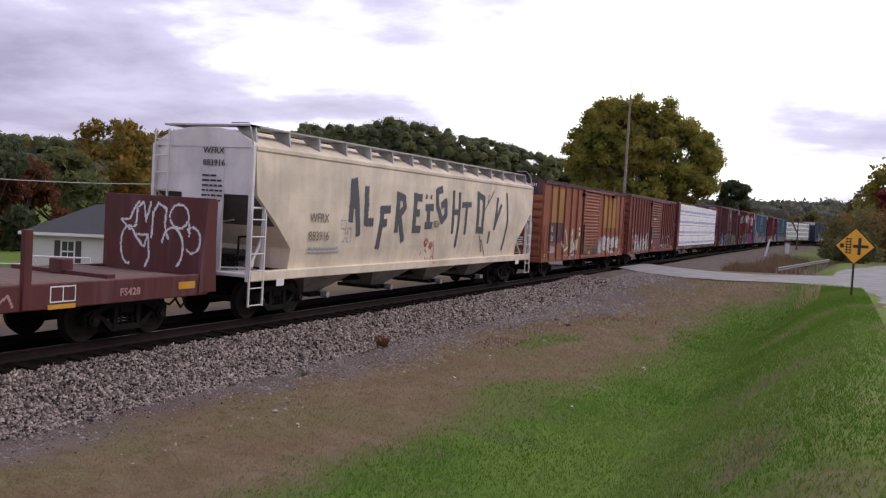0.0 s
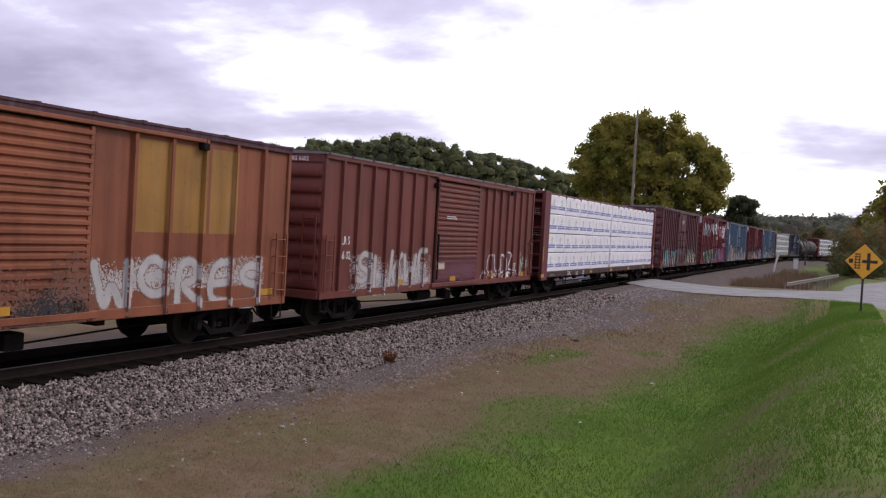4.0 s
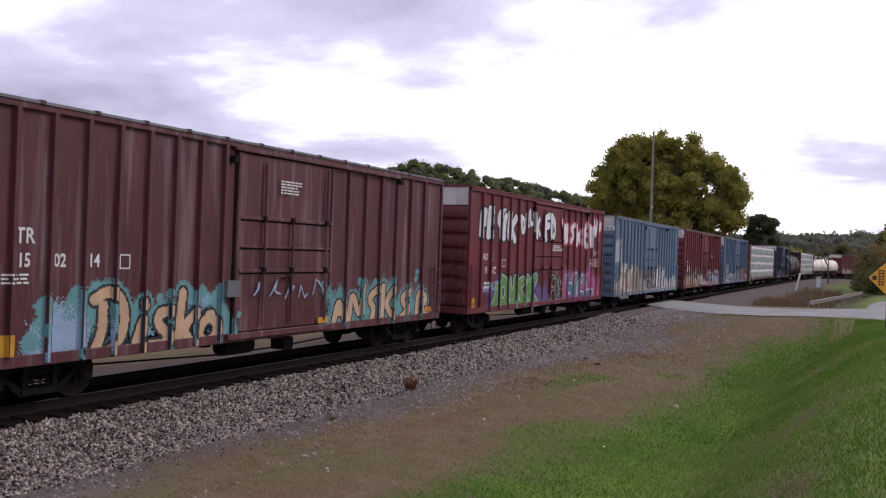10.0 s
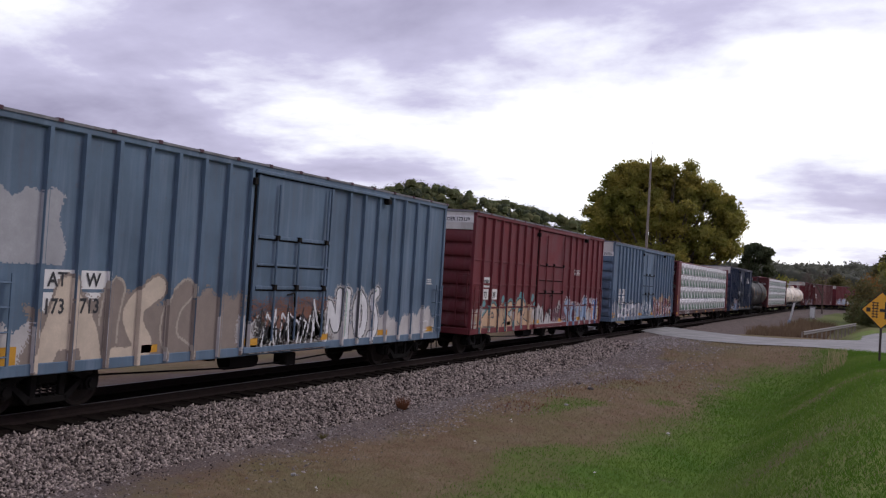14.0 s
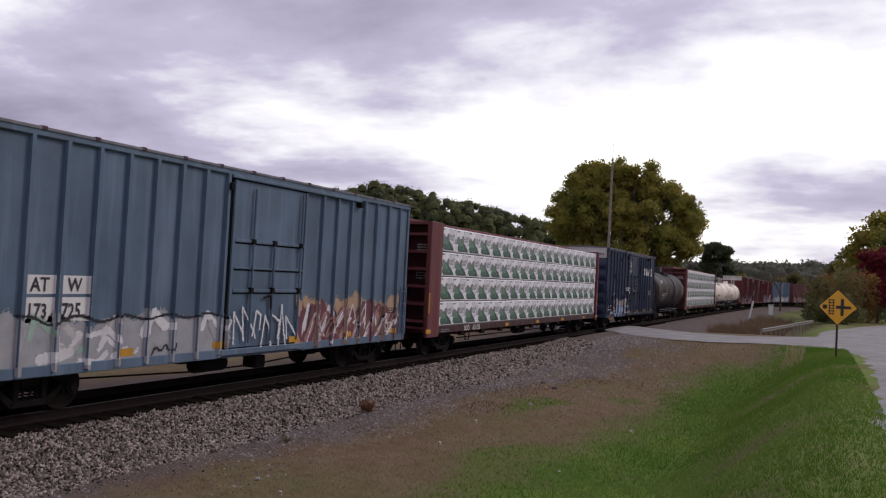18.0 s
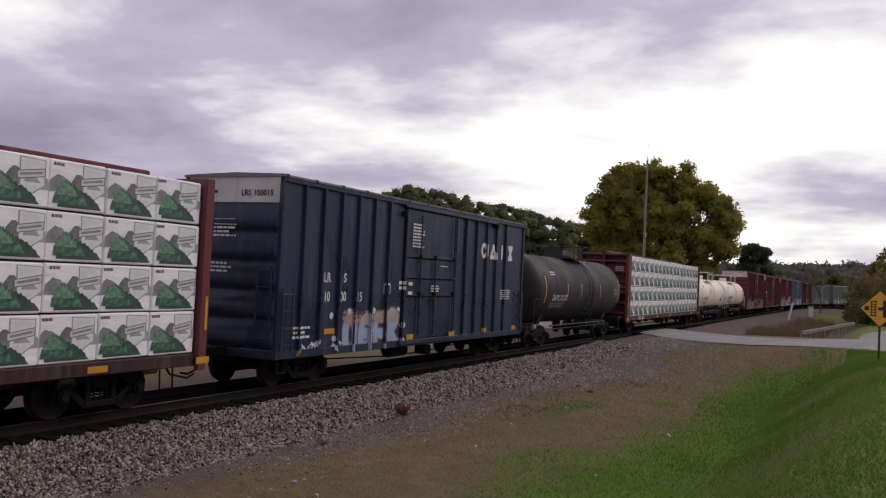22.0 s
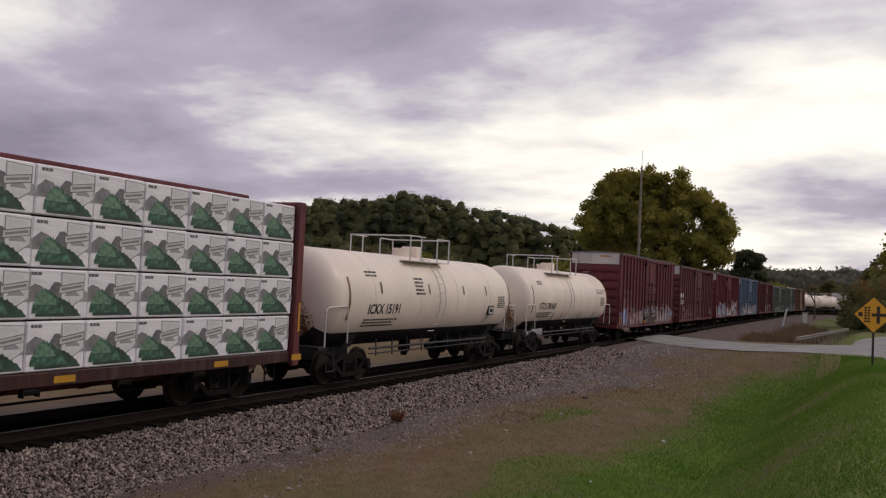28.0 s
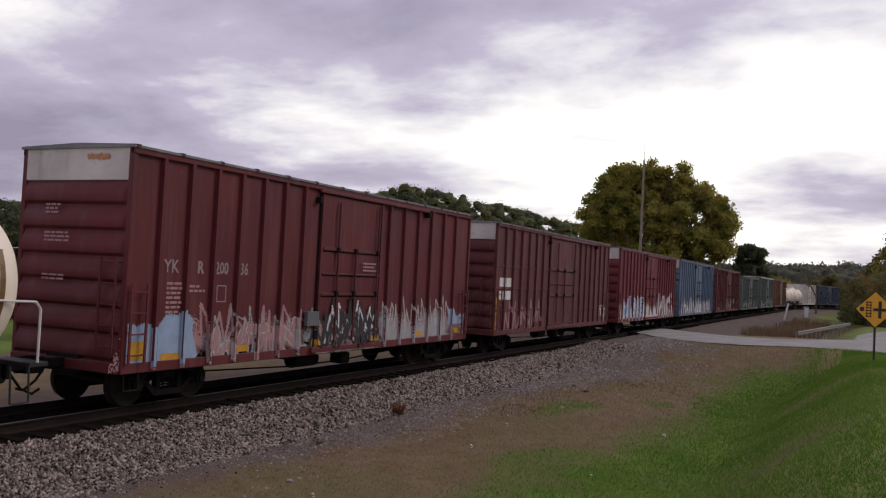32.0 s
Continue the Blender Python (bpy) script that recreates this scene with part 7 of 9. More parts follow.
    # yellow conspicuity strips, lettering
    for y in strips or (-half + 0.85, -half * 0.38, -half * 0.05, half * 0.42, half - 0.85):
        tall = 1.9 if abs(y) > half - 1.3 else 1.0
        up = strip_up if tall == 1.0 and ink is not PALE_INK else 0.0
        n, z0, z1 = 5, zc - (0.30 if up == 0 else 0.16) + up, zc + (0.32 if up == 0 else 0.16) + up
        v = []
        for i in range(n + 1):
            zz = (z0 + (z1 - z0) * i / n - zc) * tall
            a = math.asin(max(-0.99, min(0.99, zz / r)))
            for yy in (y - 0.05, y + 0.05):
                v.append(((r + 0.007) * math.cos(a), yy, zc + (r + 0.007) * math.sin(a)))
        f = [(2 * i, 2 * i + 1, 2 * i + 3, 2 * i + 2) for i in range(n)]
        part("reflector", Mesh().add(v, f), YELLOW if ink is PALE_INK else OLD_YELLOW, car, "yellow reflective strip" if ink is PALE_INK else "dirty yellow reflective strip")
    w = (zc, r)
    if len(mark) > 1:
        lettering(car, mark, mark_y, zc - 0.46 if ink is PALE_INK else zc - 0.40, 0.37 if ink is PALE_INK else 0.40, ink, squeeze=0.95, wrap=w)
    small_print(car, mark_y - 0.1, zc - 0.60, 2.0, 3, 0.045, FAINT if ink is PALE_INK else ink, wrap=w, seed=3)
    small_print(car, half - 1.9, zc + 0.1, 0.75, 6, 0.04, FAINT if ink is PALE_INK else ink, wrap=w, seed=4)
    small_print(car, mark_y + 0.0, zc + 0.75, 0.8, 2, 0.05, ink, wrap=w, seed=5)
    return car, mid, half, w


def end_stain(car, half, r, zc, d, seed):
    """Rust that has run down the domed end of a tank."""
    def dome(a, z, l):
        k = max(0.0, 1 - (a * a + (z - zc) ** 2) / (r * r))
        return (a, -half + d - d * math.sqrt(k) - 0.006 - l, z)
    tagged(draw(car, "rust_stain", STAIN, [[(0.45, zc - 0.25), (0.52, zc - 0.95)], [(0.62, zc - 0.55), (0.60, zc - 1.0)]], 0.24, 0.004, 0.34, dome), "brown rust run down the end", kind="stuff")


STAIN = plain("rust_run", (0.26, 0.13, 0.06), 0.8, 0, 0.4, 8, 0.2, 40)
INK = plain("black_tank_lettering", (0.02, 0.02, 0.025), 0.6, 0, 0.2, 3, 0.1, 40)
PALE_INK = plain("white_tank_lettering", (0.62, 0.62, 0.62), 0.6, 0, 0.15, 3, 0.1, 40)
car, mid, half, w = tank_car("black_tank_car", 89.0, 103.0, "black tank car with white lettering and yellow strips", TANK_BLACK, BLACK, 1.54, 2.52, "GATX 212192", -4.95, (95.1, 97.4), None, PALE_INK, True, (0.65, 0.75), (-5.85, -2.88, -0.75, 2.5, 6.1))
part("shell_ring", Mesh().turned([(1.15, 1.54), (1.2, 1.572), (1.85, 1.572), (1.9, 1.54)], (0, 0, 2.52), "y", 48), TANK_BLACK, car, "", True)
part("valve_housing", Mesh().prism([(-0.40, 3.98), (0.40, 3.98), (0.50, 4.20), (0.47, 4.46), (-0.47, 4.46), (-0.50, 4.20)], "y", -0.75, 0.35), BLACK, car)
car, mid, half, w = tank_car("cream_tank_car", 128.8, 142.5, "cream-white tank car with black lower band and lettering", TANK_CREAM, RAIL_WHITE, 1.40, 2.33, "ICKX 15191", -4.62, (133.9, 136.7), BLACK, INK, False, (0.7, 0.65), (-5.65, -3.9, -0.8, 1.85, 3.85, 6.15), 0.85)
small_print(car, -1.75, 2.95, 0.7, 5, 0.06, INK, wrap=w, seed=31)
end_stain(car, half, 1.40, 2.33, 0.85, 1)
part("dark_label", Mesh().box(1.33, 1.392, half - 2.75, half - 2.25, 1.78, 2.12), INK, car)
part("label_face", Mesh().box(1.33, 1.398, half - 2.70, half - 2.30, 1.83, 2.07), RAIL_WHITE, car)
part("label_form", Mesh().box(1.33, 1.404, half - 2.64, half - 2.36, 1.88, 2.02), INK, car)
car, mid, half, w = tank_car("cream_tank_car", 143.75, 156.95, "cream-white tank car marked for calcium carbonate", TANK_CREAM, RAIL_WHITE, 1.40, 2.36, "UTLX 301669", -4.85, (147.7, 151.4), BLACK, INK, False, (0.75, 0.9), (-5.7, -2.61, -1.33, 1.70, 4.03, 5.85), strip_up=-0.74)
end_stain(car, half, 1.40, 2.36, 0.66, 2)
lettering(car, "CALCIUM CARBONATE", half - 2.6, 2.82, 0.16, INK, wrap=w, bold=0.004)
small_print(car, half - 2.55, 2.70, 1.4, 1, 0.07, FAINT, wrap=w, seed=41)
for a, b in ((303.2, 316.0), (317.6, 331.0)):
    tank_car("cream_tank_car", a, b, "cream-white tank car far back in the train", TANK_CREAM, RAIL_WHITE, 1.40, 2.46, "I", -4.0, ((a + b) / 2 - 2, (a + b) / 2 + 2), BLACK, INK)


# ---- the covered hopper ----
HOPPER = paint("cream_hopper_paint", (0.78, 0.665, 0.52), 0.22, 0.2, chalk=(0.82, 0.74, 0.66), rustcol=(0.46, 0.30, 0.16))
HOPPER_END = paint("pale_hopper_end_paint", (0.82, 0.78, 0.77), 0.08, 0.1)
GALV = plain("galvanised_steel", (0.42, 0.42, 0.42), 0.5, 0.4, 0.2, 3, 0.2, 40)


def hopper():
    car, mid = rolling_stock("covered_hopper", -128.3, -108.75, "cream covered hopper with bold black lettering sprayed on", "hopper car")
    half = 9.775
    wide = ((1.22, 1.40), (1.75, 1.47), (2.4, 1.515), (3.0, 1.53), (3.6, 1.52), (4.02, 1.49), (4.06, 1.52), (4.14, 1.52), (4.20, 1.38), (4.42, 0.95), (4.52, 0.45))

    def long(z):
        return 8.15 if z < 1.8 else min(half - 0.05, 8.15 + (half - 0.05 - 8.15) * (z - 1.8) / 1.25)
    m = Mesh()
    v, f = [], []
    for z, w in wide:
        l = long(z)
        v += [(-w, -l, z), (w, -l, z), (w, l, z), (-w, l, z)]
    for i in range(len(wide) - 1):
        f += [(4 * i + j, 4 * i + (j + 1) % 4, 4 * i + 4 + (j + 1) % 4, 4 * i + 4 + j) for j in range(4)]
    f += [(3, 2, 1, 0), tuple(4 * (len(wide) - 1) + j for j in range(4))]
    part("body", m.add(v, f), HOPPER, car)
    for s in (-1, 1):
        y = s * (half - 0.05)
        end = part("end_sheet", Mesh().box(-1.47, 1.47, min(y, y + s * 0.03), max(y, y + s * 0.03), 3.0, 4.12, 0.008).box(-0.62, 0.62, min(y, y + s * 0.05), max(y, y + s * 0.05), 1.2, 4.2, 0.008), HOPPER_END, car, "pale grey end sheet")
        part("end_arch", Mesh().prism([(-1.5, 4.10), (1.5, 4.10), (1.4, 4.24), (0.95, 4.46), (0.45, 4.55), (-0.45, 4.55), (-0.95, 4.46), (-1.4, 4.24)], "y", *sorted((y, y + s * 0.06))), HOPPER_END, end)
        # open end: sill platform, posts, ladders
        part("end_platform", Mesh().box(-1.45, 1.45, *sorted((s * (half - 1.5), s * (half + 0.1))), 1.10, 1.18, 0.01), HOPPER_END, car)
        for x in (-1.46, 1.46):
            part("corner_post", Mesh().box(x - 0.05, x + 0.05, *sorted((s * (half - 0.02), s * (half + 0.08))), 1.0, 4.15, 0.01), HOPPER_END, car)
            part("corner_post", Mesh().box(x - 0.04, x + 0.04, *sorted((s * (half - 0.52), s * (half - 0.45))), 1.1, 3.05, 0.01), HOPPER_END, car)
        lad = Mesh()
        for i in range(9):
            z = 0.45 + i * 0.40
            for x in ((1.52,) if i < 6 else ()):
                lad.rod((x, s * (half + 0.05), z), (x, s * (half - 0.48), z), 0.016, 6)
            lad.rod((-1.40, s * (half + 0.1), z + 0.6), (-0.98, s * (half + 0.1), z + 0.6), 0.016, 6)
        for yy in (half + 0.05, half - 0.48):
            lad.box(1.50, 1.54, *sorted((s * yy - 0.02, s * yy + 0.02)), 0.42, 2.6)
        for x in (-1.40, -0.98):
            lad.box(x - 0.02, x + 0.02, *sorted((s * (half + 0.08), s * (half + 0.12))), 0.8, 4.5)
        part("ladder", lad, RAIL_WHITE, car)
        part("slope_stay", Mesh().tube([(1.2, s * (half - 0.3), 1.2), (1.1, s * (half - 1.2), 2.4)], 0.04, 6).tube([(-1.2, s * (half - 0.3), 1.2), (-1.1, s * (half - 1.2), 2.4)], 0.04, 6), HOPPER_END, car)
        part("brake_gear", Mesh().box(-0.3, 0.4, *sorted((s * (half - 0.9), s * (half - 0.3))), 1.2, 1.55, 0.03).rod((-0.6, s * (half - 0.6), 1.3), (0.9, s * (half - 0.6), 1.5), 0.06, 8), IRON, car)
        couple(car, (s, s * half), 0.9)
        truck(car, s * (half - 1.75))
        part("side_sill", Mesh().box(min(s * 1.36, s * 1.53), max(s * 1.36, s * 1.53), -half, half, 1.0, 1.24, 0.02), HOPPER, car)
        # dark sheet over the end slope: grime and shade both in its colour
        za, zb = 1.84, 3.02
        part("slope_sheet", Mesh().add([(-1.40, s * (long(za) + 0.012), za), (1.40, s * (long(za) + 0.012), za), (1.44, s * (long(zb) + 0.012), zb), (-1.44, s * (long(zb) + 0.012), zb)], [(0, 1, 2, 3) if s < 0 else (3, 2, 1, 0)]), BROWN_GREY, car, "grey slope sheet darkened for grime and shade")
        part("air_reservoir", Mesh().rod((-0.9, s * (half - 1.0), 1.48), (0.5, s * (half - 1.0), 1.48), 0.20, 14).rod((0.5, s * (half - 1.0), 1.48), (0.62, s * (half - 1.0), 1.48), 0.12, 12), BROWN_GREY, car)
        part("brake_pipe", Mesh().tube([(0.6, s * (half - 1.0), 1.48), (1.1, s * (half - 0.7), 1.7), (1.25, s * (half - 0.4), 1.3), (0.4, s * (half - 0.25), 1.25)], 0.022, 6), HOPPER_END, car)
        part("brake_pipe", Mesh().tube([(-0.4, s * (half - 1.0), 1.68), (-0.2, s * (half - 0.9), 2.3), (0.5, s * (half - 0.6), 2.4)], 0.018, 6), HOPPER_END, car)
        part("brake_lever", Mesh().tube([(0.7, s * (half - 0.55), 1.2), (0.75, s * (half - 0.5), 2.0), (1.3, s * (half - 0.3), 2.05)], 0.026, 6), IRON, car)
        part("cross_brace", Mesh().rod((1.44, s * (half + 0.02), 2.72), (1.44, s * (half - 1.3), 2.72), 0.03, 8), HOPPER_END, car)
    part("center_sill", Mesh().box(-0.3, 0.3, -half, half, 0.62, 1.1, 0.03), IRON, car)
    for k in range(4):
        y = -5.6 + k * 3.73
        bay = Mesh().add([(-1.36, y - 1.75, 1.22), (1.36, y - 1.75, 1.22), (1.36, y + 1.75, 1.22), (-1.36, y + 1.75, 1.22), (-0.45, y - 0.35, 0.42), (0.45, y - 0.35, 0.42), (0.45, y + 0.35, 0.42), (-0.45, y + 0.35, 0.42)],
                         [(0, 1, 2, 3), (7, 6, 5, 4), (0, 4, 5, 1), (1, 5, 6, 2), (2, 6, 7, 3), (3, 7, 4, 0)])
        b = part("discharge_bay", bay, BAY_GREY, car)
        part("gate", Mesh().box(-0.7, 0.75, y - 0.45, y + 0.45, 0.34, 0.44, 0.01).rod((0.75, y - 0.2, 0.40), (0.75, y + 0.3, 0.40), 0.06, 8), IRON, b)
        part("capstan", Mesh().rod((0.75, y + 0.05, 0.40), (1.0, y + 0.05, 0.40), 0.09, 12), GALV, b)
    # roof walk on brackets, and the hatch cover trough
    part("hatch_trough", Mesh().box(-0.33, 0.33, -half + 1.0, half - 1.0, 4.50, 4.60, 0.02), HOPPER, car)
    for x in (-0.98, 0.98):
        part("roof_walk", Mesh().box(x - 0.30, x + 0.30, -half + 0.05, half + 0.05, 4.60, 4.64), GALV, car)
    part("roof_walk", Mesh().box(-0.98, 1.28, -half + 0.02, -half + 0.42, 4.60, 4.64).box(-0.98, 1.28, half - 0.42, half + 0.02, 4.60, 4.64), GALV, car)
    for i in range(15):
        y = -half + 0.3 + (2 * half - 0.6) * i / 14
        part("walk_bracket", Mesh().prism([(1.26, 4.60), (0.70, 4.60), (0.95, 4.38), (1.30, 4.24)], "y", y - 0.03, y + 0.03), GALV, car)
    part("roof_grab", Mesh().tube([(1.46, -half - 0.02, 4.1), (1.36, -half - 0.02, 4.5), (1.2, -half + 0.1, 4.68), (0.7, -half + 0.1, 4.68)], 0.015, 6).tube([(1.46, half + 0.03, 4.1), (1.36, half + 0.05, 4.6), (1.2, half - 0.1, 4.8), (0.75, half - 0.1, 4.8)], 0.02, 6), GALV, car)

    def skin(y, z, lift):
        for (a, p), (b, q) in zip(wide, wide[1:]):
            if a <= z <= b:
                return (p + (q - p) * (z - a) / (b - a) + lift + 0.004, y, z)
        return (1.53 + lift, y, z)
    # the big black letters, laid on with a flat brush
    draw(car, "graffiti_letter", "charcoal", [[(-5.37, 3.64), (-5.42, 2.44)], [(-5.27, 3.67), (-5.11, 2.9), (-4.94, 2.05)], [(-5.36, 2.95), (-5.1, 2.96)]], 0.24, 0.004, 0.03, skin, flat=True)
    draw(car, "graffiti_letter", "charcoal", [[(-4.61, 3.47), (-4.57, 2.37)], [(-4.67, 2.45), (-4.14, 2.46)]], 0.24, 0.004, 0.03, skin, flat=True)
    draw(car, "graffiti_letter", "charcoal", [[(-3.64, 2.95), (-3.65, 2.42), (-3.77, 1.67)], [(-3.78, 2.82), (-3.14, 2.85)], [(-3.68, 2.42), (-3.32, 2.45)]], 0.24, 0.004, 0.03, skin, flat=True)
    draw(car, "graffiti_letter", "charcoal", [[(-2.67, 3.4), (-2.7, 2.15)], [(-2.71, 3.27), (-2.31, 3.23), (-2.24, 2.94), (-2.59, 2.65)], [(-2.55, 2.67), (-2.2, 1.86)]], 0.24, 0.004, 0.03, skin, flat=True)
    draw(car, "graffiti_letter", "charcoal", [[(-1.52, 3.42), (-1.51, 2.14)], [(-1.6, 3.28), (-1.03, 3.27)], [(-1.56, 2.79), (-1.16, 2.78)], [(-1.6, 2.28), (-1.03, 2.26)]], 0.24, 0.004, 0.03, skin, flat=True)
    draw(car, "graffiti_letter", "charcoal", [[(-0.53, 3.1), (-0.49, 2.32)], [(-0.78, 2.97), (-0.16, 2.99)], [(-0.75, 2.39), (-0.18, 2.4)]], 0.24, 0.004, 0.03, skin, flat=True)
    draw(car, "graffiti_letter", "charcoal", [[(0.51, 3.63), (0.07, 3.52), (0.14, 3.04), (0.55, 2.56), (0.85, 2.75), (0.78, 3.21), (0.42, 3.05)]], 0.24, 0.004, 0.03, skin, flat=True)
    draw(car, "graffiti_letter", "charcoal", [[(1.43, 3.62), (1.48, 2.12)], [(1.95, 3.58), (1.95, 2.43), (1.86, 1.64)], [(1.47, 2.89), (1.97, 2.87)]], 0.2, 0.004, 0.03, skin, flat=True)
    draw(car, "graffiti_letter", "charcoal", [[(2.61, 3.25), (2.59, 2.08)], [(2.17, 3.14), (3.04, 3.18)]], 0.2, 0.004, 0.03, skin, flat=True)
    draw(car, "graffiti_letter", "charcoal", [[(3.67, 3.69), (3.73, 2.13)], [(3.68, 3.56), (4.22, 3.44), (4.21, 2.84), (4.19, 2.15)], [(3.68, 2.28), (4.36, 2.23)]], 0.24, 0.004, 0.03, skin, flat=True)
    for y, z in ((-0.73, 3.31), (-0.39, 3.32)):
        draw(car, "graffiti_dot", "charcoal", [[(y, z - 0.07), (y, z + 0.07)]], 0.14, 0.006, 0.03, skin, flat=True)
    draw(car, "graffiti_mark", "charcoal", [[(5.66, 3.53), (5.43, 2.26)], [(6.07, 3.28), (5.49, 2.48)]], 0.2, 0.004, 0.03, skin, flat=True)
    draw(car, "graffiti_mark", "charcoal", [[(4.99, 2.22), (4.92, 1.74)]], 0.17, 0.004, 0.03, skin, flat=True)
    draw(car, "graffiti_mark", "charcoal", [[(6.63, 3.76), (6.85, 2.6), (6.52, 1.45)]], 0.16, 0.004, 0.03, skin, flat=True)
    draw(car, "graffiti_mark", "grey", [[(3.97, 2.12), (4.37, 1.46)], [(4.22, 1.89), (4.91, 1.17)], [(5.21, 3.74), (4.12, 2.84)], [(4.71, 3.59), (4.59, 3.22)]], 0.06, 0.005, 0.03, skin)
    lettering(car, "WFRX", -7.45, 2.42, 0.34, FADED, 1.538, 0.95, bold=0.004)
    lettering(car, "883916", -7.45, 1.95, 0.34, FADED, 1.522, 0.95, bold=0.004)
    small_print(car, -7.4, 1.72, 1.5, 2, 0.05, SPRAY["silver"], 1.49, seed=5)
    lettering(car, "WFRX", 0, 3.95, 0.20, DARK_STENCIL, 0.02, 1.1, face="end").location = (0, -half - 0.045, 0)
    lettering(car, "883916", 0, 3.66, 0.20, DARK_STENCIL, 0.02, 1.1, face="end").location = (0, -half - 0.045, 0)
    small_print(car, 0, 0, 0.6, 7, 0.045, DARK_STENCIL, 0.02, "end", 8, 2.6).location = (0, -half - 0.045, 3.40)
    for (y, z), r in (((-0.51, 1.82), 0.17), ((-0.12, 1.72), 0.15)):
        draw(car, "graffiti_spiral", "tag_red", [[(y + r * (1 - a / 26) * math.cos(a * 0.6), z + r * (1 - a / 26) * math.sin(a * 0.6)) for a in range(22)]], 0.034, 0.006, 0.01, skin)
    draw(car, "graffiti_tag", "tag_red", [[(-0.78, 1.53), (-0.82, 1.41)], [(-0.53, 1.6), (-0.39, 1.52)], [(0.08, 1.92), (0.19, 1.34)], [(-0.03, 1.28), (0.1, 1.38), (0.25, 1.26), (0.15, 1.13), (-0.02, 1.17), (-0.03, 1.28)], [(-0.43, 1.35), (-0.31, 1.23), (-0.19, 1.32)]], 0.03, 0.006, 0.01, skin)
    draw(car, "faded_outline", "silver", [[(-5.89, 2.5), (-5.65, 2.49), (-5.63, 2.26), (-5.89, 2.27), (-5.89, 2.5)], [(-5.8, 2.25), (-5.66, 2.25), (-5.65, 2.13), (-5.52, 2.13), (-5.52, 2.28), (-5.33, 2.28), (-5.33, 1.89), (-5.52, 1.89), (-5.52, 2.01), (-5.66, 2.01), (-5.67, 1.9), (-5.81, 1.9)]], 0.026, 0.0045, 0.02, skin)
    small_print(car, -0.08, 2.52, 0.5, 4, 0.03, FADED, 1.536, seed=14)
    small_print(car, 8.1, 1.95, 0.9, 4, 0.05, SPRAY["silver"], 1.495, seed=9)
    plate(car, half - 1.75, half - 1.35, 0.86, 1.02, STENCIL, 1.54, "placard")
    plate(car, -half + 1.0, -half + 1.3, 0.86, 1.02, STENCIL, 1.54, "placard")


FADED = plain("faded_brown_stencil", (0.20, 0.16, 0.13), 0.7, 0, 0.3, 5, 0.1, 60)
BAY_GREY = plain("dusty_grey_bay", (0.40, 0.35, 0.32), 0.8, 0, 0.3, 3, 0.3, 40)
BROWN_GREY = plain("dusty_shaded_grey", (0.10, 0.09, 0.085), 0.8, 0, 0.3, 3, 0.3, 40)
hopper()

# ---- the bulkhead flat car at the head of the view ----
FLAT_RED = paint("worn_flat_car_red", (0.105, 0.026, 0.028), 0.25, 0.12)
DECK_WOOD = plain("worn_deck_boards", (0.16, 0.10, 0.08), 0.9, 0, 0.35, 4, 0.5, 25)


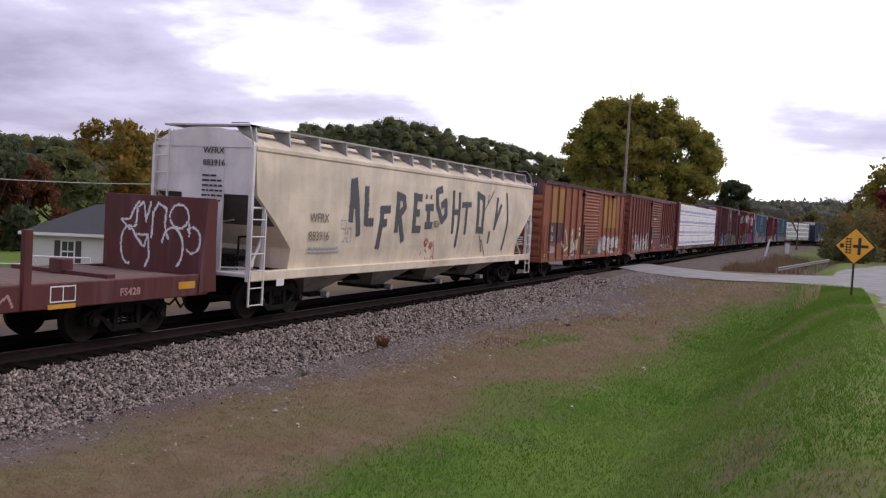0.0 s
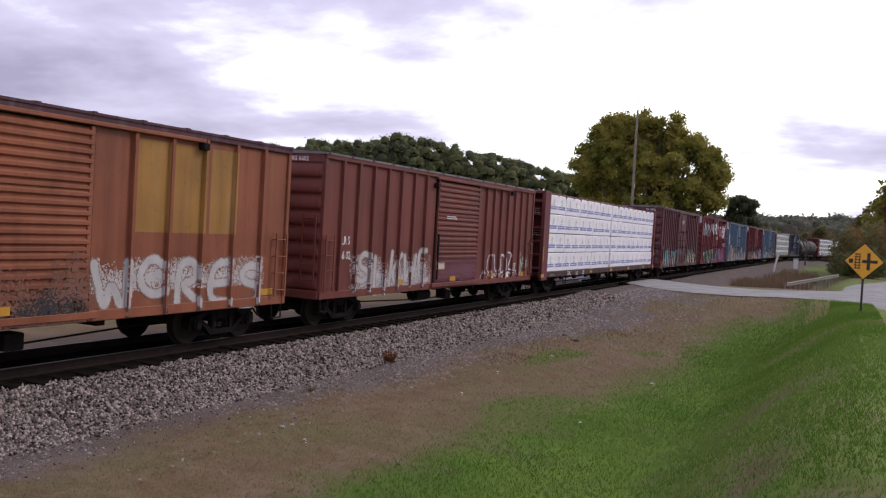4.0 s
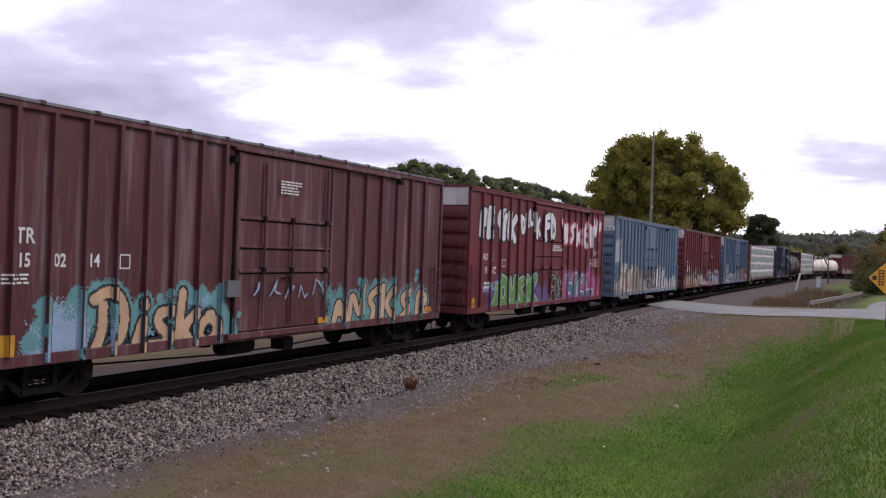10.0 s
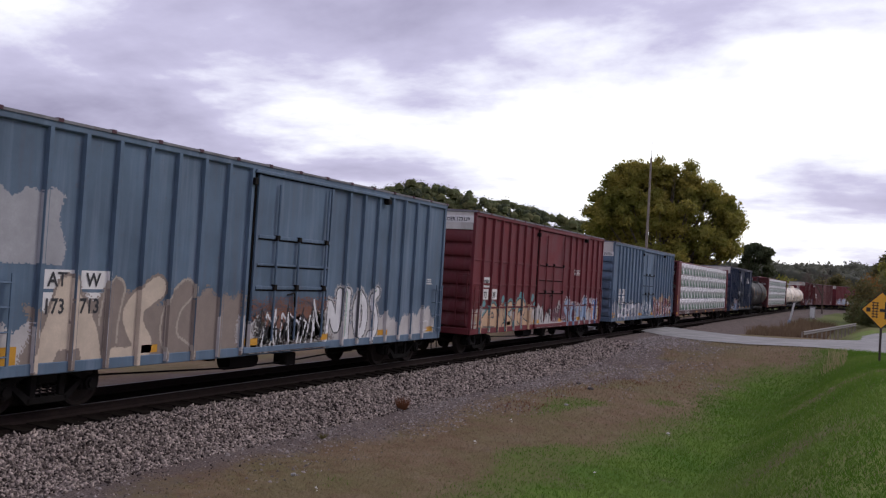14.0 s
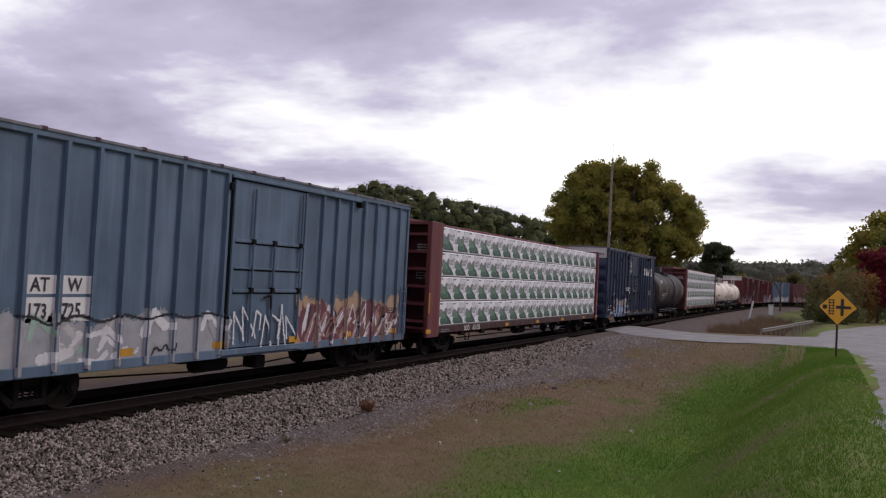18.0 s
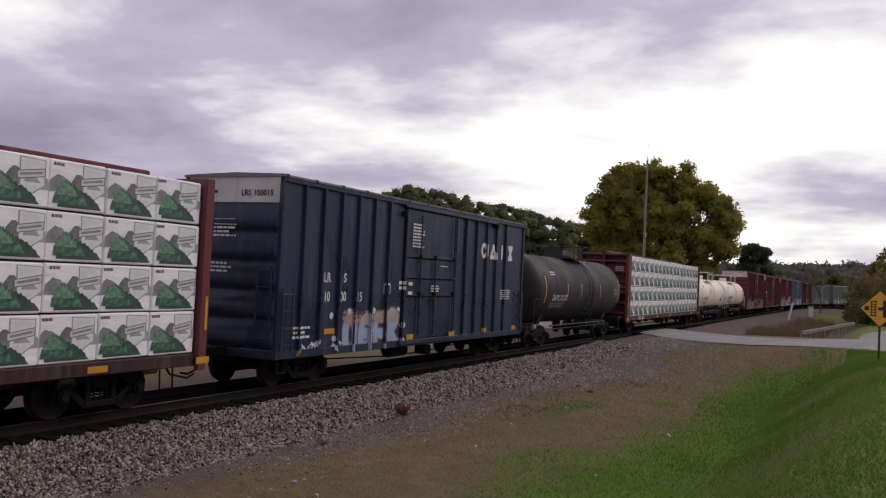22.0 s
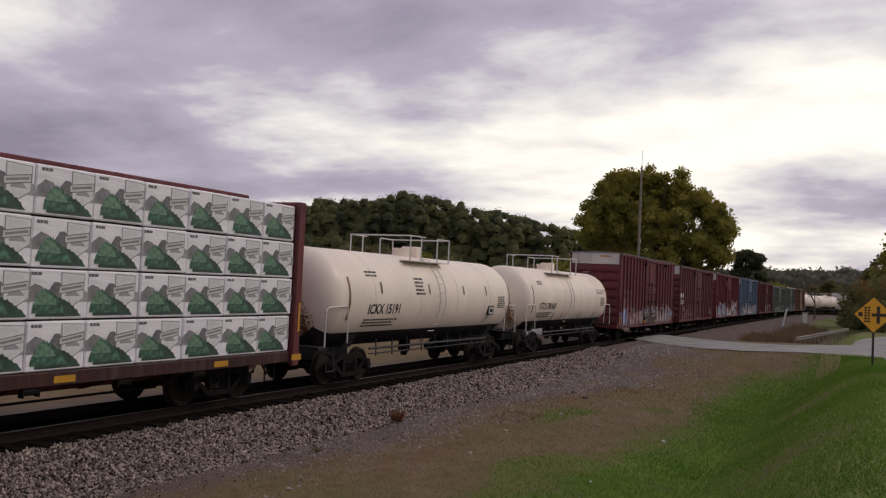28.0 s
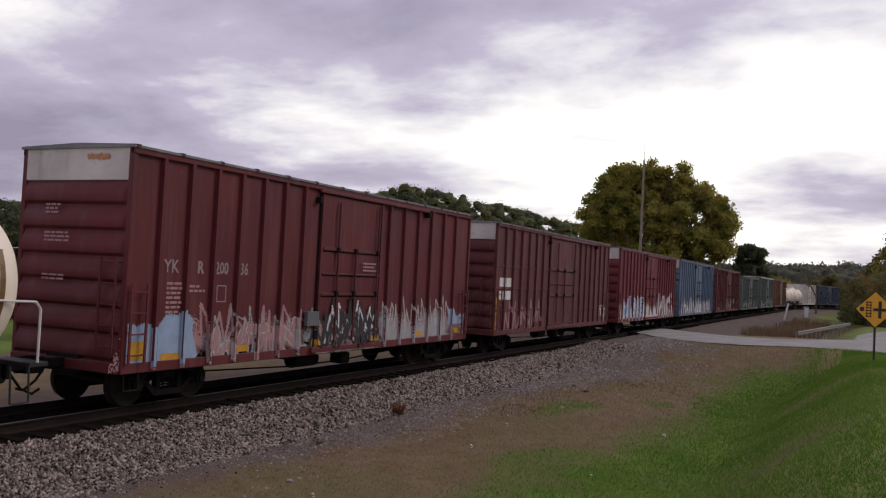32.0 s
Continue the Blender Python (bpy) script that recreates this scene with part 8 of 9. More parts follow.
def flat_car():
    u0, u1 = -147.2, -129.7
    car, mid = rolling_stock("bulkhead_flat_car", u0, u1, "empty dark red bulkhead flat car with a white tag", "flat car")
    half = (u1 - u0) / 2
    part("frame", Mesh().box(-1.42, 1.42, -half, half, 0.86, 1.20, 0.03), FLAT_RED, car)
    for i in range(60):
        y = -half + 0.5 + (2 * half - 1.3) * i / 60
        b = part("deck_board", PARTS.setdefault("deck_board", Mesh().box(-1.40, 1.40, 0.006, 0.27, 1.20, 1.255, 0.006).data("deck_board")), DECK_WOOD, car)
        b.location = (0, y, 0)
    for s in (-1, 1):
        part("side_sill", Mesh().box(min(s * 1.40, s * 1.48), max(s * 1.40, s * 1.48), -half, half, 0.80, 1.26, 0.02), FLAT_RED, car)
        a, b = sorted((s * half, s * (half - 0.14)))
        bh = part("bulkhead", Mesh().box(-1.48, 1.48, a, b, 1.0, 2.88, 0.012), FLAT_RED, car, "steel bulkhead with a sprayed tag")
        for x in (-1.48, -0.4, 0.6, 1.38):
            part("rib", Mesh().box(x, x + 0.1, *sorted((s * half, s * (half + 0.2))), 1.0, 2.85, 0.012), FLAT_RED, bh)
        part("end_gusset", Mesh().prism([(s * (half + 0.22), 0.86), (s * (half - 0.35), 0.86), (s * (half - 0.14), 2.88), (s * (half + 0.12), 2.88)], "x", 1.42, 1.50), FLAT_RED, bh)
        couple(car, (s, s * half), 0.75)
        truck(car, s * (half - 1.9))
    for y in (4.1, -0.2, -4.4):
        part("stake", Mesh().box(1.42, 1.52, y - 0.09, y + 0.09, 0.82, 2.2, 0.015), FLAT_RED, car)
        part("stake", Mesh().box(-1.52, -1.42, y - 0.09, y + 0.09, 0.82, 2.2, 0.015), FLAT_RED, car)
    for y in (6.0,):
        part("load_block", Mesh().box(-0.2, 0.15, y, y + 0.3, 1.255, 1.55, 0.02).box(-1.3, 1.3, y + 0.05, y + 0.25, 1.255, 1.33), FLAT_RED, car)
    lettering(car, "FS428", half - 2.55, 0.94, 0.2, SPRAY["rose"], 1.487, 1.1)
    plate(car, half - 0.95, half - 0.45, 0.97, 1.12, YELLOW, 1.487)
    plate(car, 4.55, 5.15, 0.80, 0.88, YELLOW, 1.487)
    where = lambda y, z, l: (1.482 + l, y, z)
    draw(car, "stencil_box", "white", [[(4.6, 0.92), (5.15, 0.92), (5.15, 1.2), (4.6, 1.2), (4.6, 0.92)], [(4.88, 0.92), (4.88, 1.2)]], 0.03, 0.004, 0, where)
    draw(car, "graffiti_tag", "rose", [[(2.9, 0.9), (3.0, 1.15), (3.1, 0.95)], [(3.2, 0.9), (3.25, 1.2)], [(3.1, 1.1), (3.4, 1.12)], [(3.5, 1.2), (3.55, 0.95), (3.75, 1.1), (3.85, 0.9)]], 0.04, 0.004, 0, where)
    face = lambda a, z, l: (a, half - 0.14 - 0.004 - l, z)
    bow = lambda cx, cz, rx, rz, a, b: [(cx + rx * math.cos(radians(t)), cz + rz * math.sin(radians(t))) for t in range(a, b, 15)]
    tag = [[(-0.95, 2.30), (-0.70, 2.32), (-0.55, 2.60), (-0.45, 2.72)], [(-0.5, 2.25), (-0.48, 2.6), (-0.3, 2.72), (-0.22, 2.3), (-0.1, 2.72)], [(-0.95, 2.30), (-0.7, 2.10), (-0.5, 2.2)],
           [(-0.05, 1.95), (-0.02, 2.5), (0.12, 2.72), (0.35, 2.6), (0.32, 2.2), (0.42, 1.95)], bow(0.72, 2.45, 0.26, 0.26, -160, 190), bow(0.55, 1.75, 0.3, 0.45, -60, 175),
           [(-0.25, 1.75), (-0.15, 2.0), (-0.55, 1.98), (-0.3, 1.75)], bow(-0.72, 1.75, 0.22, 0.42, 40, 290), bow(1.1, 1.95, 0.22, 0.28, -130, 140), [(1.02, 2.05), (1.0, 2.3)], [(-0.15, 2.0), (-0.1, 1.5), (-0.2, 1.3)]]
    draw(car, "graffiti_tag", "white", tag, 0.05, 0.004, 0.02, face)
    SHELL[car] = lambda y: 1.48


flat_car()

# ---- trees and woods ----
BARK = plain("grey_brown_bark", (0.13, 0.10, 0.08), 0.95, 0, 0.35, 4, 0.8, 14)
# one paler leaf set stands in for distance haze on the far woods
LEAF = {k: leafy("leaves_" + k, *v) for k, v in dict(
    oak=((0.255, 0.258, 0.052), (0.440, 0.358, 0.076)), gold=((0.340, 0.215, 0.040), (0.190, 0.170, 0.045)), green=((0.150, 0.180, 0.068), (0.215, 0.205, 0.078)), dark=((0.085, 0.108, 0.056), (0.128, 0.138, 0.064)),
    russet=((0.210, 0.080, 0.045), (0.150, 0.095, 0.045)), crimson=((0.230, 0.022, 0.035), (0.150, 0.020, 0.030)), olive=((0.150, 0.140, 0.055), (0.210, 0.165, 0.065)), weed=((0.230, 0.165, 0.100), (0.170, 0.110, 0.075)), haze_tint=((0.125, 0.138, 0.098), (0.165, 0.160, 0.112)), blond=((0.440, 0.370, 0.210), (0.360, 0.300, 0.160)), amber=((0.290, 0.150, 0.045), (0.160, 0.130, 0.045))).items()}


def leaf_cloud(centres, radii, n, size, rg, flat=0.85, core=0.0):
    """n leaves as small bent quads, strewn through a set of clumps."""
    pick = rg.choice(len(centres), n, p=radii ** 2.4 / (radii ** 2.4).sum())
    d = rg.normal(size=(n, 3))
    d /= np.linalg.norm(d, axis=1)[:, None]
    rr = radii[pick] * (0.20 + 1.0 * rg.rand(n) ** 0.6)
    c = centres[pick] + d * rr[:, None] * np.array((1, 1, flat))
    u = rg.normal(size=(n, 3)); u /= np.linalg.norm(u, axis=1)[:, None]
    w = np.cross(u, rg.normal(size=(n, 3))); w /= np.linalg.norm(w, axis=1)[:, None] + 1e-9
    s = size * (0.6 + 0.8 * rg.rand(n))[:, None]
    v = np.stack([c - u * s - 0.35 * w * s, c - 0.1 * u * s + 0.5 * w * s, c + u * s * 1.1 + 0.05 * w * s, c + 0.1 * u * s - 0.5 * w * s], 1).reshape(-1, 3)
    f = np.arange(4 * n).reshape(n, 4)
    if core > 0:
        # the dense leafy inside of each clump: a lumpy ball of 24 faces
        k, q = CORE
        m = len(centres)
        b = k[None] * (core * radii[:, None, None]) * (0.78 + 0.44 * rg.rand(m, len(k), 1)) * np.array((1, 1, flat)) + centres[:, None]
        f = np.concatenate([f, (q[None] + len(k) * np.arange(m)[:, None, None]).reshape(-1, 4) + len(v)])
        v = np.concatenate([v, b.reshape(-1, 3)])
    return v, f


def core_ball():
    grid, faces, where = [], [], {}

    def at(p):
        if p not in where:
            where[p] = len(grid)
            grid.append(np.array(p) / np.linalg.norm(p))
        return where[p]
    for axis in range(3):
        for side in (-1, 1):
            for i in (-1, 0):
                for j in (-1, 0):
                    ring = []
                    for a, b in ((i, j), (i + 1, j), (i + 1, j + 1), (i, j + 1)):
                        p = [a, b]
                        p.insert(axis, side)
                        ring.append(at(tuple(p)))
                    faces.append(ring)
    return np.array(grid), np.array(faces)


CORE = core_ball()


def tree(name, az, dist, height, radius, leaf, label, seed, n=5000, size=0.35, trunk=0.28, clumps=46, squash=1.0, gaps=0.0, flat=0.85, low=0.22, core=0.62, lobes=()):
    """A tree on the land: tapered trunk, forked limbs, a crown of clumps that thins at its edge."""
    rg = np.random.RandomState(seed)
    x, y = EYE[0] - dist * math.sin(radians(az)), dist * math.cos(radians(az))
    z = land(x, y) - 0.1
    ob = new(name)
    ob.location = (x, y, z)
    tagged(ob, label, "tree")
    wood = Mesh()
    fork = height * (low + 0.12)
    wood.rod((0, 0, 0), (0.1, 0, fork), trunk * 1.2, 10, trunk * 0.8)
    cen, rad = [], []
    for i in range(clumps):
        a = 6.283 * rg.rand()
        h = low + (1 - low) * rg.rand() ** 0.85
        reach = radius * math.sqrt(max(0.02, 1 - ((h - (low + 0.36 * (1 - low))) / (0.68 * (1 - low))) ** 2)) * (0.45 + 0.55 * rg.rand() ** 0.5)
        r = radius * (0.15 + 0.16 * rg.rand()) * (50 / clumps) ** 0.35
        c = np.array((reach * math.cos(a), reach * math.sin(a) * squash, (height - r * 0.9) * h))
        if lobes:
            u, dep, up, wide = lobes[rg.randint(len(lobes))]
            d = rg.normal(size=3)
            d /= np.linalg.norm(d)
            q = wide * rg.rand() ** 0.4
            u, dep, up = 0.96 * u + d[0] * q, dep + d[1] * q, up + d[2] * q * 0.9
            c = np.array((u * math.cos(radians(az)) - dep * math.sin(radians(az)), u * math.sin(radians(az)) + dep * math.cos(radians(az)), max(1.5, up)))
            r = rg.uniform(0.7, 1.4)
        if gaps and rg.rand() < gaps:
            continue
        cen.append(c); rad.append(r)
        if i % 2 == 0:
            mid = (0.55 * c[0], 0.55 * c[1], fork + 0.45 * max(0.2, c[2] - fork))
            wood.rod((0.1, 0, fork * 0.92), mid, trunk * 0.42, 6, trunk * 0.2)
            wood.rod(mid, tuple(c), trunk * 0.2, 5, trunk * 0.05)
    part("trunk", wood, BARK, ob)
    v, f = leaf_cloud(np.array(cen), np.array(rad), n, size, rg, flat, core)
    v[:, 2] = np.maximum(v[:, 2], 0.05)
    part("crown", big_mesh("crown", v, f), LEAF[leaf], ob)
    return ob


tree("oak_tree", 12.1, 140, 24.6, 13.5, "oak", "broad autumn oak with yellowing green leaves", 11, 100000, 0.24, 0.5, 760, low=0.04, core=0.62,
     lobes=((-1.2, 0, 21.2, 3.2), (2.6, 0, 20.8, 3.0), (-5.6, 0, 20.6, 2.6), (-7.8, 0, 18.6, 2.6), (-10.2, 0, 15.8, 2.5), (-10.4, -1, 13.2, 2.2), (-8.6, 0, 10.6, 2.6), (4.9, 0, 18.8, 3.0), (8.7, 0, 16.4, 2.4), (9.8, 0, 13.8, 2.4),
            (9.4, -1, 10.4, 2.4), (-4.0, -2, 15.5, 4.0), (1.0, -3, 15.0, 4.6), (5.6, -2, 12.0, 4.0), (-5.0, -2, 8.6, 3.6), (0.5, -4, 8.6, 4.6), (6.2, -1, 6.2, 3.4), (-4.0, -3, 4.6, 3.6), (8.6, 0, 4.6, 2.6), (1.0, 5, 13.0, 6.0), (2.0, 4, 18.0, 3.0), (-7.0, 0, 14.0, 3.2), (-6.6, 2, 10.5, 3.2), (-4.4, 3, 17.0, 3.2)))
tree("cedar_tree", 6.4, 150, 11.4, 3.4, "dark", "dark evergreen cedar beside the line", 12, 14000, 0.22, 0.25, 70, low=0.06, core=0.85)
tree("maple_tree", 45.6, 100, 13.4, 5.6, "gold", "golden autumn maple behind the house", 13, 9000, 0.30, 0.3, 52, low=0.10)
tree("maple_tree", 42.6, 108, 13.2, 5.0, "gold", "golden autumn maple with ochre leaves", 14, 8000, 0.30, 0.3, 46, low=0.10)
tree("maple_tree", 40.2, 118, 11.6, 4.2, "amber", "amber autumn maple near the field edge", 15, 6000, 0.30, 0.25, 40, low=0.10)
tree("broadleaf_tree", 48.6, 92, 9.6, 4.2, "green", "dull green tree beside the house", 16, 6000, 0.28, 0.25, 36, low=0.08)
tree("broadleaf_tree", 50.6, 84, 8.2, 4.0, "russet", "russet autumn tree behind the white house", 17, 6500, 0.26, 0.25, 36, low=0.06)
tree("broadleaf_tree", 52.6, 80, 9.6, 4.2, "dark", "shady dark green tree behind the house", 18, 6500, 0.26, 0.25, 36, low=0.05)
tree("broadleaf_tree", 55.5, 86, 10.6, 4.6, "green", "dull green tree at the edge of the yard", 19, 5500, 0.28, 0.25, 36, low=0.06)
tree("pine_tree", 38.6, 150, 15.4, 3.6, "dark", "dark pine standing above the hedge", 20, 3500, 0.32, 0.25, 30, low=0.1)
tree("pine_tree", 36.9, 155, 15.6, 4.2, "dark", "dark pine among lighter trees", 21, 3500, 0.32, 0.25, 30, low=0.1)
tree("broadleaf_tree", 31.0, 190, 12.4, 6.5, "olive", "olive green tree below the wooded ridge", 22, 5000, 0.42, 0.3, 34, low=0.05)
tree("broadleaf_tree", 27.6, 200, 12.8, 6.5, "oak", "yellow-green tree below the wooded ridge", 23, 5000, 0.42, 0.3, 34, low=0.05)
tree("broadleaf_tree", 24.4, 205, 11.0, 6.5, "green", "green tree below the wooded ridge", 24, 4500, 0.42, 0.3, 34, low=0.05)
tree("broadleaf_tree", 20.8, 200, 11.4, 7.5, "olive", "olive green tree beyond the line", 25, 5000, 0.42, 0.3, 34, low=0.05)
tree("broadleaf_tree", 17.6, 190, 12.0, 7.0, "oak", "yellow-green tree beyond the line", 26, 5000, 0.42, 0.3, 34, low=0.05)
tree("broadleaf_tree", 34.0, 185, 11.0, 5.5, "green", "green tree below the ridge", 27, 4500, 0.42, 0.3, 30, low=0.05)
tree("maple_tree", -2.75, 112, 8.9, 3.2, "crimson", "crimson autumn maple beside the road", 28, 6500, 0.22, 0.16, 36, low=0.24)
tree("broadleaf_tree", -3.9, 150, 17.0, 7.6, "oak", "tall green tree behind the crimson maple", 29, 8000, 0.38, 0.35, 50, gaps=0.1, low=0.10)
tree("broadleaf_tree", -1.2, 185, 12.5, 4.0, "olive", "thin olive tree by the road", 30, 2600, 0.34, 0.2, 26, gaps=0.2, low=0.1)
tree("broadleaf_tree", 1.6, 300, 12.0, 6.0, "olive", "olive tree beyond the bend", 31, 3000, 0.42, 0.2, 26, low=0.05)
tree("broadleaf_tree", 4.6, 290, 10.5, 6.0, "oak", "yellow-green tree beyond the bend", 32, 3000, 0.42, 0.2, 26, low=0.05)
tree("broadleaf_tree", 3.0, 290, 10.5, 5.6, "olive", "low olive tree beyond the bend", 33, 2600, 0.40, 0.2, 26, low=0.05)


def bare_tree(az, dist, height, seed):
    rnd = random.Random(seed)
    x, y = EYE[0] - dist * math.sin(radians(az)), dist * math.cos(radians(az))
    ob = new("bare_tree")
    ob.location = (x, y, land(x, y) - 0.1)
    tagged(ob, "leafless grey tree with fine twigs", "tree")
    wood, twigs = Mesh(), Mesh()

    def grow(p, d, l, r, depth):
        q = p + d * l
        (wood if depth < 2 else twigs).rod(p, q, r, 6 if depth < 2 else 4, r * 0.65)
        if depth < 5:
            for _ in range(3 if depth < 4 else 2):
                t = Vector((rnd.gauss(0, 1), rnd.gauss(0, 1), rnd.gauss(0.35, 0.6))).normalized()
                grow(q, (d * 0.75 + t * 0.65).normalized(), l * 0.70, r * 0.60, depth + 1)
    grow(Vector((0, 0, 0)), Vector((0, 0, 1)), height * 0.32, height * 0.018, 0)
    part("trunk", wood, BARK, ob)
    tagged(part("twigs", twigs, BARK, ob), kind="stuff")


bare_tree(2.6, 175, 9.6, 5)
bare_tree(0.2, 190, 9.0, 6)
bare_tree(52.6, 110, 11.5, 7)


def woods(name, label, spots, leaf, n, size, seed):
    """A wood too far off to count its trees: one sheet of leaf clumps."""
    rg = np.random.RandomState(seed)
    cen, rad = [], []
    for x, y, h, r in spots:
        z = land(x, y)
        for k in range(4):
            a = 6.283 * rg.rand()
            cen.append((x + 0.45 * r * math.cos(a), y + 0.45 * r * math.sin(a), z + h * (0.35 + 0.17 * k)))
            rad.append(r * (1.1 - 0.14 * k))
    v, f = leaf_cloud(np.array(cen), np.array(rad), int(2.5 * n), 0.68 * size, rg, 0.9, 0.74)
    ob = part(name, big_mesh(name, v, f), LEAF[leaf])
    tagged(ob, label, "woods", kind="stuff")


def ridge_spots(a0, a1, d0, d1, n, h0, h1, r0, r1, seed):
    rnd = random.Random(seed)
    out = []
    for i in range(n):
        a, d = rnd.uniform(a0, a1), rnd.uniform(d0, d1)
        out.append((EYE[0] - d * math.sin(radians(a)), d * math.cos(radians(a)), rnd.uniform(h0, h1), rnd.uniform(r0, r1)))
    return out


CREST = ((54, 3.2), (51.4, 2.8), (47, 2.9), (40.6, 3.2), (38.8, 4.1), (36.1, 4.4), (35.1, 4.1), (33.8, 4.95), (32.8, 4.4), (31.2, 5.0), (29.8, 4.9), (28.7, 5.6), (26.9, 5.4), (25.0, 5.15), (24.4, 4.75), (22.8, 4.75), (20.5, 4.4), (18.3, 3.85), (16.8, 3.5), (14.0, 2.7))


def crest_spots(n, r0, r1, seed):
    """Trees along the skyline of the ridge, as tall as the skyline asks."""
    rnd = random.Random(seed)
    out = []
    for i in range(n):
        a, d = rnd.uniform(14, 53), rnd.uniform(300, 350)
        x, y = EYE[0] - d * math.sin(radians(a)), d * math.cos(radians(a))
        top = EYE[2] + d * math.tan(radians(0.28 + steps(CREST, a))) - land(x, y)
        r = rnd.uniform(r0, r1)
        h = max(5.0, min(24.0, top)) * rnd.uniform(0.90, 1.02)
        out.append((x, y, (h - 0.55 * r) / 0.86, r))
    return out


woods("ridge_woods", "dark mixed woods on the ridge", ridge_spots(15, 46, 285, 340, 230, 6, 10, 3.0, 5.0, 1) + crest_spots(330, 2.4, 4.0, 9), "green", 90000, 0.45, 41)
woods("ridge_woods", "dark pines among the ridge woods", ridge_spots(20, 44, 290, 340, 90, 6, 10, 2.6, 4.2, 2) + crest_spots(110, 2.2, 3.6, 10), "dark", 46000, 0.42, 42)
woods("ridge_woods", "autumn trees along the foot of the ridge", ridge_spots(14, 50, 230, 290, 170, 5, 9, 3.0, 5.0, 3), "olive", 40000, 0.46, 43)
woods("far_woods", "woods on the far hills", ridge_spots(-14, 16, 780, 1000, 420, 8, 14, 8, 14, 4), "haze_tint", 16000, 2.4, 44)
woods("far_woods", "woods below the far hills, haze in their leaf colour", ridge_spots(-14, 16, 330, 620, 300, 4, 7, 4, 7, 5), "haze_tint", 15000, 1.3, 45)
woods("far_woods", "woods on the hill beyond the house", ridge_spots(44, 66, 330, 500, 300, 8, 12, 4, 8, 6), "russet", 14000, 1.2, 46)
woods("far_woods", "dull green woods beyond the house", ridge_spots(40, 70, 250, 430, 260, 6, 11, 4, 7, 7), "haze_tint", 14000, 1.1, 47)
woods("far_woods", "woods along the road behind the camera", ridge_spots(80, 340, 160, 260, 260, 9, 14, 5, 8, 8), "oak", 9000, 1.6, 48)


def shrub(x, y, h, r, leaf, label, seed, n=1500, size=0.16):
    rg = np.random.RandomState(seed)
    ob = new("shrub")
    ob.location = (x, y, land(x, y))
    tagged(ob, label, "shrub")
    cen = np.array([(r * rg.uniform(-0.7, 0.7), r * rg.uniform(-0.7, 0.7), h * rg.uniform(0.12, 0.80)) for _ in range(14)])
    rad = np.array([r * rg.uniform(0.28, 0.5) for _ in range(14)])
    stems = Mesh()
    for c in cen[:7]:
        stems.rod((0.15 * c[0], 0.15 * c[1], 0), tuple(c), 0.05, 5, 0.012)
    part("stems", stems, BARK, ob)
    v, f = leaf_cloud(cen, rad, n, size, rg)
    v[:, 2] = np.maximum(v[:, 2], 0.0)
    part("leaves", big_mesh("leaves", v, f), LEAF[leaf], ob)


for i, (x, y, h, r, leaf) in enumerate(((14.6, 103, 5.4, 2.6, "olive"), (16.2, 107, 6.4, 3.0, "amber"), (17.8, 112, 6.6, 3.0, "green"), (14.2, 99, 3.0, 2.0, "green"), (15.0, 118, 6.4, 3.2, "amber"), (19.0, 122, 6.6, 3.4, "green"),
                                        (13.6, 113, 3.6, 2.2, "green"), (15.6, 97, 2.2, 1.8, "green"), (17.0, 132, 7.0, 3.6, "olive"), (19.6, 140, 7.0, 3.4, "green"))):
    shrub(x, y, h, r, leaf, {"olive": "tangled olive shrub by the ditch", "amber": "tangled shrub turning orange-brown", "green": "leafy green shrub by the road"}[leaf], 60 + i, 2600, 0.17)


def tall_weeds(name, label, boxes, n, h, leaf, seed, width=0.03):
    """Stalks of dead weed and grass: one sheet of upright blades."""
    rg = np.random.RandomState(seed)
    v = []
    for x0, x1, y0, y1 in boxes:
        for _ in range(n):
            x, y = rg.uniform(x0, x1), rg.uniform(y0, y1)
            z, hh = land(x, y), h * rg.uniform(0.4, 1.1)
            a, lean = rg.uniform(0, 6.283), rg.uniform(-0.3, 0.3, 2)
            cx, sx = math.cos(a) * width, math.sin(a) * width
            v += [(x - cx, y - sx, z), (x + cx, y + sx, z), (x + lean[0] * hh, y + lean[1] * hh, z + hh)]
    ob = part(name, big_mesh(name, np.array(v), np.arange(len(v)).reshape(-1, 3)), LEAF[leaf])
    tagged(ob, label, "weeds", kind="stuff")


tall_weeds("dry_weeds", "tall dead brown weeds in the ditch past the crossing", ((6.5, 10.5, 72, 112), (6.0, 9.0, 66, 74)), 2200, 1.1, "weed", 71, 0.05)
tall_weeds("dry_grass_tuft", "tuft of tall blond grass at the culvert", ((12.3, 13.1, 36.5, 43.0),), 420, 0.36, "blond", 72, 0.010)

# ---- beside the road and beyond the track ----
SIGN_YELLOW = plain("sign_yellow", (0.78, 0.38, 0.02), 0.45, 0, 0.08, 3, 0.05, 40)
SIGN_BLACK = plain("sign_black", (0.025, 0.02, 0.02), 0.6, 0, 0.2, 3, 0.05, 40)
POST_BROWN = plain("dark_steel_post", (0.05, 0.035, 0.03), 0.7, 0.3, 0.3, 5, 0.2, 40)
WOOD_POLE = plain("weathered_pole_wood", (0.24, 0.205, 0.17), 0.9, 0, 0.25, 2, 0.5, 20)


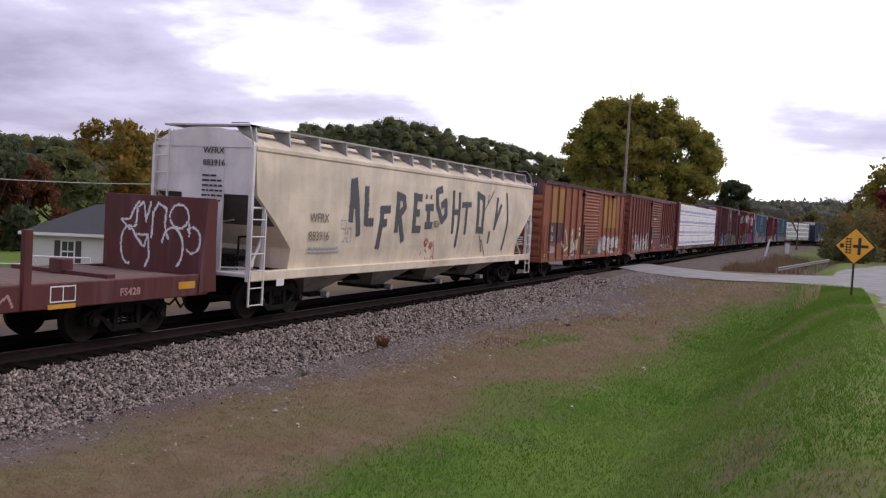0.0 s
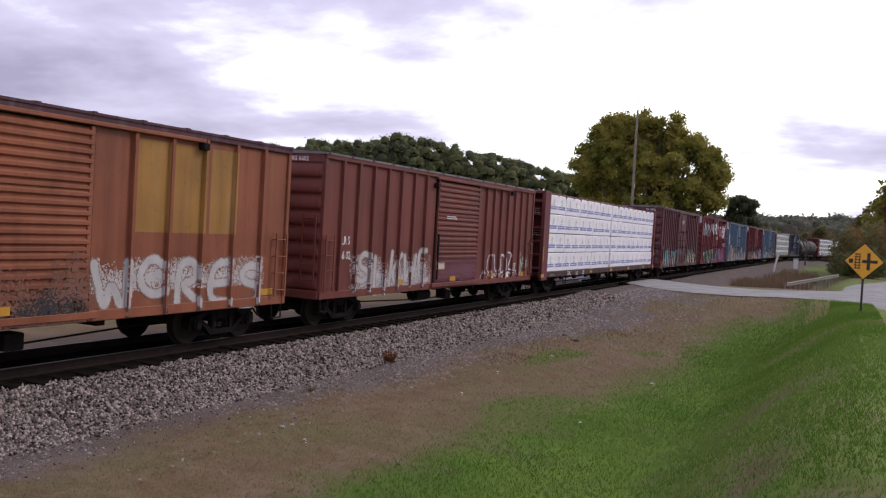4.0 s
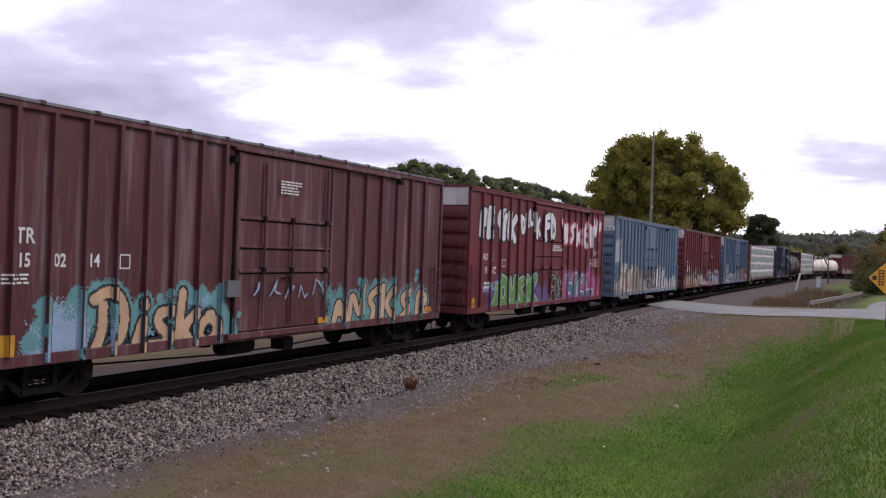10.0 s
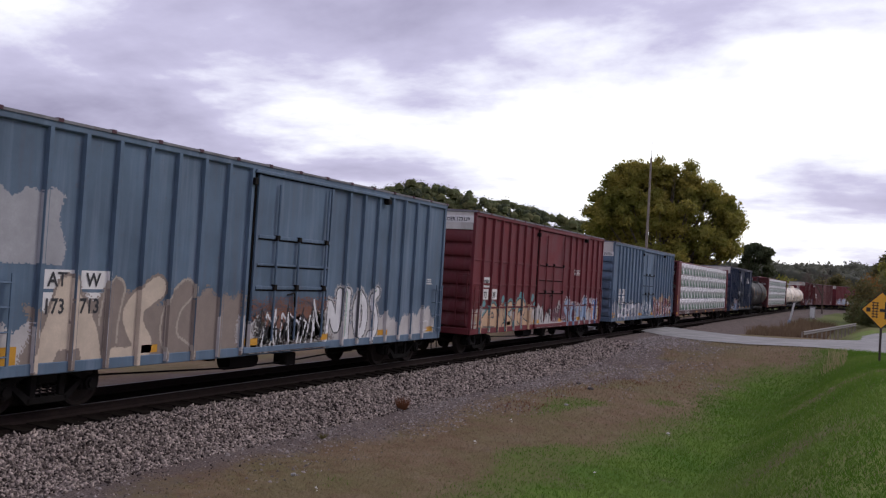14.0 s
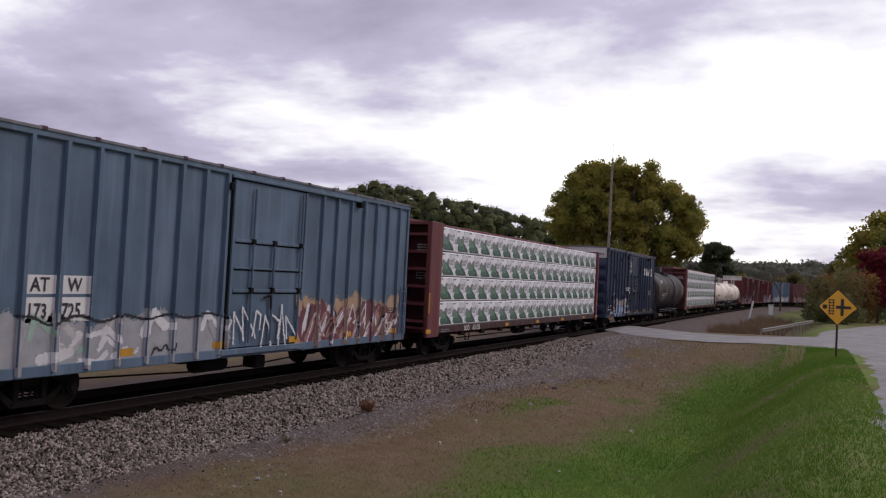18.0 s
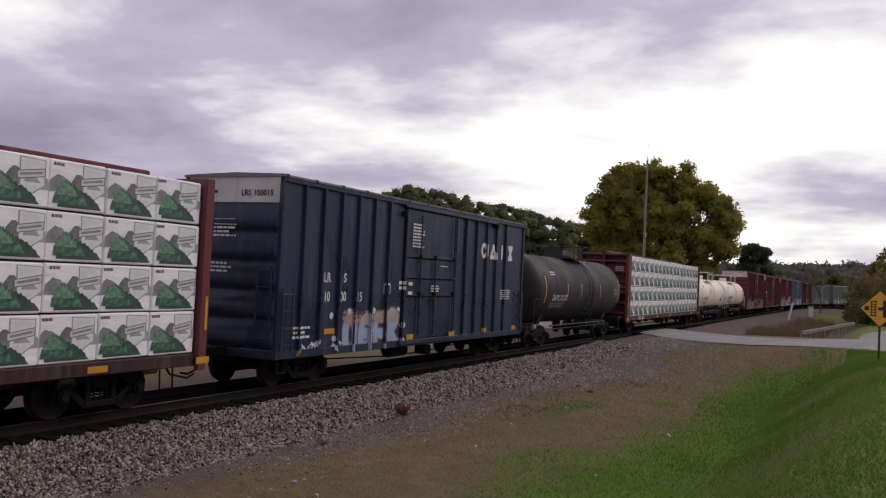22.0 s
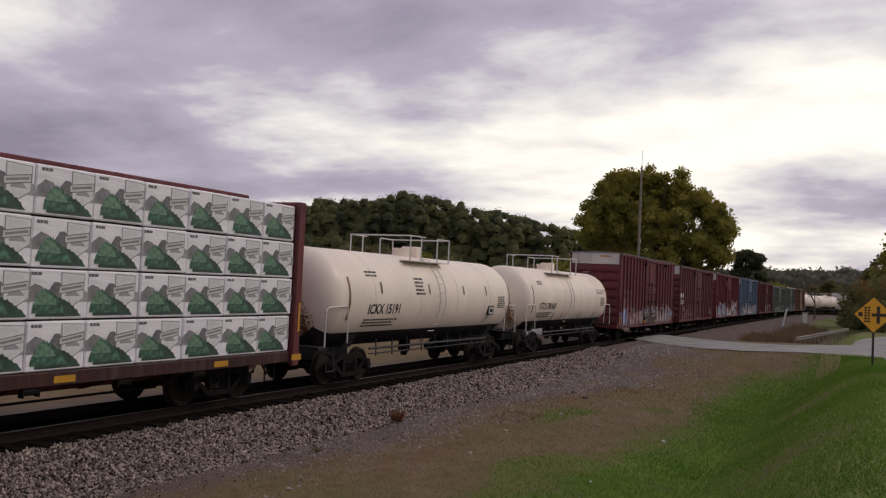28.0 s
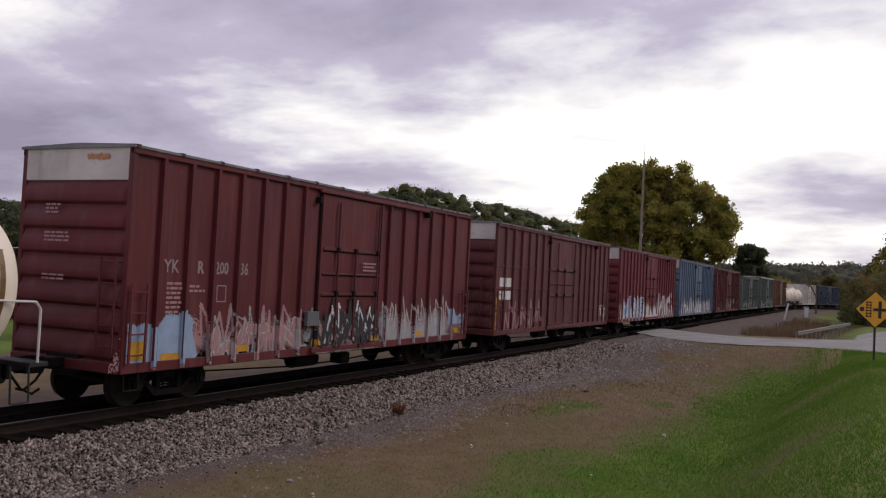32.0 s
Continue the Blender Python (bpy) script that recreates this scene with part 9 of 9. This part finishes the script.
def warning_sign():
    ob = new("crossing_warning_sign")
    x, y = 14.24, 33.0
    ob.location, ob.rotation_euler = (x, y, land(x, y) - 0.05), (0, 0, radians(-3))
    tagged(ob, "yellow diamond sign warning of a rail crossing on a side road", "road sign")
    c, r = 1.78, 0.645
    part("post", Mesh().box(-0.035, 0.035, 0.0, 0.05, 0, c + 0.35, 0.006), POST_BROWN, ob)
    e = r - 0.05
    part("rim", Mesh().prism([(0, c - r), (r, c), (0, c + r), (-r, c)], "y", -0.012, -0.002), SIGN_BLACK, ob)
    part("panel", Mesh().prism([(0, c - r + 0.045), (r - 0.045, c), (0, c + r - 0.045), (-r + 0.045, c)], "y", -0.017, -0.006), SIGN_YELLOW, ob)
    part("cross_symbol", Mesh().box(0.09, 0.19, -0.022, -0.012, c - 0.29, c + 0.29).box(-0.06, 0.09, -0.022, -0.012, c - 0.05, c + 0.05).box(0.19, 0.42, -0.022, -0.012, c - 0.05, c + 0.05), SIGN_BLACK, ob)
    m = Mesh().box(-0.47, -0.34, -0.022, -0.012, c - 0.07, c + 0.07)
    part("road_symbol", m, SIGN_BLACK, ob)
    m = Mesh().box(-0.27, -0.245, -0.022, -0.012, c - 0.27, c + 0.27).box(-0.155, -0.13, -0.022, -0.012, c - 0.27, c + 0.27)
    for i in range(6):
        z = c - 0.25 + i * 0.095
        m.box(-0.30, -0.10, -0.0225, -0.012, z, z + 0.035)
    part("track_symbol", m, SIGN_BLACK, ob)


warning_sign()


def mast():
    ob = new("antenna_pole")
    x, y = EYE[0] - 92 * math.sin(radians(13.15)), 92 * math.cos(radians(13.15))
    ob.location, ob.rotation_euler = (x, y, land(x, y)), (0, 0, 0)
    tagged(ob, "tall grey wooden pole with a whip antenna", "pole")
    part("pole", Mesh().rod((0, 0, -0.3), (0, 0, 16.6), 0.17, 12, 0.10), WOOD_POLE, ob)
    part("antenna", Mesh().rod((0, 0, 16.6), (0.02, 0, 18.3), 0.035, 6, 0.018), GALV, ob)


mast()


def utility_pole(az, dist, top, arm=True):
    ob = new("utility_pole")
    x, y = EYE[0] - dist * math.sin(radians(az)), dist * math.cos(radians(az))
    z = land(x, y)
    ob.location = (x, y, z)
    tagged(ob, "weathered wooden utility pole", "pole")
    part("pole", Mesh().rod((0, 0, -0.3), (0, 0, top - z), 0.15, 10, 0.11), WOOD_POLE, ob)
    if arm:
        part("transformer", Mesh().rod((0.3, 0, top - z - 1.6), (0.3, 0, top - z - 0.7), 0.25, 14), GALV, ob)
    return Vector((x, y, top))


pa, pb = utility_pole(66, 34, 3.6, False), utility_pole(40.0, 130, 9.2)
pm = utility_pole(42.8, 62, 3.9, False)


def cable(a, b, sag):
    m = Mesh()
    pts = [a.lerp(b, i / 12) - Vector((0, 0, sag * 4 * (i / 12) * (1 - i / 12))) for i in range(13)]
    m.tube(pts, 0.022, 5)
    tagged(part("overhead_cable", m, GALV), "pale overhead cable between poles", "cable")


cable(pa - Vector((0, 0, 0.3)), pm - Vector((0, 0, 0.3)), 0.25)
cable(pm - Vector((0, 0, 0.3)), pb - Vector((0, 0, 2.0)), 0.4)

# ---- the white house beyond the track ----
SIDING = plain("white_vinyl_siding", (0.62, 0.60, 0.56), 0.6, 0, 0.06, 1, 0.1, 40)
SHINGLE = plain("dark_roof_shingle", (0.055, 0.055, 0.06), 0.9, 0, 0.3, 6, 0.6, 20)
TRIM = plain("white_trim_paint", (0.72, 0.71, 0.69), 0.5, 0, 0.06, 2, 0.1, 40)
SHUTTER = plain("dark_shutter_paint", (0.05, 0.045, 0.045), 0.6, 0, 0.15, 4, 0.2, 30)


def glass_mat():
    m, t, bsdf, add, link = nodes_of("window_glass")
    bsdf.inputs["Base Color"].default_value = (0.05, 0.06, 0.065, 1)
    bsdf.inputs["Roughness"].default_value = 0.06
    bsdf.inputs["Specular IOR Level"].default_value = 0.8
    return m


GLASS = glass_mat()


def house(name, x, y, turn, wide, deep, high, rise, label, windows, base):
    ob = new(name)
    ob.location, ob.rotation_euler = (x, y, base), (0, 0, radians(turn))
    tagged(ob, label, "house")
    # local: front wall faces -y, ridge along x
    wall = part("wall", Mesh().box(0, wide, 0, deep, 0, high), SIDING, ob)
    m = Mesh()
    n = int(high / 0.13)
    for i in range(n):
        z = 0.1 + i * 0.13
        m.prism([(-0.004, z), (-0.022, z), (-0.004, z + 0.125)], "x", 0.05, wide - 0.05)
    part("siding", m, SIDING, wall)
    o = 0.45
    hip = Mesh().add([(-o, -o, high), (wide + o, -o, high), (wide + o, deep + o, high), (-o, deep + o, high), (deep / 2, deep / 2, high + rise), (wide - deep / 2, deep / 2, high + rise)],
                     [(0, 1, 5, 4), (1, 2, 5), (2, 3, 4, 5), (3, 0, 4), (3, 2, 1, 0)])
    part("roof", hip, SHINGLE, ob)
    part("eave", Mesh().box(-o - 0.02, wide + o + 0.02, -o - 0.06, -o, high - 0.14, high + 0.03).box(-o - 0.06, -o, -o, deep + o, high - 0.14, high + 0.03).box(wide + o, wide + o + 0.06, -o, deep + o, high - 0.14, high + 0.03), TRIM, ob)
    for wx, wz, ww, wh in windows:
        win = part("window", Mesh().box(wx, wx + ww, -0.05, 0.02, wz, wz + wh), TRIM, ob)
        for k in range(2):
            part("pane", Mesh().box(wx + 0.06, wx + ww - 0.06, -0.062, -0.04, wz + 0.06 + k * wh / 2, wz + wh / 2 - 0.03 + k * wh / 2), GLASS, win)
        part("mullion", Mesh().box(wx + ww / 2 - 0.02, wx + ww / 2 + 0.02, -0.07, -0.05, wz + 0.05, wz + wh - 0.05), TRIM, win)
        for sx in (wx - 0.36, wx + ww + 0.04):
            part("shutter", Mesh().box(sx, sx + 0.32, -0.055, -0.01, wz - 0.02, wz + wh + 0.02, 0.01), SHUTTER, win)
    return ob


hx, hy = EYE[0] - 56 * math.sin(radians(50.1)), 56 * math.cos(radians(50.1))
house("house", hx, hy, 40.0, 9.0, 6.5, 2.65, 1.75, "small white sided house with a dark hip roof", ((1.75, 0.95, 0.75, 1.25), (5.6, 0.95, 0.75, 1.25)), -2.35)
house("farm_building", 20.5, 136, -6, 16, 7, 2.3, 1.2, "long white low building beside the road", ((2.0, 1.0, 0.9, 0.9), (9.0, 1.0, 0.9, 0.9)), 0.7)


def yard_rail():
    ob = new("yard_railing")
    x, y = EYE[0] - 47 * math.sin(radians(50.2)), 47 * math.cos(radians(50.2))
    ob.location, ob.rotation_euler = (x, y, land(x, y)), (0, 0, radians(40))
    tagged(ob, "white tubular railing in the yard", "railing")
    part("frame", Mesh().tube([(0, 0, 0), (0.3, 0, 1.35), (2.9, 0, 1.35), (2.9, 0, 0)], 0.04, 8).tube([(-1.4, 0.3, 0.9), (0.15, 0.2, 0.95)], 0.03, 6).tube([(-1.4, 0.3, 0.9), (-1.4, 0.3, 0)], 0.03, 6).tube([(0.3, 0, 1.35), (0.75, 0.9, 0)], 0.035, 6), TRIM, ob)
    part("panel", Mesh().box(0.9, 2.0, 0.4, 0.46, 0.15, 0.75, 0.01), TRIM, ob)
    gr = new("yard_grill")
    gr.location = (x + 1.0, y + 1.3, land(x, y))
    tagged(gr, "dark barbecue grill on legs in the yard", "grill")
    part("bowl", Mesh().box(-0.4, 0.4, -0.25, 0.25, 0.65, 1.05, 0.08), SHUTTER, gr)
    for a, b in ((-0.35, -0.2), (0.35, -0.2), (-0.35, 0.2), (0.35, 0.2)):
        part("leg", Mesh().rod((a, b, 0), (a, b, 0.68), 0.03, 6), SHUTTER, gr)


yard_rail()

# ---- round the crossing ----
CONCRETE = plain("old_concrete", (0.34, 0.33, 0.31), 0.9, 0, 0.25, 2, 0.5, 25)
BEAM = plain("dull_zinc_beam", (0.20, 0.18, 0.165), 0.7, 0.1, 0.2, 3, 0.2, 40)


def guard_rail():
    a, b = Vector((9.7, 67.0)), Vector((12.7, 94.0))
    d = (b - a).normalized()
    nrm = Vector((d.y, -d.x))
    ob = new("guard_rail")
    ob.location = (a.x, a.y, 0)
    tagged(ob, "galvanised guard rail along the ditch", "guard rail", kind="")
    prof = [(0.0, 0.02), (0.06, 0.07), (0.06, 0.11), (0.0, 0.15), (0.0, 0.18), (0.06, 0.22), (0.06, 0.27), (0.0, 0.32)]
    v, f = [], []
    n = int((b - a).length / 2)
    for i in range(n + 1):
        p = d * ((b - a).length * i / n)
        z = -0.10 + 0.12 * i / n
        v += [(p.x + nrm.x * q, p.y + nrm.y * q, z + h) for q, h in prof]
    k = len(prof)
    for i in range(n):
        f += [(i * k + j, i * k + j + 1, (i + 1) * k + j + 1, (i + 1) * k + j) for j in range(k - 1)]
    part("beam", Mesh().add(v, f), BEAM, ob)
    for i in range(0, n + 1):
        p = d * ((b - a).length * i / n)
        part("post", Mesh().box(p.x - 0.12, p.x - 0.02, p.y - 0.06, p.y + 0.06, -1.3, 0.2), WOOD_POLE, ob)


guard_rail()


def leaning_post():
    ob = new("leaning_marker_post")
    x, y = 5.4, 110.0
    ob.location, ob.rotation_euler = (x, y, land(x, y) - 0.1), (0, radians(11), 0)
    tagged(ob, "leaning white marker post by the crossing", "post")
    part("post", Mesh().box(-0.11, 0.11, -0.06, 0.06, 0, 2.6, 0.02), TRIM, ob)
    part("foot", Mesh().box(-0.2, 0.2, -0.15, 0.15, 0, 0.55, 0.03), SPRAY["sky"], ob)


leaning_post()


def cabinet():
    ob = new("relay_cabinet")
    x, y = 6.3, 139.0
    ob.location = (x, y, land(x, y))
    tagged(ob, "grey-white trackside relay cabinet", "cabinet")
    part("body", Mesh().box(-0.36, 0.36, -0.3, 0.3, 0.1, 1.7, 0.03), CONCRETE, ob)
    part("roof", Mesh().box(-0.42, 0.42, -0.37, 0.37, 1.7, 1.79, 0.03), CONCRETE, ob)
    part("base", Mesh().box(-0.5, 0.5, -0.35, 0.35, -0.2, 0.1), CONCRETE, ob)
    part("door", Mesh().box(-0.30, 0.30, -0.325, -0.3, 0.2, 1.6, 0.01), TRIM, ob)


cabinet()


def culvert():
    ob = new("culvert_pipe")
    ob.location = (11.1, 41.4, -0.95)
    tagged(ob, "end of a drain pipe under the lane", "culvert")
    m = Mesh()
    m.turned([(-0.6, 0.30), (-0.6, 0.38), (3.0, 0.38), (3.0, 0.30), (-0.6, 0.30)], (0, 0, 0.25), "y", 24)
    part("pipe", m, CONCRETE, ob, "", True)
    # near-black disc across the pipe, added as the shade in its mouth
    part("inside", Mesh().turned([(0.9, 0.001), (0.9, 0.30)], (0, 0, 0.25), "y", 24), SEAM, ob)


culvert()


def crossing_panels():
    ob = new("crossing_panel")
    tagged(ob, "timber and asphalt panels between the rails at the crossing", "crossing", kind="structure")
    for x0, x1 in ((-0.68, 0.68), (0.83, 1.55), (-1.55, -0.83)):
        n = 3 if x1 - x0 > 1 else 2
        for k in range(n):
            a = x0 + (x1 - x0) * k / n
            part("panel_board", Mesh().box(a + 0.01, a + (x1 - x0) / n - 0.01, 53.6, 62.4, -0.2, -0.012, 0.01), TIE, ob)


crossing_panels()

# ---- loose stone, grass and litter near the camera ----
STONES = island_mat("ballast_stone", (0.026, 0.019, 0.017), (0.52, 0.43, 0.375), skew=0.10)
GRAVEL = island_mat("pale_gravel", (0.060, 0.048, 0.044), (0.36, 0.315, 0.295))
GRASS = leafy("grass_blade", (0.096, 0.186, 0.022), (0.168, 0.245, 0.048), 0.6, 0.8)
STRAW = leafy("dry_grass_blade", (0.235, 0.180, 0.118), (0.230, 0.205, 0.105), 0.55, 0.85)


def strew_stones(n=62000):
    rg = np.random.RandomState(5)
    y = 4.0 + 40 * rg.rand(n) ** 1.7
    u = rg.rand(n)
    x = 1.22 + 2.15 * u ** 0.9 + 1.3 * (rg.rand(n) < 0.12) * rg.rand(n)
    z = np.array([land(a, b) for a, b in zip(x, y)])
    s = (0.016 + 0.030 * rg.rand(n) ** 2.0) * (0.85 + y / 60) * np.where(x > 3.5, 0.5, 1.0)
    base = np.array([(1, 0, 0), (-1, 0, 0), (0, 1, 0), (0, -1, 0), (0, 0, 1), (0, 0, -1)], float)
    tri = np.array([(0, 2, 4), (2, 1, 4), (1, 3, 4), (3, 0, 4), (2, 0, 5), (1, 2, 5), (3, 1, 5), (0, 3, 5)])
    q = rg.normal(size=(n, 3, 3))
    q, _ = np.linalg.qr(q)
    v = base[None] * np.array([1.25, 0.95, 0.7]) * (0.55 + 0.8 * rg.rand(n, 6, 1)) * s[:, None, None]
    v = np.einsum("nij,nkj->nki", q, v) + np.stack([x, y, z + 0.25 * s], 1)[:, None]
    f = (tri[None] + 6 * np.arange(n)[:, None, None]).reshape(-1, 3)
    ob = part("ballast_stones", big_mesh("ballast_stones", v.reshape(-1, 3), f), STONES)
    tagged(ob, "loose grey and pinkish ballast stones", "ballast", kind="stuff")


def strew_grass(name, label, mat, n, want, h, seed, reach=34.0):
    rg = np.random.RandomState(seed)
    y = 3.2 + reach * rg.rand(n) ** 1.8
    x = 4.2 + 10.6 * rg.rand(n)
    keep, zs = [], []
    for i in range(n):
        g, d, s, _ = cover(x[i], y[i])
        if rg.rand() < want(g, d, s):
            keep.append(i)
            zs.append(land(x[i], y[i]))
    x, y, z = x[keep], y[keep], np.array(zs)
    m = len(keep)
    hh = h * (0.45 + 0.75 * rg.rand(m)) * (1 + y / 60)
    a = 6.283 * rg.rand(m)
    w = (0.003 + 0.003 * rg.rand(m)) * (1 + y / 16)
    lx, ly = rg.normal(0, 0.55, (2, m)) * hh
    v = np.stack([np.stack([x - w * np.cos(a), y - w * np.sin(a), z - 0.01], 1), np.stack([x + w * np.cos(a), y + w * np.sin(a), z - 0.01], 1), np.stack([x + lx, y + ly, z + hh], 1)], 1).reshape(-1, 3)
    ob = part(name, big_mesh(name, v, np.arange(3 * m).reshape(m, 3)), mat)
    tagged(ob, label, "grass", kind="stuff")


strew_stones()


def strew_gravel(n=42000):
    """Spilled gravel between the ballast and the lane."""
    rg = np.random.RandomState(15)
    y = 5.0 + 46 * rg.rand(n) ** 0.8
    x = 3.0 + (2.4 + 3.6 * np.clip((y - 20) / 14, 0, 1)) * rg.rand(n) ** 1.3
    want = np.array([noise.noise((a * 0.6, b * 0.3, 51.0)) * 0.9 + 0.62 - 0.14 * (a - 2) + 0.28 * smooth(22, 34, b) for a, b in zip(x, y)])
    keep = rg.rand(n) < want
    x, y = x[keep], y[keep]
    m = len(x)
    z = np.array([land(a, b) for a, b in zip(x, y)])
    s = (0.010 + 0.030 * rg.rand(m) ** 2.5) * (0.8 + y / 50)
    base = np.array([(1, 0, 0), (-1, 0, 0), (0, 1, 0), (0, -1, 0), (0, 0, 0.7), (0, 0, -0.7)], float)
    tri = np.array([(0, 2, 4), (2, 1, 4), (1, 3, 4), (3, 0, 4)])
    v = base[None] * (0.6 + 0.8 * rg.rand(m, 6, 1)) * s[:, None, None] + np.stack([x, y, z], 1)[:, None]
    f = (tri[None] + 6 * np.arange(m)[:, None, None]).reshape(-1, 3)
    ob = part("spilled_gravel", big_mesh("spilled_gravel", v.reshape(-1, 3), f), GRAVEL)
    tagged(ob, "pale gravel spilled beside the ballast", "gravel", kind="stuff")


strew_gravel()
strew_grass("green_grass", "short green grass of the ditch and bank", GRASS, 300000, lambda g, d, s: max(0, g - 0.05) ** 1.5 * (1 - s), 0.045, 7, 42.0)
strew_grass("dry_grass", "short dry brown grass between ballast and ditch", STRAW, 150000, lambda g, d, s: 0.75 * max(0, d * (1 - g) + 0.08) * (1 - 0.8 * s), 0.030, 8, 50.0)


def clump(x, y, h, r, leaf, label, seed, n=240):
    """A low weed of upright blades."""
    rg = np.random.RandomState(seed)
    ob = new("weed")
    ob.location = (x, y, land(x, y))
    tagged(ob, label, "weed")
    v = []
    for _ in range(n):
        a, q, hh = rg.uniform(0, 6.283), r * rg.rand() ** 0.5, h * rg.uniform(0.4, 1)
        bx, by = 0.4 * q * math.cos(a), 0.4 * q * math.sin(a)
        v += [(bx - 0.006, by, 0), (bx + 0.006, by, 0), (q * math.cos(a) * 1.3, q * math.sin(a) * 1.3, 1.5 * hh)]
    part("leaves", big_mesh("leaves", np.array(v), np.arange(len(v)).reshape(-1, 3)), LEAF[leaf], ob)


clump(3.35, 19.6, 0.26, 0.20, "russet", "dark reddish weed growing in the ballast", 1)
clump(3.9, 15.2, 0.10, 0.12, "olive", "small low weed among stones", 2, 60)
tall_weeds("russet_weeds", "low russet weeds along the edge of the ballast", ((4.3, 5.6, 25, 29), (5.0, 6.6, 29.5, 33), (4.8, 5.8, 22, 24), (6.2, 8.0, 31, 35)), 170, 0.10, "russet", 73, 0.010)

LITTER = plain("white_litter", (0.66, 0.64, 0.60), 0.7, 0, 0.12, 6, 0.3, 30)


def scrap(x, y, s, seed):
    rnd = random.Random(seed)
    m = Mesh()
    top = [(x + s * rnd.uniform(0.6, 1.1) * math.cos(k), y + s * rnd.uniform(0.5, 1.0) * math.sin(k)) for k in (0, 1.1, 2.2, 3.3, 4.4, 5.4)]
    z = land(x, y)
    m.add([(a, b, z + 0.02 + rnd.uniform(0, 0.03)) for a, b in top] + [(x, y, z + 0.07)], [(i, (i + 1) % 6, 6) for i in range(6)])
    m.add([(a, b, z) for a, b in top], [(5, 4, 3, 2, 1, 0)])
    tagged(part("paper_scrap", m, LITTER), "crumpled pale scrap lying in the grass", "litter", "scraps in the grass")


for i, (az, el, s) in enumerate(((21.13, -9.59, 0.05), (11.15, -9.04, 0.07), (23.4, -11.1, 0.04), (15.6, -11.9, 0.05), (33.5, -14.6, 0.04))):
    d = (EYE[2] + 0.82) / math.tan(radians(-el))
    scrap(EYE[0] - d * math.sin(radians(az)), d * math.cos(radians(az)), s, i)


def rock(x, y, s, seed, mat, label):
    rg = np.random.RandomState(seed)
    bm = bmesh.new()
    bmesh.ops.create_icosphere(bm, subdivisions=2, radius=s)
    for v in bm.verts:
        v.co *= 1 + 0.25 * noise.noise(v.co * (2.0 / s) + Vector((seed, 0, 0)))
        v.co.z *= 0.6
    me = bpy.data.meshes.new("rock")
    bm.to_mesh(me)
    bm.free()
    ob = part("rock", me, mat)
    ob.location = (x, y, land(x, y) + 0.02)
    tagged(ob, label, "rock", "rocks on the verge")


DARK_ROCK = plain("dark_rock", (0.07, 0.06, 0.058), 0.9, 0, 0.3, 8, 0.6, 30)
rock(5.6, 28.6, 0.11, 3, DARK_ROCK, "dark stone lying on the gravel")
rock(4.9, 29.5, 0.08, 4, DARK_ROCK, "dark stone beside the ballast")
rock(6.1, 24.5, 0.06, 5, CONCRETE, "pale stone lying on dry grass")
rock(5.2, 12.4, 0.05, 6, CONCRETE, "pale stone lying on dry grass")


def run_of(t):
    """How far the train has come by t seconds, in metres from its place at 16 s."""
    return 9.104 * (t - 16) + 0.00376 * (t - 16) ** 2


def motions():
    for car, mid in TRAIN:
        rows = []
        for i in range(33):
            y = mid - run_of(i)
            x, turn = along(y)
            rows.append((i, pose(x, y, 0, 0, 0, turn)))
        walk(car, rows)
    # the wheels roll
    turns = [(i / 15, run_of(i / 15) / 0.457) for i in range(0, 481)]
    for w in WHEELSETS:
        at = w.location.copy()
        walk(w, [(t, Matrix.LocRotScale(at, Euler((a, 0, 0)), None)) for t, a in turns])


motions()
